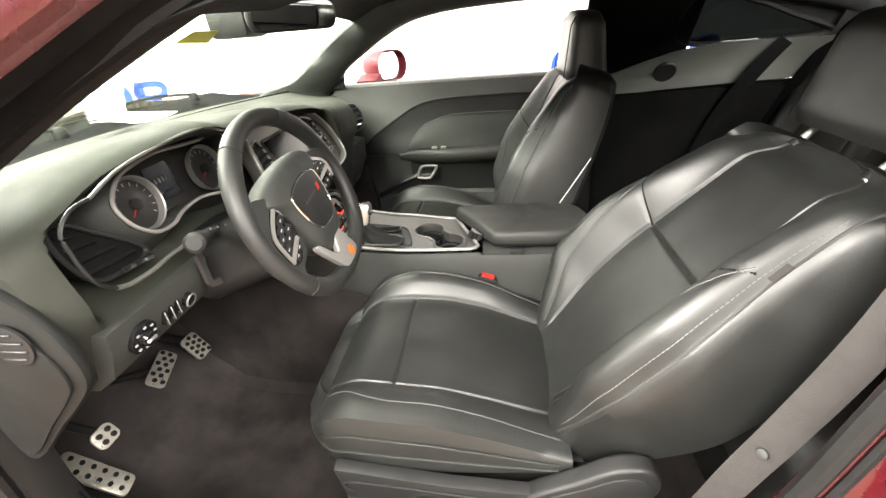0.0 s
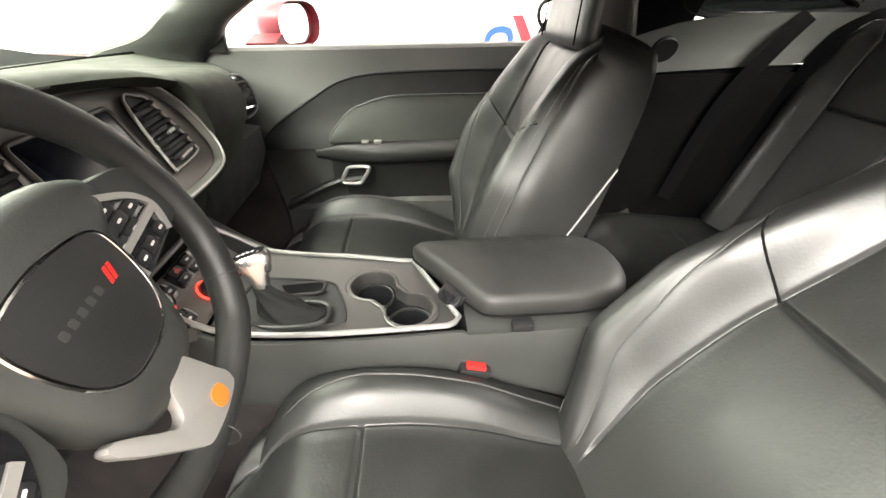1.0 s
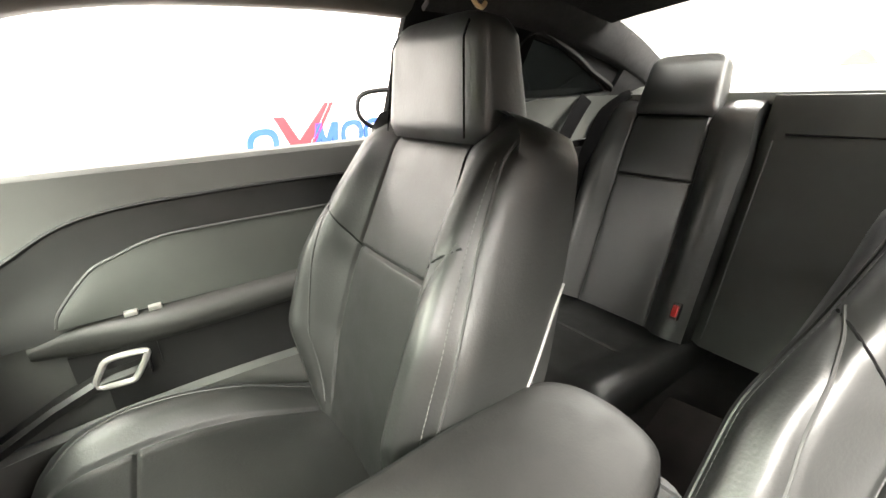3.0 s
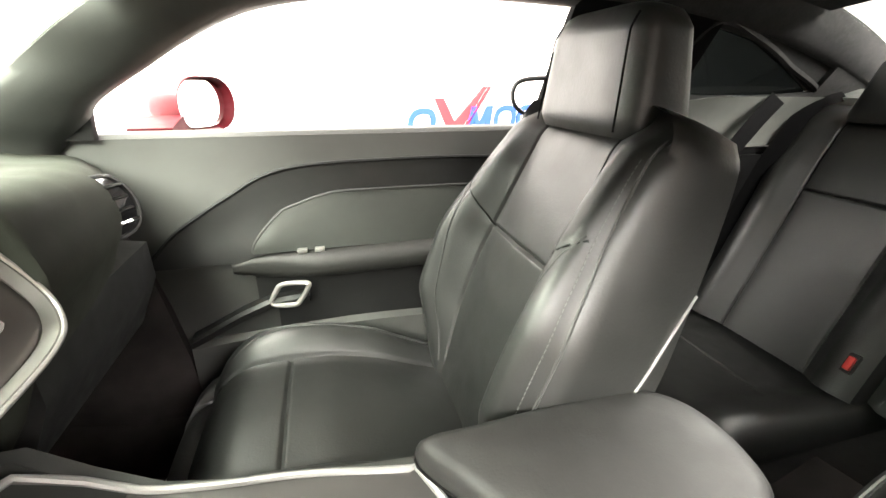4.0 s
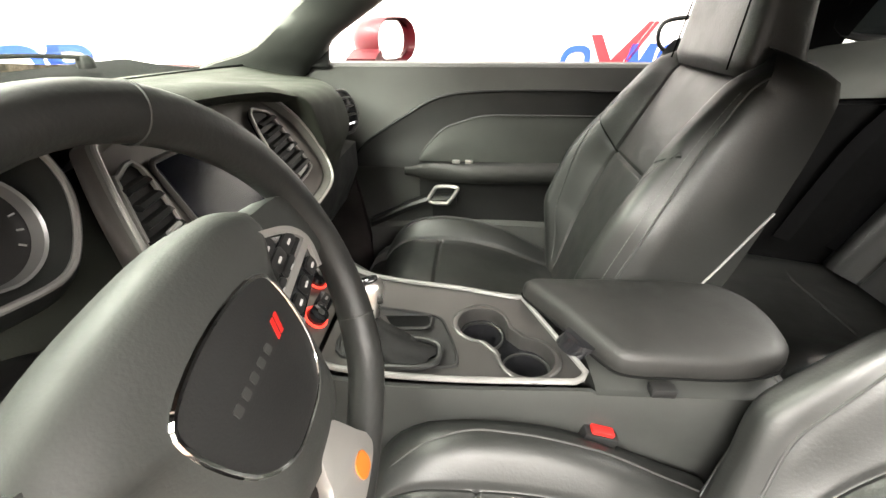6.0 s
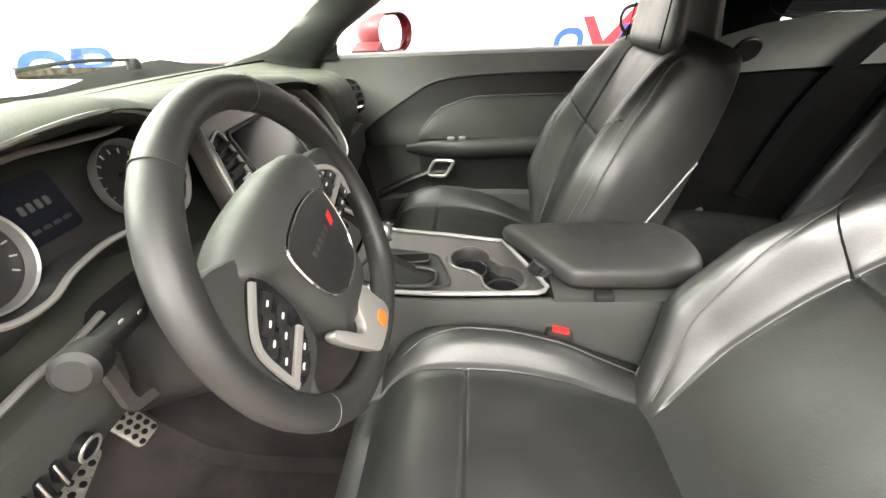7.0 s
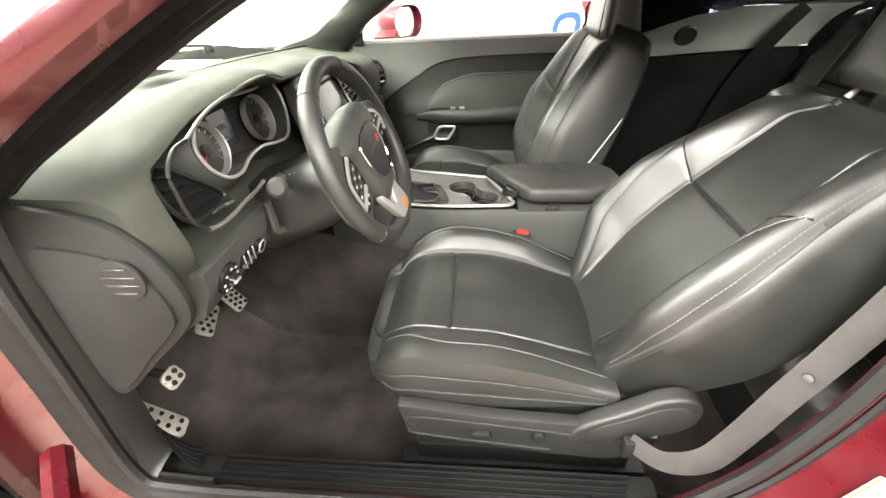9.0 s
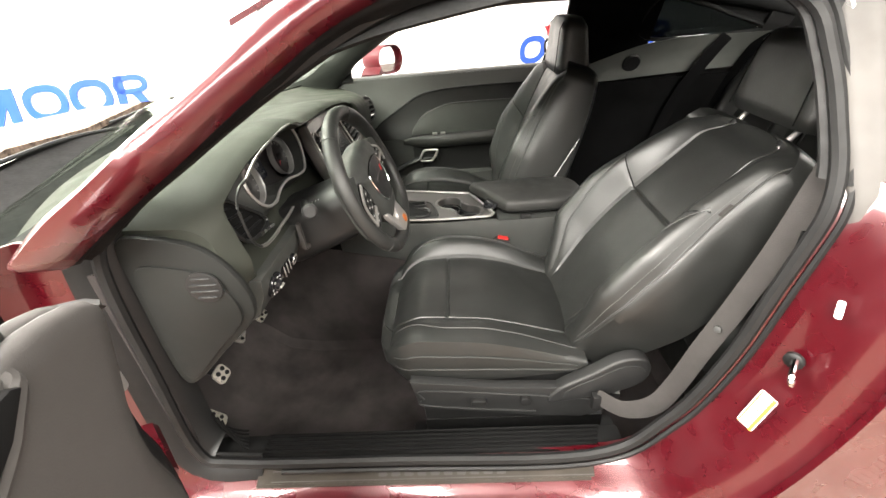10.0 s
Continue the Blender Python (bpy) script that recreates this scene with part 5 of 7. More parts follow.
# instrument cluster in its bezel
def face(a, b, d=0.0):
    """A point of the slanting instrument face: a across from the wheel's middle, b up."""
    return Vector((-0.565 - 0.25 * b + d * 0.97, -0.375 + a, 1.075 + b * 0.97 + d * 0.25))


bez = [(-0.170, 0.022), (-0.140, 0.047), (-0.100, 0.057), (-0.035, 0.063), (0.03, 0.058), (0.085, 0.055), (0.135, 0.061), (0.165, 0.045), (0.170, 0.005), (0.150, -0.036), (0.118, -0.061), (0.065, -0.058), (0.0, -0.045), (-0.058, -0.049), (-0.095, -0.060), (-0.136, -0.055), (-0.165, -0.030), (-0.176, 0.0)]
bl = spline([(a, b, 0) for a, b in bez], 5, True)
clu = part("cluster_face", loft([[face(p.x, p.y, -0.048) for p in bl], [face(p.x * 0.96, p.y * 0.96, -0.050) for p in bl]], True, True), DIAL, DASH, "dark instrument panel")
part("cluster_bezel", tube([face(p.x, p.y, 0.016) for p in bl], 0.0036, 8, True, up=(1, 0, 0)), SATIN, DASH, "silver line round the instruments")
part("cluster_shroud", loft([[face(p.x, p.y, -0.048) for p in bl], [face(p.x * 1.005, p.y * 1.005, 0.012) for p in bl], [face(p.x * 1.03, p.y * 1.05, 0.014) for p in bl], [face(p.x * 1.12, p.y * 1.22, -0.004) for p in bl], [face(p.x * 1.2, p.y * 1.5, -0.04) for p in bl]], True, False), PADSKIN, DASH, "black instrument surround")
UA, UB = face(1, 0) - face(0, 0), face(0, 1) - face(0, 0)
for ga, gb in ((-0.098, -0.006), (0.108, -0.006)):
    o, n = face(ga, gb, -0.034), face(0, 0, 1) - face(0, 0, 0)
    gd = part("gauge", lathe([(0.047, 0.0), (0.047, 0.003), (0.042, 0.004), (0.001, 0.004)], o, n, 32), DIAL, DASH, "round dark gauge")
    part("gauge_ring", lathe([(0.047, 0.0), (0.0515, 0.012), (0.051, 0.018), (0.0485, 0.016), (0.046, 0.004)], o, n, 40, False), DULL, gd, "chrome gauge ring")
    u, w = UA.normalized(), UB.normalized()
    for k in range(13):
        an = radians(-40 + 260 * k / 12)
        d = u * math.cos(an) + w * math.sin(an)
        part("tick", tube([o + n * 0.0055 + d * 0.035, o + n * 0.0055 + d * 0.041], 0.0010, 4), MARKG, gd)
    part("needle", tube([o + n * 0.008, o + n * 0.008 + (u * -0.6 - w * 0.5) * 0.036], [0.0016, 0.0006], 5), SIGNRED, gd)
    part("gauge_hub", lathe([(0.012, 0.004), (0.011, 0.010), (0.002, 0.011)], o, n, 18), PLASTIC, gd)
part("info_screen", prism(rounded(0.066, 0.068, 0.006), face(0.0, 0.008, -0.046), UA, UB, 0.004), SCREEN, clu)
for k in range(4):
    part("readout", prism(rounded(0.006, 0.010, 0.002), face(-0.018 + 0.010 * k, 0.012, -0.0415), UA, UB, 0.001), THREAD, clu)
    part("readout", prism(rounded(0.010, 0.004, 0.001, 1), face(-0.020 + 0.013 * k, -0.012, -0.0415), UA, UB, 0.001), PIPING, clu)

# driver's vent with louvres
def panel(y, z, d=0.0):
    return Vector((-0.525 - 0.30 * (z - 1.03) + d, y, z))


lv = [(-0.668, 1.060), (-0.662, 1.100), (-0.635, 1.098), (-0.600, 1.068), (-0.560, 1.030), (-0.552, 1.012), (-0.575, 1.004), (-0.625, 1.006), (-0.655, 1.018)]
lvs = spline([(a, b, 0) for a, b in lv], 4, True)
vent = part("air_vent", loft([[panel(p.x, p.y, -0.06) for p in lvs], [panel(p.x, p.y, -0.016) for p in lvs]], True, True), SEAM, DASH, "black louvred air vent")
part("vent_trim", tube([panel(p.x, p.y, -0.010) for p in lvs], 0.004, 6, True, up=(1, 0, 0)), PLASTIC, vent)
for k in range(4):
    z = 1.018 + 0.020 * k
    part("louvre", tube([panel(-0.655, z + 0.008, -0.013), panel(-0.568 - 0.022 * k, z + 0.002, -0.013)], 0.0050, 6, flat=0.4), RUBBER, vent)
part("vent_tab", tube([panel(-0.612, 1.008, -0.003), panel(-0.580, 1.004, -0.003), panel(-0.553, 1.001, -0.003)], 0.0050, 6), PLASTIC, vent)
part("vent_tab", tube([panel(-0.612, 1.010, 0.003), panel(-0.595, 1.008, 0.003)], 0.0028, 6), SILVER, vent)
part("vent_tab", tube([panel(-0.572, 1.005, 0.003), panel(-0.558, 1.003, 0.003)], 0.0028, 6), SILVER, vent)
# slim trim line round the instrument panel
brow = [Vector((-0.508, y, z)) for y, z in ((-0.622, 1.131), (-0.556, 1.153), (-0.47, 1.163), (-0.40, 1.167), (-0.345, 1.165), (-0.31, 1.157), (-0.285, 1.147), (-0.24, 1.143), (-0.137, 1.137), (-0.05, 1.132))]
part("trim_line", tube(spline(brow, 5), 0.0028, 6), BEZEL, DASH, "slim grey trim line under the brow")
lower = [Vector((-0.508, y, z)) for y, z in ((-0.455, 0.995), (-0.494, 0.990), (-0.535, 0.990), (-0.574, 0.987), (-0.62, 0.990), (-0.645, 0.998))]
part("trim_line", tube(spline(lower, 5), 0.0038, 6), BEZEL, DASH, "slim grey trim line over the knee panel")
side = [Vector((-0.508, y, z)) for y, z in ((-0.645, 0.998), (-0.668, 1.020), (-0.677, 1.05), (-0.680, 1.075), (-0.680, 1.105), (-0.655, 1.127), (-0.622, 1.131))]
part("trim_line", tube(spline(side, 5), 0.0030, 6), PLASTIC, DASH)

# centre stack: bezel, screen, vents; y across, z up, on a plane leaning back
SN = Vector((1.0, 0.0, 0.5)).normalized()
SU = Vector((0, 1, 0))
SV = SN.cross(SU)


def stack(y, z, d=0.0):
    return Vector((-0.46 - 0.5 * (z - 0.97), y, z)) + SN * d


bz = [(-0.232, 0.985), (-0.195, 1.090), (-0.165, 1.112), (-0.05, 1.118), (0.10, 1.108), (0.15, 1.100), (0.205, 1.055), (0.222, 1.0), (0.212, 0.962), (0.17, 0.945), (0.05, 0.942), (-0.10, 0.948), (-0.205, 0.955)]
bzs = spline([(a, b, 0) for a, b in bz], 5, True)
cy, cz = -0.02, 1.03


def grown(p, k):
    return cy + (p.x - cy) * (k if p.x > cy else 1 + (k - 1) * 0.3), cz + (p.y - cz) * (1 + (k - 1) * 2)


part("stack_body", loft([[stack(*grown(p, 1.0), -0.10 if p.x > -0.15 else -0.03) for p in bzs], [stack(*grown(p, 1.07), -0.02) for p in bzs], [stack(*grown(p, 1.06), -0.004) for p in bzs], [stack(*grown(p, 1.03), 0.002) for p in bzs], [stack(*grown(p, 0.99), -0.006) for p in bzs]]), STACKM, DASH, "graphite grey centre stack")
part("stack_bezel", loft([[stack(*grown(p, k), d) for p in bzs] for k, d in ((1.062, 0.000), (1.05, 0.006), (1.02, 0.006), (0.985, -0.003))], True, False), BEZEL, DASH, "satin grey bezel of the centre stack")
part("stack_trim", tube([stack(*grown(p, 1.040), 0.007) for p in bzs], 0.0028, 8, True, up=SN), SATIN, DASH, "satin silver surround of the centre stack")
part("touch_screen", prism(rounded(0.185, 0.122, 0.008), stack(-0.045, 1.028, -0.006), SU, SV, 0.006, 0.002), SCREEN, DASH, "dark glossy touch screen, switched off")
part("screen_edge", tube([stack(-0.045, 1.028, 0.0) + SU * a + SV * b for a, b in rounded(0.190, 0.127, 0.010)], 0.0034, 8, True, up=SN), STACKM, DASH)
for side in (-1, 1):
    c = stack(-0.190, 1.033, -0.004) if side < 0 else stack(0.114, 1.030, -0.004)
    pv = [(-0.027, 0.060), (0.012, 0.060), (0.028, 0.045), (0.048, -0.040), (0.040, -0.056), (-0.035, -0.060), (-0.045, -0.050)] if side > 0 else [(0.034, 0.058), (0.004, 0.058), (-0.004, 0.048), (-0.036, -0.045), (-0.028, -0.054), (0.018, -0.054), (0.024, -0.046)]
    poly = [(p.x, p.y) for p in spline([(a, b, 0) for a, b in pv], 4, True)]
    if side > 0:
        poly.reverse()
    v = part("air_vent", prism(poly, c, SU, SV, 0.005, 0.001), RUBBER, DASH, "black louvred centre air vent")
    part("vent_trim", tube([c + SU * a + SV * b + SN * 0.007 for a, b in poly], 0.0030, 6, True, up=SN), BEZEL, v)
    for k in range(6):
        b = -0.043 + 0.0172 * k
        xs = [a for a, bb in poly if abs(bb - b) < 0.02]
        part("louvre", tube([c + SU * (min(xs) + 0.006) + SV * b + SN * 0.008, c + SU * (max(xs) - 0.006) + SV * (b + 0.003) + SN * 0.008], 0.0085, 6, flat=0.5), RUBBER, v)
    part("vent_tab", tube([c + SU * -0.006 + SV * -0.008 + SN * 0.018, c + SU * 0.014 + SV * -0.006 + SN * 0.018], 0.0030, 6), DULL, v)
    part("vent_tab", tube([c + SU * -0.018 + SV * -0.050 + SN * 0.012, c + SU * 0.026 + SV * -0.046 + SN * 0.012], 0.0035, 6), DULL, v)
# passenger-side vent
vn = Vector((0.86, -0.40, 0.25)).normalized()
vu = Vector((0.42, 0.90, 0.0)).normalized()
vv = vn.cross(vu)
vc = Vector((-0.515, 0.50, 1.005))
pv = [(p.x, p.y) for p in spline([(-0.035, 0.04, 0), (0.02, 0.045, 0), (0.045, 0.0, 0), (0.03, -0.04, 0), (-0.015, -0.05, 0), (-0.04, -0.02, 0)], 4, True)]
v = part("air_vent", prism(pv, vc, vu, vv, 0.03, 0.003), GLOSS, DASH, "black louvred passenger air vent")
part("vent_trim", tube([vc + vu * a + vv * b + vn * 0.03 for a, b in pv], 0.004, 6, True, up=vn), PLASTIC, v)
for k in range(4):
    part("louvre", tube([vc + vu * -0.030 + vv * (0.02 * (k - 1.5)) + vn * 0.032, vc + vu * 0.032 + vv * (0.02 * (k - 1.5)) + vn * 0.032], 0.006, 6, flat=0.45), PLASTIC, v)
part("vent_tab", tube([vc + vu * -0.005 + vv * -0.03 + vn * 0.038, vc + vu * 0.015 + vv * -0.03 + vn * 0.038], 0.003, 6), SILVER, v)
# glove box
part("glove_box", loft([[Vector((x, y, z)) for x, z in ((-0.60, 0.92), (-0.505, 0.905), (-0.505, 0.83), (-0.55, 0.73), (-0.70, 0.71))] for y in (0.235, 0.25, 0.60, 0.62)]), PLASTIC, DASH, "black glove box lid")
# knee panel with light switch and dimmer
low = part("knee_panel", loft([[Vector((x, y, z)) for x, z in ((-0.60, 0.955), (-0.503, 0.950), (-0.508, 0.915), (-0.53, 0.865), (-0.57, 0.838), (-0.72, 0.83), (-0.72, 0.95))] for y in (-0.70, -0.68, -0.28, -0.26)]), SOFT, DASH, "grained black knee panel")
kn = Vector((0.93, 0, -0.30)).normalized()
sw = part("light_switch", lathe([(0.028, 0), (0.028, 0.006), (0.025, 0.008), (0.013, 0.008), (0.012, 0.018), (0.004, 0.019)], (-0.512, -0.645, 0.905), kn, 22), GLOSS, low, "round headlight switch")
for k in range(8):
    a = 2 * math.pi * k / 8
    o = Vector((-0.512, -0.645, 0.905)) + kn * 0.0085 + Vector((0, 1, 0)) * 0.0205 * math.cos(a) + kn.cross(Vector((0, 1, 0))) * 0.0205 * math.sin(a)
    part("mark", box(o - Vector((0.001, 0.0025, 0.0015)), o + Vector((0.001, 0.0025, 0.0015))), MARKG, sw)
for k in range(3):
    part("dimmer", box((-0.522, -0.597 + 0.016 * k, 0.888), (-0.504, -0.589 + 0.016 * k, 0.915), 0.003), GLOSS, low)
    part("dimmer_mark", box((-0.5040, -0.5975 + 0.016 * k, 0.888), (-0.5020, -0.5950 + 0.016 * k, 0.916), 0.0008, 1), SATIN, low, "bright edge of the dimmer")
start = part("start_switch", lathe([(0.013, 0), (0.013, 0.008), (0.010, 0.010), (0.004, 0.009)], (-0.512, -0.535, 0.90), kn, 18), GLOSS, low, "round push switch")
part("switch_ring", lathe([(0.0105, 0.008), (0.0135, 0.009), (0.0130, 0.011), (0.0105, 0.011)], (-0.512, -0.535, 0.90), kn, 20, False), SATIN, start)
part("switch_bar", box((-0.505, -0.655, 0.897), (-0.4905, -0.635, 0.903), 0.002, 1), SATIN, sw, "bright grip of the headlight switch")

# paper on the dash
paper = []
for i in range(7):
    q = i / 6
    a, b = Vector((-0.73, -0.25, 1.158)).lerp(Vector((-1.03, -0.07, 1.134)), q), Vector((-0.70, -0.15, 1.158)).lerp(Vector((-1.12, 0.125, 1.134)), q)
    paper.append([a.lerp(b, r) + Vector((0, 0, 0.004 * math.sin(3 * q + 2 * r) + 0.006 * (2 * r - 1) ** 2)) for r in (0, 0.25, 0.5, 0.75, 1)])
single("paper_sheet", sheet(paper, (0, 0, 0.0012)), PAPER, "white paper sheet lying on the dashboard", "paper", smooth=60)

# ---------------------------------------------------------------- steering wheel and column
SWC = Vector((-0.327, -0.362, 1.015))
SN_ = Vector((math.cos(0.36), -0.04, math.sin(0.36))).normalized()
SWU = Vector((0, 1, 0)) - SN_ * SN_.y
SWU.normalize()
SWV = SN_.cross(SWU)
SWU0, SWV0 = SWU, SWV
# the wheel stands turned a little to the left
TURNED = radians(9)
SWU, SWV = SWU0 * math.cos(TURNED) + SWV0 * math.sin(TURNED), SWV0 * math.cos(TURNED) - SWU0 * math.sin(TURNED)


def wpc(a, b, d=0.0):
    return SWC + SWU0 * a + SWV0 * b + SN_ * d


def wp(a, b, d=0.0):
    return SWC + SWU * a + SWV * b + SN_ * d


SW = thing("steering_wheel", wp(0, 0, -0.06), "black leather steering wheel with silver spokes and red badge mark", "steering wheel")
R0 = 0.176
rim = []
for k in range(72):
    a = 2 * math.pi * k / 72
    rr = R0 - (0.010 * ss(0.75, 1.0, -math.sin(a)))
    rim.append(wp(rr * math.cos(a), rr * math.sin(a)))
ths = [0.0165 + 0.0025 * (abs(math.sin(2 * 2 * math.pi * k / 72)) ** 2) for k in range(72)]
rw = part("wheel_rim", tube(rim, ths, 14, True, up=SN_), WHEELSKIN, SW, "stitched leather wheel rim", smooth=70)
for a in (62, 118, 215, 325, 265):
    c, d = math.cos(radians(a)), math.sin(radians(a))
    o = wp((R0 - 0.0) * c, R0 * d)
    t = (SWU * -d + SWV * c)
    e = SWU * c + SWV * d
    ringp = [o + (e * math.cos(q) + SN_ * math.sin(q)) * 0.0186 for q in [2 * math.pi * k / 20 for k in range(20)]]
    part("rim_seam", tube(ringp, 0.0009, 5, True, up=t), PADSKIN, rw)
# airbag pad
half = [(0.0, 0.088), (0.05, 0.086), (0.088, 0.078), (0.112, 0.062), (0.108, 0.048), (0.090, 0.026), (0.078, -0.02), (0.070, -0.058), (0.054, -0.095), (0.026, -0.109), (0.0, -0.112)]
pad = half + [(-a, b) for a, b in half[-2:0:-1]]
ps = spline([(a, b, 0) for a, b in pad], 4, True)
hub = part("airbag_pad", loft([[wp(p.x * k, p.y * k, d) for p in ps] for k, d in ((0.80, -0.06), (0.97, -0.035), (1.0, -0.012), (0.97, 0.002), (0.88, 0.012), (0.72, 0.018), (0.5, 0.021), (0.2, 0.022))]), PADSKIN, SW, "dark grey airbag pad", smooth=60)
em = spline([(a, b, 0) for a, b in ((-0.050, 0.040), (0.0, 0.048), (0.050, 0.040), (0.060, 0.018), (0.052, -0.026), (0.030, -0.052), (0.0, -0.057), (-0.030, -0.052), (-0.052, -0.026), (-0.060, 0.018))], 4, True)
part("emblem_plate", loft([[wp(p.x * k, p.y * k, d) for p in em] for k, d in ((1.0, 0.014), (0.985, 0.0225), (0.6, 0.0245), (0.2, 0.025))]), PLASTIC, hub, "smooth dark emblem plate")
part("emblem_ring", tube([wp(p.x, p.y, 0.0215) for p in em], 0.0021, 6, True, up=SN_), CHROME, hub, "thin chrome emblem ring")
for dx in (0.0, 0.0055):
    part("badge_bar", prism([(0.026 + dx, 0.002), (0.0295 + dx, 0.002), (0.0345 + dx, 0.015), (0.0310 + dx, 0.015)], wp(0, 0, 0.0242), SWU, SWV, 0.0012), REDBTN, hub, "red slanting badge bar")
for k in range(5):
    part("badge_bar", prism(rounded(0.0065, 0.007, 0.001, 1), wp(-0.030 + 0.011 * k, 0.007, 0.0244), SWU, SWV, 0.0008), PIPING, hub)
# side spokes, each with a switch panel, a silver outline, a divider and square buttons
SPOKES = {
    1: ([(0.03, 0.070), (0.10, 0.076), (0.150, 0.070), (0.176, 0.040), (0.174, 0.016), (0.140, 0.000), (0.118, -0.007), (0.092, -0.016), (0.066, -0.024), (0.040, -0.03)],
        [(0.030, 0.060), (0.068, 0.064), (0.094, 0.058), (0.118, 0.047), (0.133, 0.028), (0.130, 0.006), (0.116, 0.000), (0.088, -0.010), (0.066, -0.014), (0.045, 0.020)],
        [(0.036, 0.061), (0.068, 0.064), (0.094, 0.058), (0.118, 0.047), (0.132, 0.029), (0.128, 0.004)], [(0.131, 0.031), (0.061, 0.012), (0.068, -0.014)],
        [(0.1075, 0.0414), (0.0800, 0.0500), (0.0856, 0.0370), (0.0938, 0.0245), (0.0650, 0.0315), (0.0700, 0.0180)], [(0.119, 0.0106), (0.0975, 0.0045), (0.0793, -0.001)]),
    -1: ([(-0.085, 0.040), (-0.150, 0.062), (-0.172, 0.030), (-0.172, -0.05), (-0.150, -0.090), (-0.10, -0.080), (-0.075, -0.050)],
         [(-0.100, 0.030), (-0.116, 0.030), (-0.140, 0.006), (-0.152, -0.014), (-0.150, -0.045), (-0.143, -0.070), (-0.118, -0.072), (-0.098, -0.052), (-0.086, -0.020)],
         [(-0.112, 0.031), (-0.141, 0.005), (-0.152, -0.014), (-0.150, -0.040), (-0.144, -0.066)], [(-0.098, -0.034), (-0.147, -0.062)],
         [(-0.114, 0.008), (-0.126, -0.006), (-0.136, -0.020), (-0.108, -0.012), (-0.120, -0.026), (-0.138, -0.040)], [(-0.110, -0.050), (-0.126, -0.060)])}
for sg in (1, -1):
    body, field, edge, bar, keys, low_keys = SPOKES[sg]
    order = 1 if sg < 0 else -1
    poly = [(p.x, p.y) for p in spline([(a, b, 0) for a, b in body], 3, True)][::order]
    part("spoke", prism(poly, wpc(0, 0, -0.026), SWU0, SWV0, 0.032, 0.006), PADSKIN, SW, "black side spoke")
    poly = [(p.x, p.y) for p in spline([(a, b, 0) for a, b in field], 4, True)][::order]
    pnl = part("switch_panel", prism(poly, wpc(0, 0, 0.002), SWU0, SWV0, 0.009, 0.002), GLOSS, SW, "black switch panel")
    part("panel_trim", strip([wpc(p.x, p.y, 0.0125) for p in spline([(a, b, 0) for a, b in edge], 5)], 0.0060, 0.004, SN_), SATIN, pnl, "silver panel outline")
    part("panel_trim", strip([wpc(a, b, 0.0128) for a, b in bar], 0.0075, 0.004, SN_), SATIN, pnl, "silver panel divider")
    ax = (Vector(bar[1]) - Vector(bar[0])).normalized()
    ku, kv = SWU0 * ax.x + SWV0 * ax.y, SWV0 * ax.x - SWU0 * ax.y
    for (a, b), w in [(p, 0.0225) for p in keys] + [(p, 0.015) for p in low_keys]:
        key = part("button", prism(rounded(w, 0.0125, 0.003, 2), wpc(a, b, 0.0105), ku, kv, 0.003, 0.0008), PLASTIC, pnl)
        part("button_mark", prism(rounded(0.0066, 0.0024, 0.0010, 2), wpc(a, b, 0.0136), ku, kv, 0.0006), KEYMARK, key)
# lower spoke: a bright bracket below the pad, dark shell round the opening
BR = [(0.030, -0.080), (0.050, -0.120), (0.058, -0.138), (0.050, -0.155), (0.0, -0.165), (-0.020, -0.150), (-0.066, -0.088), (-0.058, -0.078), (-0.022, -0.118), (-0.008, -0.115), (-0.004, -0.102), (0.010, -0.078)]
poly = [(p.x, p.y) for p in spline([(a, b, 0) for a, b in BR], 3, True)]
lo = part("lower_spoke", prism(poly[::-1], wpc(0, 0, 0.001), SWU0, SWV0, 0.014, 0.003), SATIN, SW, "bright silver lower spoke")
# The spoke's orange reflection is painted as a faintly glowing patch.
part("amber_reflection", prism(rounded(0.020, 0.022, 0.008), wpc(0.030, -0.141, 0.0152), SWU0, SWV0, 0.0012), AMBER, lo, "orange reflection painted on the spoke as a faint glow")
dk = [(p.x, p.y) for p in spline([(-0.100, -0.070, 0), (-0.118, -0.078, 0), (-0.140, -0.098, 0), (-0.122, -0.125, 0), (-0.108, -0.118, 0), (-0.120, -0.098, 0)], 3, True)]
part("lower_spoke", prism(dk[::-1], wpc(0, 0, -0.012), SWU0, SWV0, 0.016, 0.003), SOFT, SW, "dark lower spoke")
part("lower_shell", strip(spline([wpc(-0.135, -0.105, -0.012), wpc(-0.085, -0.148, -0.012), (wpc(-0.02, -0.168, -0.012)), wpc(0.05, -0.162, -0.012)], 5), 0.018, 0.014, SN_), SOFT, SW, "dark lower wheel shell")
# column shroud and stalks
COL = thing("steering_column", wpc(0, -0.03, -0.16), "black steering column shroud with stalks", "steering column")
part("shroud", loft([[wpc(a * k - 0.02, b * k - 0.030, d) for a, b in rounded(0.165, 0.135, 0.045, 5)] for k, d in ((0.72, -0.04), (0.92, -0.055), (1.05, -0.10), (1.12, -0.26))]), PLASTIC, COL, "black column shroud", smooth=50)
stalk = part("stalk", tube(spline([(-0.50, -0.405, 0.985), (-0.473, -0.458, 0.998), (-0.438, -0.538, 1.022)], 4), [0.010] * 4 + [0.012] * 5, 10), PLASTIC, COL, "black indicator stalk")
SDIR = (Vector((-0.425, -0.564, 1.030)) - Vector((-0.473, -0.458, 0.998))).normalized()
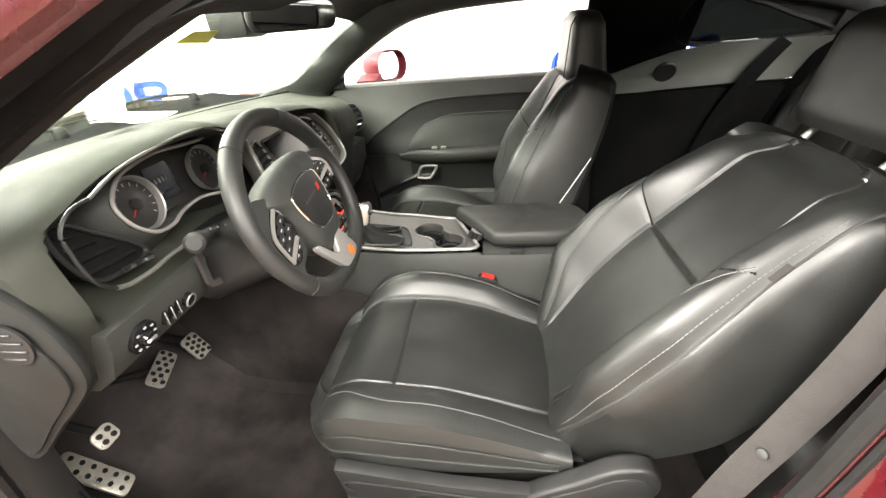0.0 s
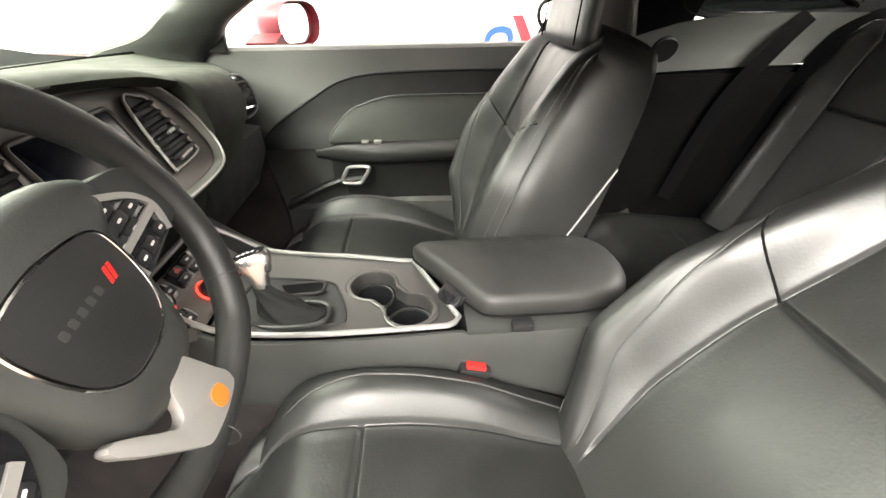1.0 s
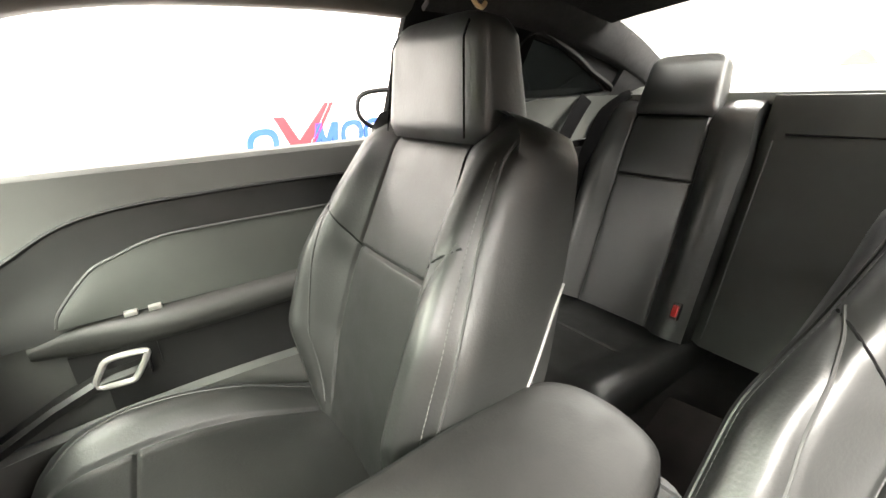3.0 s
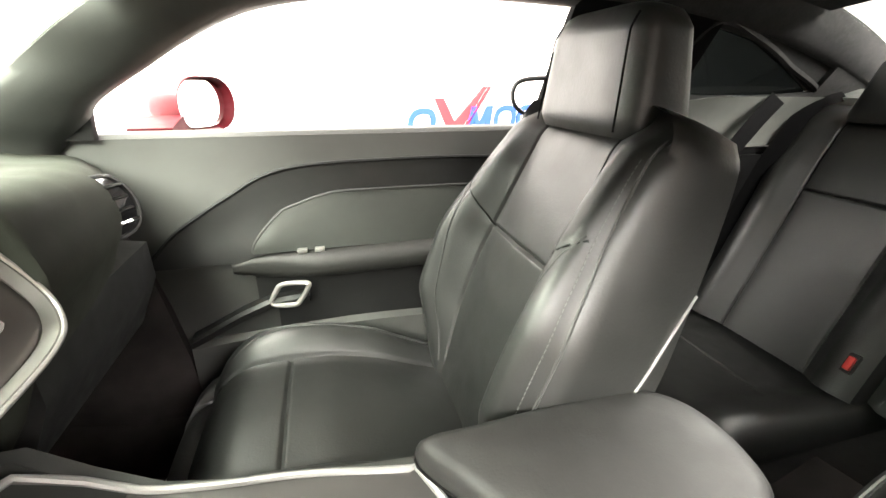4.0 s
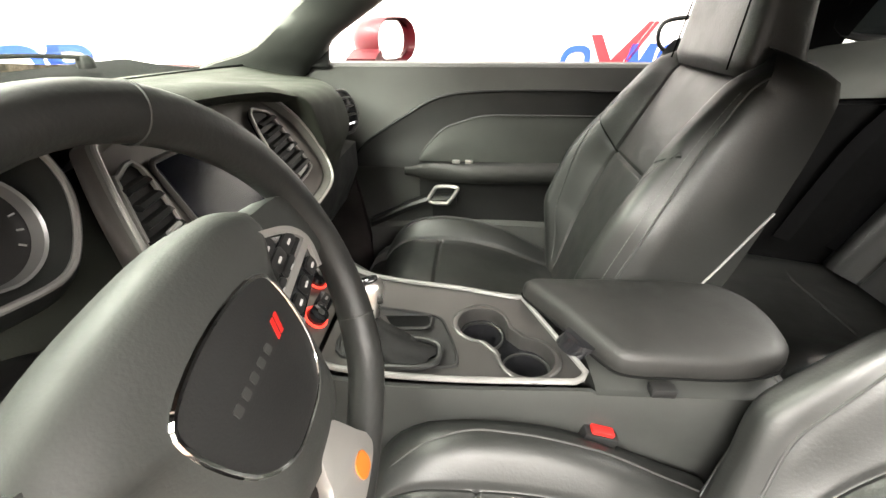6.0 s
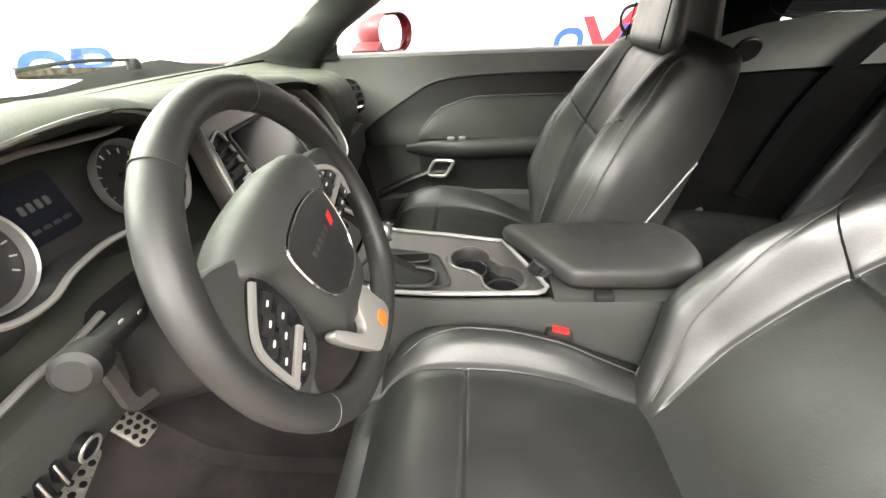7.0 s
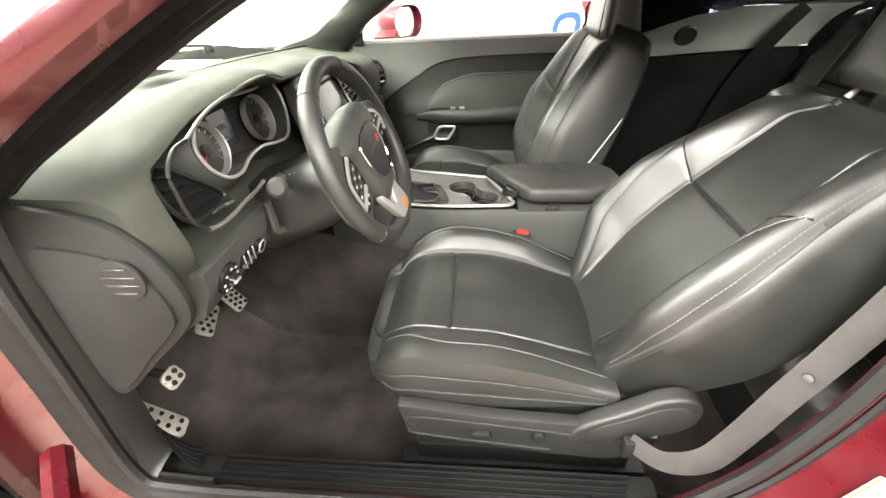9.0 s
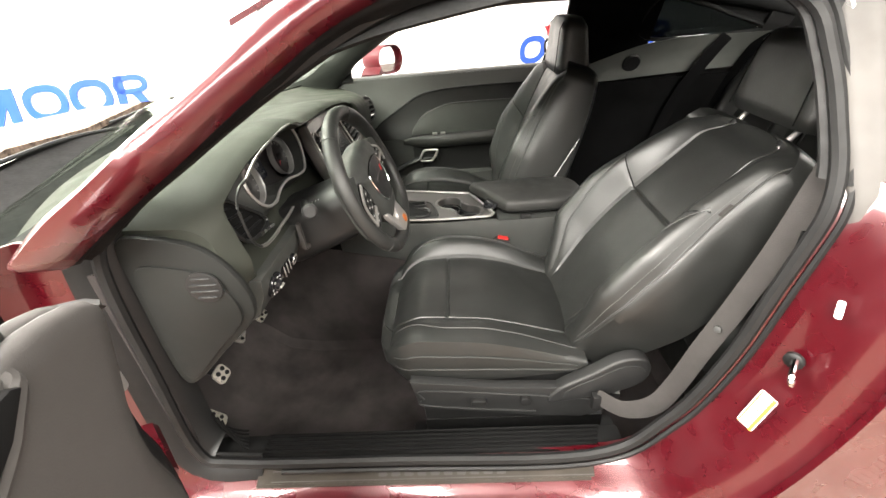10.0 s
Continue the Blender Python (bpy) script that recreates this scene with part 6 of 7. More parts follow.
part("stalk_end", lathe([(0.013, 0), (0.017, 0.004), (0.017, 0.030), (0.012, 0.034)], Vector((-0.438, -0.536, 1.021)), SDIR, 18), PLASTIC, stalk, "ribbed turning end of the stalk")
for k in range(3):
    part("stalk_mark", prism(rounded(0.010, 0.003, 0.001, 1), Vector((-0.440, -0.500 + 0.020 * k, 1.024 - 0.006 * k)), SDIR, Vector((0.25, 0, 0.97)), 0.001), MARKG, stalk)
part("tilt_lever", tube([wpc(-0.06, -0.060, -0.13), wpc(-0.10, -0.047, -0.118)], [0.006, 0.010], 8), PLASTIC, COL)
part("column_bracket", strip(spline([(-0.49, -0.495, 0.970), (-0.49, -0.493, 0.935), (-0.49, -0.490, 0.905), (-0.49, -0.470, 0.896), (-0.49, -0.425, 0.881)], 4), 0.013, 0.008, (1, 0, 0)), PLASTIC_GREY, COL, "grey edge of the lower column cover")
part("lever_knob", lathe([(0.002, -0.010), (0.007, -0.007), (0.010, 0.0), (0.007, 0.007), (0.002, 0.010)], (-0.487, -0.388, 0.875), (0.9, -0.3, 0), 16), PLASTIC_GREY, COL, "round knob of the column lever")
part("key_button", lathe([(0.014, 0), (0.014, 0.008), (0.010, 0.010)], wpc(0.07, -0.06, -0.075), SN_, 18), GLOSS, COL)

# pedals
def pedal(name, c, w, h, tilt, yaw, nx, nz, label):
    pd = thing(name, (c[0] - 0.05, c[1], c[2]), label, "pedal", "drilled metal pedals")
    M = Matrix.Translation(c) @ Matrix.Rotation(radians(yaw), 4, "Z") @ Matrix.Rotation(radians(-tilt), 4, "Y")
    b = prism(rounded(w, h, 0.012, 4), (0, 0, 0), (0, 1, 0), (0, 0, 1), 0.008, 0.002)
    b.transform(M)
    part("plate", b, STEEL, pd, "brushed steel plate")
    for i in range(nx):
        for j in range(nz):
            y = (i - (nx - 1) / 2) * w / (nx + 0.3)
            z = (j - (nz - 1) / 2 + (0.25 if i % 2 else -0.25) * (nx > 2)) * h / (nz + 0.5)
            b = lathe([(0.0058, 0.0), (0.0058, 0.0035), (0.004, 0.004)], (0.008, y, z), (1, 0, 0), 10)
            b.transform(M)
            part("stud", b, RUBBER, pd)
    b = tube([Vector((-0.002, 0, h * 0.3)), Vector((-0.10, 0, h * 0.3 + 0.10)), Vector((-0.16, 0, h * 0.3 + 0.22))], 0.009, 8)
    b.transform(M)
    part("arm", b, RUBBER, pd)
    return pd


pedal("throttle_pedal", (-0.836, -0.250, 0.522), 0.056, 0.078, 35, 0, 3, 4, "drilled metal throttle pedal with rubber studs")
pedal("brake_pedal", (-0.822, -0.388, 0.566), 0.128, 0.046, 50, 22, 6, 2, "wide drilled metal brake pedal with rubber studs")
pedal("parking_brake_pedal", (-0.735, -0.632, 0.628), 0.046, 0.040, 30, 0, 2, 2, "small metal parking brake pedal")
pedal("foot_rest", (-0.88, -0.605, 0.445), 0.055, 0.165, 40, 15, 2, 6, "metal foot rest with rubber studs on carpet")

# ---------------------------------------------------------------- centre console
CON = thing("centre_console", (-0.1, 0, 0.30), "black centre console with graphite plate and silver outline", "centre console")


def top_z(x):
    return lerp([(-0.47, 0.86), (-0.36, 0.782), (-0.22, 0.764), (-0.1, 0.760), (0.05, 0.758)], x)


rows = []
for x, w in ((-0.52, 0.150), (-0.47, 0.150), (-0.42, 0.150), (-0.36, 0.146), (-0.30, 0.142), (-0.22, 0.136), (-0.15, 0.131), (-0.08, 0.126), (-0.02, 0.122), (0.004, 0.121), (0.012, 0.121), (0.15, 0.118), (0.28, 0.112), (0.315, 0.10), (0.325, 0.08)):
    zt = top_z(x) if x < 0.01 else 0.752
    if x > 0.3:
        zt = 0.72
    zf = lerp([(-0.52, 0.68), (-0.30, 0.62), (-0.10, 0.44), (0.0, 0.36)], x)
    dip = 0.11 if x < 0.006 else 0.004
    rows.append([Vector((x, y, z)) for y, z in ((-w * 0.95, zf), (-w, max(0.5, zf + 0.02)), (-w * 1.0, zt - 0.06), (-w * 0.985, zt - 0.022), (-w * 0.94, zt - 0.006), (-w * 0.885, zt - 0.006), (-w * 0.85, zt - dip), (0, zt - dip), (w * 0.78, zt - dip), (w * 0.80, zt - 0.006), (w * 0.94, zt - 0.006), (w * 0.985, zt - 0.022), (w, zt - 0.06), (w, max(0.5, zf + 0.02)), (w * 0.95, zf))])
part("console_body", loft(rows), PADSKIN, CON, "black soft-touch console body", smooth=40)
# graphite top plate, its far rear corner cut back to the armrest
def edge_y(x, side):
    return lerp([(-0.47, 0.095), (-0.40, 0.118), (-0.25, 0.118), (-0.075, 0.092)], x) if side > 0 else -lerp([(-0.47, 0.128), (-0.25, 0.118), (0.0, 0.104)], x)


CUPS = ((-0.150, 0.013, 0.041), (-0.083, -0.062, 0.042))
CUPM = Vector((-0.1165, -0.0245))
CUPD = Vector((0.067, -0.075)).normalized()
CUPN = Vector((-CUPD.y, CUPD.x))


def cup_half(a):
    """Half breadth of the figure-eight cup well at a along its axis."""
    c = abs(a) - 0.0503
    round_end = math.sqrt(max(0.0415 ** 2 - c * c, 0.0))
    return max(round_end, 0.026 + 0.25 * a * a if abs(a) < 0.05 else 0.0)


def cup_loop(grow, z):
    aa = [-math.cos(math.pi * k / 40) * 0.0918 for k in range(41)]
    up = [(a * (1 + grow / 0.0918), cup_half(a) + grow) for a in aa]
    return [Vector((CUPM.x + CUPD.x * a + CUPN.x * h, CUPM.y + CUPD.y * a + CUPN.y * h, top_z(CUPM.x) + z)) for a, h in up + [(a, -h) for a, h in up[-1::-1]]]


def holed_plate():
    """The plate as a fine grid, left open over the cup wells."""
    bm = bmesh.new()
    nx, ny = 110, 60
    grid = []
    for k in range(nx + 1):
        x = -0.385 + 0.380 * k / nx
        hi = edge_y(x, 1) if x < -0.075 else 0.092 - (x + 0.075) / 0.075 * 0.18
        lo = edge_y(x, -1)
        grid.append([(x, lo + (hi - lo) * j / ny) for j in range(ny + 1)])
    made = {}

    def vert(k, j):
        if (k, j) not in made:
            x, y = grid[k][j]
            made[k, j] = bm.verts.new((x, y, top_z(x) + 0.001))
        return made[k, j]
    for k in range(nx):
        for j in range(ny):
            x, y = grid[k][j]
            q = Vector((x, y)) - CUPM
            if abs(q.dot(CUPD)) < 0.0918 and abs(q.dot(CUPN)) < cup_half(q.dot(CUPD)) + 0.002:
                continue
            bm.faces.new((vert(k, j), vert(k + 1, j), vert(k + 1, j + 1), vert(k, j + 1)))
    return bm


plate = part("console_plate", holed_plate(), CONSOLE, CON, "graphite metallic console plate")
outline = [Vector((x, edge_y(x, -1), top_z(x) + 0.003)) for x in [-0.47 + 0.45 * k / 20 for k in range(21)]]
outline += [Vector((-0.008, -0.098, top_z(-0.01) + 0.003)), Vector((0.0, -0.085, top_z(0) + 0.003))]
outline += [Vector((-0.0 - 0.075 * k / 6, -0.085 + 0.18 * k / 6, top_z(-0.03) + 0.003)) for k in range(1, 7)]
outline += [Vector((x, edge_y(x, 1), top_z(x) + 0.003)) for x in [-0.085 - 0.375 * k / 18 for k in range(19)]]
outline += [Vector((-0.468, 0.075, top_z(-0.468) + 0.003)), Vector((-0.472, 0.03, top_z(-0.47) + 0.003)), Vector((-0.472, -0.10, top_z(-0.47) + 0.003))]
part("silver_outline", tube(outline, 0.0048, 8), DULL, CON, "satin silver outline")
# cup holders: a figure-eight well
cup = part("cup_holder", loft([cup_loop(g, z) for g, z in ((0.0, 0.003), (-0.002, -0.012), (-0.003, -0.03), (-0.006, -0.072), (-0.012, -0.076))], True, False), GLOSS, CON, "deep gloss black double cup holder", smooth=60)
part("cup_floor", prism([(p.x, p.y) for p in cup_loop(-0.010, 0)], (0, 0, top_z(CUPM.x) - 0.078), (1, 0, 0), (0, 1, 0), 0.003), GLOSS, cup)
part("cup_lip", loft([cup_loop(g, z) for g, z in ((0.008, 0.0012), (0.0075, 0.0040), (0.004, 0.0055), (0.0, 0.0045), (-0.002, -0.004), (-0.0028, -0.020))], True, False), CONSOLE, cup, "satin graphite lip", smooth=60)
for cx, cy, r in CUPS:
    part("cup_ring", lathe([(r - 0.004, -0.022), (r - 0.0065, -0.023), (r - 0.0065, -0.027), (r - 0.004, -0.029)], (cx, cy, top_z(cx)), (0, 0, 1), 36, False), PLASTIC, cup)
# shifter recess, boot, lever, knob
rec = [(-0.095, -0.062), (-0.03, -0.070), (0.070, -0.064), (0.088, -0.045), (0.070, 0.020), (0.045, 0.056), (-0.045, 0.060), (-0.085, 0.040)]
rs = spline([(a, b, 0) for a, b in rec], 4, True)


def gz(x):
    return top_z(x) + 0.001


gate = part("shifter_surround", loft([[Vector((-0.275 + p.x * k, -0.030 + p.y * k, gz(-0.275 + p.x * k) + d)) for p in rs] for k, d in ((1.0, 0.0), (0.985, 0.004), (0.95, 0.004), (0.93, 0.001), (0.3, 0.001))]), PLASTIC, CON, "black shifter surround")
# Flat plate in near-black for the shade inside the slot.
part("coin_slot", prism(rounded(0.085, 0.030, 0.010), (-0.280, -0.003, gz(-0.28) + 0.0035), (1, 0.08, 0), (-0.08, 1, 0), 0.002, 0.0005), SEAM, gate, "slot, its shade painted as a flat dark plate")
part("slot_rim", tube([Vector((-0.280 + a, -0.003 + b + 0.08 * a, gz(-0.28) + 0.005)) for a, b in rounded(0.090, 0.034, 0.012)], 0.0025, 6, True), PLASTIC, gate)
SHIFT = thing("gear_shifter", (-0.28, -0.07, 0.77), "gear shifter with silver knob and leather boot", "gear shifter")
bo = []
for k in range(11):
    q = k / 10
    rr = 0.024 * (1 - q) ** 1.25 + 0.0105
    bo.append([Vector((-0.275 - 0.045 * q + rr * 1.5 * math.cos(a) * (1 + 0.16 * math.sin(5 * a + 9 * q)), -0.073 + 0.022 * q + rr * 0.95 * math.sin(a) * (1 + 0.14 * math.sin(4 * a + 8 * q)), 0.770 + 0.045 * q)) for a in [2 * math.pi * i / 32 for i in range(32)]])
part("boot", loft(bo), BOOT, SHIFT, "folded black leather boot", smooth=80)
part("boot_ring", tube([Vector((-0.275 + 0.060 * math.copysign(abs(math.cos(a)) ** 0.7, math.cos(a)), -0.073 + 0.032 * math.copysign(abs(math.sin(a)) ** 0.7, math.sin(a)), 0.774)) for a in [2 * math.pi * i / 36 for i in range(36)]], 0.0048, 8, True), PLASTIC, SHIFT)
LV = (Vector((-0.338, -0.034, 0.878)) - Vector((-0.318, -0.050, 0.808))).normalized()
LB = Vector((-0.320, -0.048, 0.806))
LA = Vector((0.9, 0.25, 0)).normalized()
LA = (LA - LV * LA.dot(LV)).normalized()
LC = LV.cross(LA)


def lev(a, c, h):
    return LB + LA * a + LC * c + LV * h


part("lever", tube([lev(0, 0, -0.02), lev(0, 0, 0.014)], 0.010, 12), SILVER, SHIFT, "silver lever collar")
kn = []
for h, w, d, o in ((0.006, 0.010, 0.012, 0.0), (0.014, 0.015, 0.016, 0.001), (0.026, 0.017, 0.018, 0.002), (0.040, 0.020, 0.026, 0.004), (0.054, 0.022, 0.034, 0.004), (0.066, 0.022, 0.037, 0.002), (0.072, 0.018, 0.032, 0.002)):
    w, d, h = w * 0.84, d * 0.84, h * 0.92
    kn.append([lev(o + d * math.copysign(abs(math.cos(a)) ** 0.7, math.cos(a)), w * math.copysign(abs(math.sin(a)) ** 0.7, math.sin(a)), h) for a in [2 * math.pi * i / 28 for i in range(28)]])
knob = part("knob", loft(kn), SILVER, SHIFT, "satin silver shift knob", smooth=50)
part("knob_cap", prism(rounded(0.050, 0.030, 0.010), lev(0.002, 0, 0.0664), LA, LC, 0.004, 0.0015), GLOSS, knob, "gloss black cap with marks")
for k in range(4):
    part("mark", prism(rounded(0.0045, 0.007, 0.001, 1), lev(-0.012 + 0.0075 * k, -0.005, 0.0705), LA, LC, 0.0006), WHITE, knob)
part("knob_leather", prism(rounded(0.020, 0.032, 0.006), lev(0.025, 0, 0.040), LV, LC, 0.010, 0.003), LEATHER, knob)

# climate panel between stack and shifter
def clim(a, b, d=0.0):
    n = Vector((0.66, 0.0, 0.75)).normalized()
    u = Vector((0.0, 1.0, 0.0))
    v = n.cross(u)
    return Vector((-0.428, -0.040, 0.822)) + u * a + v * b + n * d


CU, CV, CN = clim(1, 0) - clim(0, 0), clim(0, 1) - clim(0, 0), clim(0, 0, 1) - clim(0, 0)
cl = part("climate_panel", prism(rounded(0.235, 0.092, 0.014), clim(0, 0, -0.02), CU, CV, 0.023, 0.004), STACKM, DASH, "graphite climate control panel")
for a, b, w, h in ((0.012, 0.027, 0.082, 0.036), (0.030, -0.020, 0.052, 0.026), (-0.078, -0.016, 0.034, 0.026), (-0.052, 0.026, 0.026, 0.030)):
    part("key_field", prism(rounded(w, h, 0.006, 3), clim(a, b, 0.002), CU, CV, 0.0022, 0.0006), GLOSS, cl, "gloss black key field")
for a, b in ((0.068, 0.009), (-0.081, 0.020), (-0.008, -0.020)):
    kb = part("dial_knob", lathe([(0.020, 0), (0.020, 0.004), (0.016, 0.005), (0.015, 0.018), (0.012, 0.020), (0.002, 0.020)], clim(a, b, 0.001), CN, 24), GLOSS, cl, "round climate dial with red ring")
    part("ring_light", lathe([(0.0165, 0.005), (0.0195, 0.0065), (0.0205, 0.004), (0.019, 0.0)], clim(a, b, 0.0015), CN, 24, False), REDGLOW, kb, "red lit ring")
    part("dial_mark", prism(rounded(0.010, 0.010, 0.003), clim(a, b, 0.021), CU, CV, 0.001), PIPING, kb)
for a, b in ((0.031, 0.0345), (-0.004, 0.0350), (0.029, 0.0170), (-0.007, 0.0185), (0.041, -0.0205), (0.016, -0.0190), (-0.083, -0.0070), (-0.079, -0.0210), (-0.048, 0.0240)):
    bt = part("button", prism(rounded(0.024, 0.0135, 0.003), clim(a, b, 0.0030), CU, CV, 0.004, 0.001), PLASTIC, cl)
    part("button_mark", prism(rounded(0.008, 0.004, 0.001, 1), clim(a, b, 0.0072), CU, CV, 0.0008), KEYMARK, bt)
part("hazard_mark", prism([(-0.006, -0.004), (0.006, -0.004), (0, 0.007)], clim(-0.004, 0.0350, 0.0082), CU, CV, 0.001), REDBTN, cl)

# armrest lid
ARM = [(-0.074, 0.098), (0.0, 0.108), (0.14, 0.114), (0.25, 0.110), (0.298, 0.07), (0.308, 0.0), (0.285, -0.065), (0.22, -0.092), (0.12, -0.096), (0.055, -0.094), (0.026, -0.072), (-0.03, 0.02)]
asp = spline([(a, b, 0) for a, b in ARM], 5, True)
ac = Vector((0.12, 0.0, 0))
lid = part("armrest_lid", loft([[Vector((ac.x + (p.x - ac.x) * k, p.y * k, z)) for p in asp] for k, z in ((0.97, 0.762), (1.0, 0.766), (1.012, 0.778), (1.0, 0.792), (0.955, 0.801), (0.86, 0.806), (0.6, 0.810), (0.25, 0.812))]), LIDM, CON, "black padded leather armrest lid", smooth=60)
part("lid_seam", tube([Vector((ac.x + (p.x - ac.x) * 1.010, p.y * 1.010, 0.7685)) for p in asp], 0.0020, 6, True), SEAM, lid)
part("lid_latch", box((0.085, -0.116, 0.748), (0.120, -0.098, 0.763), 0.003), PLASTIC, lid)
part("finger_notch", loft([[Vector((-0.012 + 0.012 * q + 0.014 * math.cos(a) - 0.016 * math.sin(a), -0.036 + 0.010 * math.cos(a) + 0.024 * math.sin(a), 0.764 + 0.020 * q)) for a in [2 * math.pi * i / 16 for i in range(16)]] for q in (0, 0.6, 1)]), GLOSS, lid)

# ---------------------------------------------------------------- belts and buckles
def buckle(name, c, lean, label):
    bk = thing(name, (c[0], c[1], c[2] - 0.16), label, "seat belt buckle", "seat belt buckles")
    M = Matrix.Translation(c) @ Matrix.Rotation(radians(lean), 4, "Y")
    b = box((-0.026, -0.012, -0.085), (0.026, 0.012, 0.0), 0.006)
    b.transform(M)
    part("housing", b, PLASTIC, bk, "black buckle housing")
    b = box((-0.017, -0.008, -0.004), (0.017, 0.007, 0.006), 0.003)
    b.transform(M)
    part("release_button", b, REDBTN, bk, "red release button")
    b = box((-0.018, -0.007, -0.17), (0.018, 0.007, -0.08), 0.004)
    b.transform(M)
    part("stem", b, RUBBER, bk)
    return bk


buckle("belt_buckle", (0.025, -0.128, 0.688), 14, "black seat belt buckle with red button beside the console")
buckle("belt_buckle", (-0.10, 0.135, 0.66), 14, "black seat belt buckle with red button beside the console")
b1 = buckle("belt_buckle", (0.985, 0.253, 0.598), -68, "rear seat belt buckle with red button on the bench")
b1["group"] = "seat belt buckles"

BELT = thing("seat_belt", (0.30, -0.66, 0.50), "slack grey seat belt hanging beside the driver's seat", "seat belt")
strap = spline([(0.195, -0.67, 0.545), (0.25, -0.70, 0.532), (0.315, -0.705, 0.548), (0.355, -0.70, 0.61), (0.39, -0.70, 0.72), (0.425, -0.70, 0.82), (0.465, -0.70, 0.95), (0.50, -0.69, 1.06), (0.55, -0.66, 1.17), (0.58, -0.63, 1.25)], 6)
part("webbing", strip(strap, 0.042, 0.0022, (-0.75, -0.6, 0.28)), WEB, BELT, "grey woven webbing", smooth=60)
part("belt_stop", lathe([(0.008, 0), (0.007, 0.004), (0.002, 0.005)], (0.405, -0.704, 0.775), (-0.75, -0.6, 0.28), 14), PIPING, BELT, "round belt stop button")
part("anchor", box((0.185, -0.682, 0.505), (0.205, -0.660, 0.55), 0.004), RUBBER, BELT)
BELT2 = thing("seat_belt", (0.80, 0.69, 0.55), "black seat belt hanging beside the passenger seat", "seat belt")
part("webbing", strip(spline([(1.055, 0.655, 1.165), (1.0, 0.67, 1.08), (0.90, 0.69, 0.9), (0.80, 0.69, 0.6)], 6), 0.047, 0.0022, (-0.3, -1, 0)), BELT_DARK, BELT2, smooth=60)
gd = thing("belt_guide", (0.46, 0.70, 1.12), "grey belt guide loop beside the passenger seat shoulder", "belt guide")
part("loop", tube(spline([(0.46, 0.70, 1.115), (0.36, 0.715, 1.12), (0.315, 0.72, 1.14), (0.30, 0.72, 1.17), (0.31, 0.715, 1.20), (0.36, 0.70, 1.21), (0.46, 0.66, 1.21)], 5), 0.0055, 8), PLASTIC, gd)

# ---------------------------------------------------------------- rear bench
def rear_seat(y0, label):
    rs_ = thing("bench_seat", (0.95, y0, 0.30), label, "back seat", "back seats")
    B, a = Vector((1.0, y0, 0.50)), radians(20)

    def xf(s, y, f):
        return Vector((B.x + s * math.sin(a) - f * math.cos(a), B.y + y, B.z + s * math.cos(a) + f * math.sin(a)))
    def fr(s, v):
        av = abs(v)
        f = 0.045 * (ss(0.48, 0.75, av) - 0.5 * ss(0.8, 1.0, av) ** 2) * (1 - 0.6 * ss(0.45, 0.6, s))
        f -= 0.006 * math.exp(-((av - 0.5) / 0.014) ** 2)
        if av < 0.5:
            f -= 0.006 * math.exp(-((s - 0.45) / 0.004) ** 2)
        f -= 0.05 * ss(0.62, 0.70, s) ** 2
        return f + 0.002 * noise.noise(Vector((s * 8, v * 3, y0)))
    S, V = dense(0, 0.70, 20, (0.45,), 0.006), dense(-1, 1, 28, (-0.5, 0.5), 0.016)
    rings = []
    for s in S:
        hw = 0.245 - 0.02 * ss(0.5, 0.70, s)
        rings.append([xf(s, hw * v, fr(s, v)) for v in V] + [xf(s, hw * q, -0.10) for q in (1, 0.5, 0, -0.5, -1)])
    part("backrest", loft(rings), LEATHER, rs_, "black leather rear backrest", smooth=50)
    hr = part("headrest", headrest(lambda q, y, f: xf(0.645 + q, y, f + 0.018), 0.128, 0.11, 0.175), LEATHER, rs_, "fixed black leather headrest", smooth=50)
    rings = []
    for x in dense(0.53, 1.16, 22, (0.82,), 0.006):
        row = []
        for v in V:
            z = 0.485 + 0.045 * ss(0, 1, (1.1 - x) / 0.5) - 0.05 * (1 - ss(0.53, 0.60, x)) + 0.02 * ss(0.45, 0.8, abs(v)) - 0.004 * math.exp(-((abs(v) - 0.55) / 0.014) ** 2)
            if abs(v) < 0.55:
                z -= 0.004 * math.exp(-((x - 0.82) / 0.004) ** 2)
            z -= 0.05 * ss(0.86, 1.0, abs(v)) ** 2
            row.append(Vector((x, y0 + 0.28 * v, z - 0.01)))
        rings.append(row + [Vector((x, y0 + 0.285 * q, 0.32)) for q in (1, 0, -1)])
    part("seat_cushion", loft(rings), LEATHER, rs_, "black leather rear cushion", smooth=50)
    return rs_


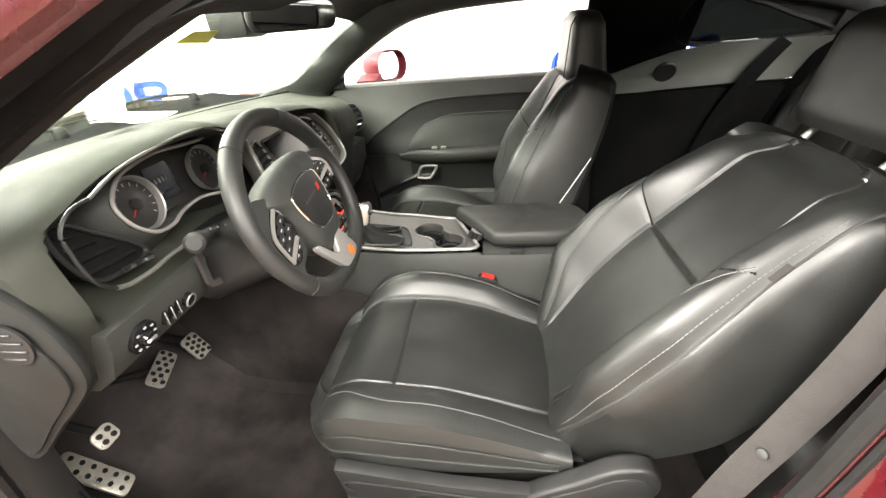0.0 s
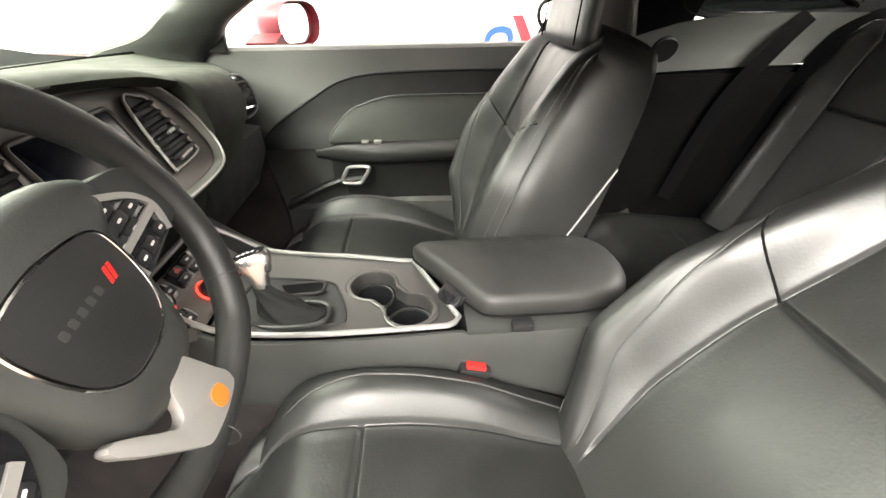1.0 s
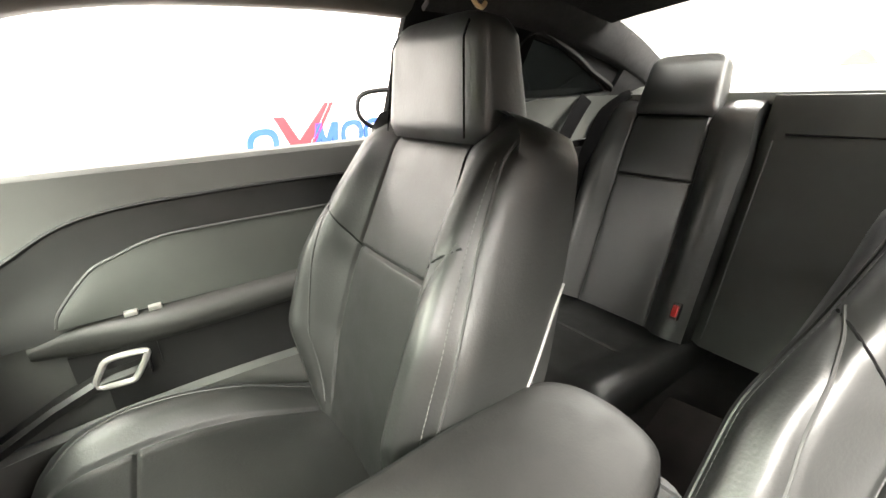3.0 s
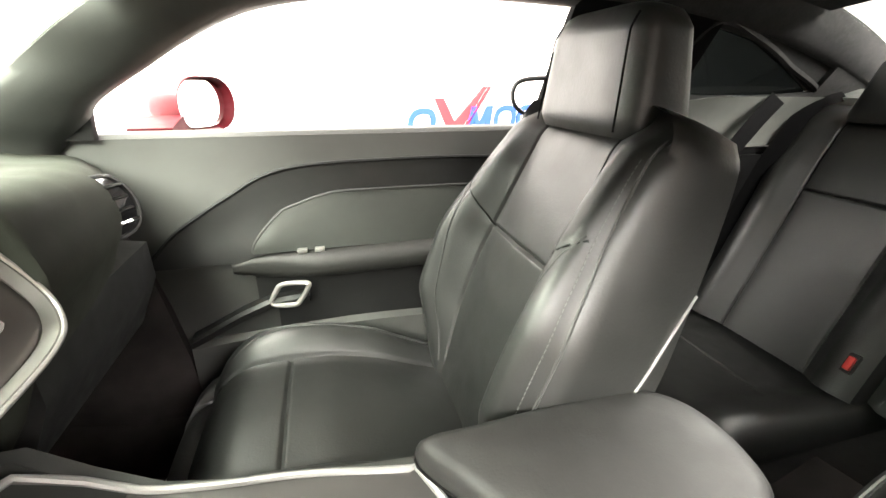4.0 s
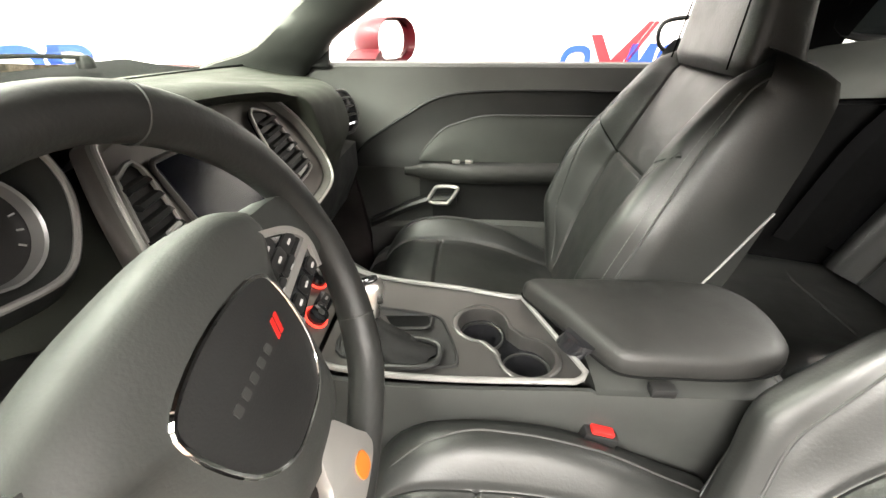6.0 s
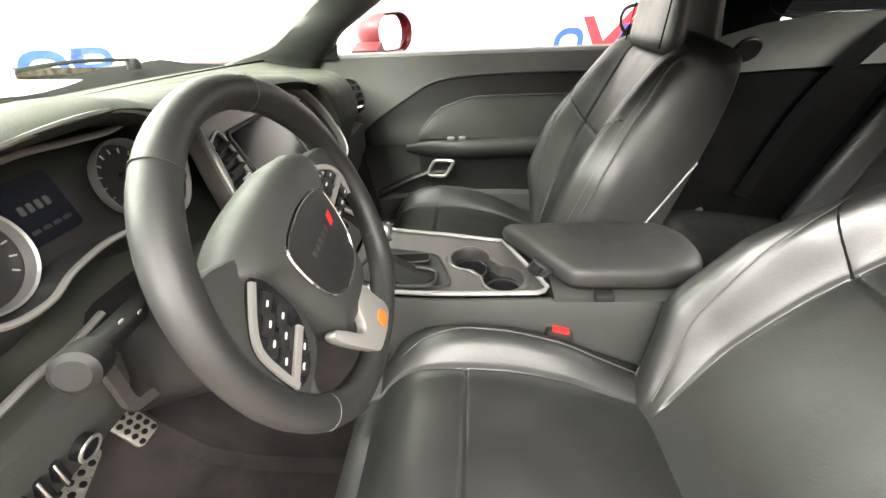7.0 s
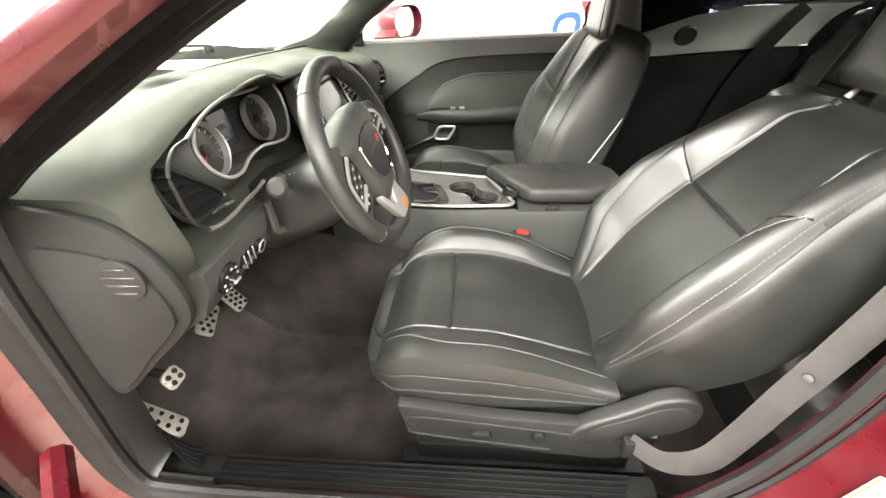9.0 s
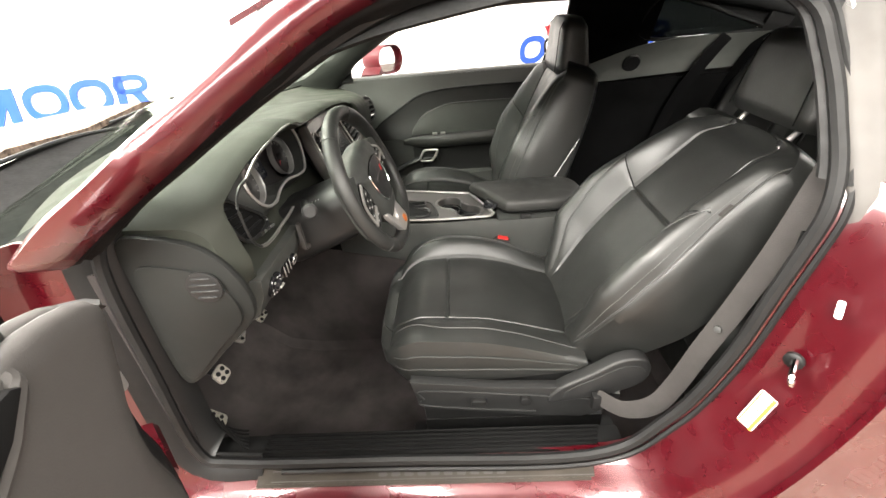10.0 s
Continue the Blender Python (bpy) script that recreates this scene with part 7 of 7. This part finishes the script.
rear_seat(0.465, "black leather rear seat behind the passenger seat")
rear_seat(-0.465, "black leather rear seat behind the driver's seat")
MID = thing("bench_seat", (1.1, 0, 0.30), "narrow black leather middle section of the rear bench", "back seat", "back seats")
# Lighter skin than the seats beside it, standing in for light there.
part("backrest", loft([[Vector((1.02 + 0.342 * s + d, y, 0.50 + 0.94 * s)) for y, d in ((-0.226, 0.025), (-0.19, 0), (0, -0.008), (0.19, 0), (0.226, 0.025), (0.226, 0.10), (-0.226, 0.10))] for s in (0, 0.2, 0.40, 0.55, 0.60, 0.62, 0.64, 0.70)]), SOFT, MID, "grained dark middle backrest, lightened for the light on it")
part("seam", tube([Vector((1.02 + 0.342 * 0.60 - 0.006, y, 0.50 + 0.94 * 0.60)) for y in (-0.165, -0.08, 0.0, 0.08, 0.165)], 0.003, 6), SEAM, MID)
for sg in (-1, 1):
    part("piping", tube([Vector((1.02 + 0.342 * q + 0.001, sg * 0.19, 0.50 + 0.94 * q)) for q in (0.02, 0.2, 0.4, 0.58)], 0.003, 6), PIPING, MID)
part("armrest_fold", box((1.045, -0.10, 0.52), (1.12, 0.10, 0.56), 0.008), PLASTIC, MID)
part("centre_tray", box((0.56, -0.18, 0.30), (1.12, 0.18, 0.46), 0.02), PLASTIC, MID)

BELT3 = thing("seat_belt", (1.05, 0.70, 0.50), "black seat belt lying against the back seat", "seat belt")
part("webbing", strip(spline([(1.30, 0.66, 1.175), (1.20, 0.68, 1.12), (1.08, 0.705, 0.85), (0.98, 0.71, 0.56)], 6), 0.046, 0.0022, (-1, -0.35, 0.3)), BELT_DARK, BELT3, smooth=60)
# interior mirror
IM = thing("rear_view_mirror", (-0.50, 0.0, 1.34), "black rear-view mirror hanging from the windscreen", "rear-view mirror")
imr = []
for x, k in ((-0.035, 0.5), (-0.028, 0.8), (-0.010, 0.97), (0.006, 1.0), (0.010, 0.97)):
    imr.append([Vector((x, a * k, b * k)) for a, b in rounded(0.255, 0.072, 0.03, 6)])
IMM = Matrix.Translation((-0.44, 0.03, 1.352)) @ Matrix.Rotation(radians(-32), 4, "Z") @ Matrix.Rotation(radians(6), 4, "Y")
b = loft(imr)
b.transform(IMM)
part("housing", b, PLASTIC, IM, "black mirror housing", smooth=60)
b = prism(rounded(0.238, 0.058, 0.024, 6), (0.0102, 0, 0), (0, 1, 0), (0, 0, 1), 0.002)
b.transform(IMM)
part("mirror_glass", b, MIRROR, IM)
part("stem", tube([(-0.50, 0.01, 1.35), (-0.56, 0.01, 1.37)], 0.012, 10), PLASTIC, IM)
part("sensor_box", box((-0.63, -0.045, 1.31), (-0.53, 0.065, 1.38), 0.015), PLASTIC, IM)
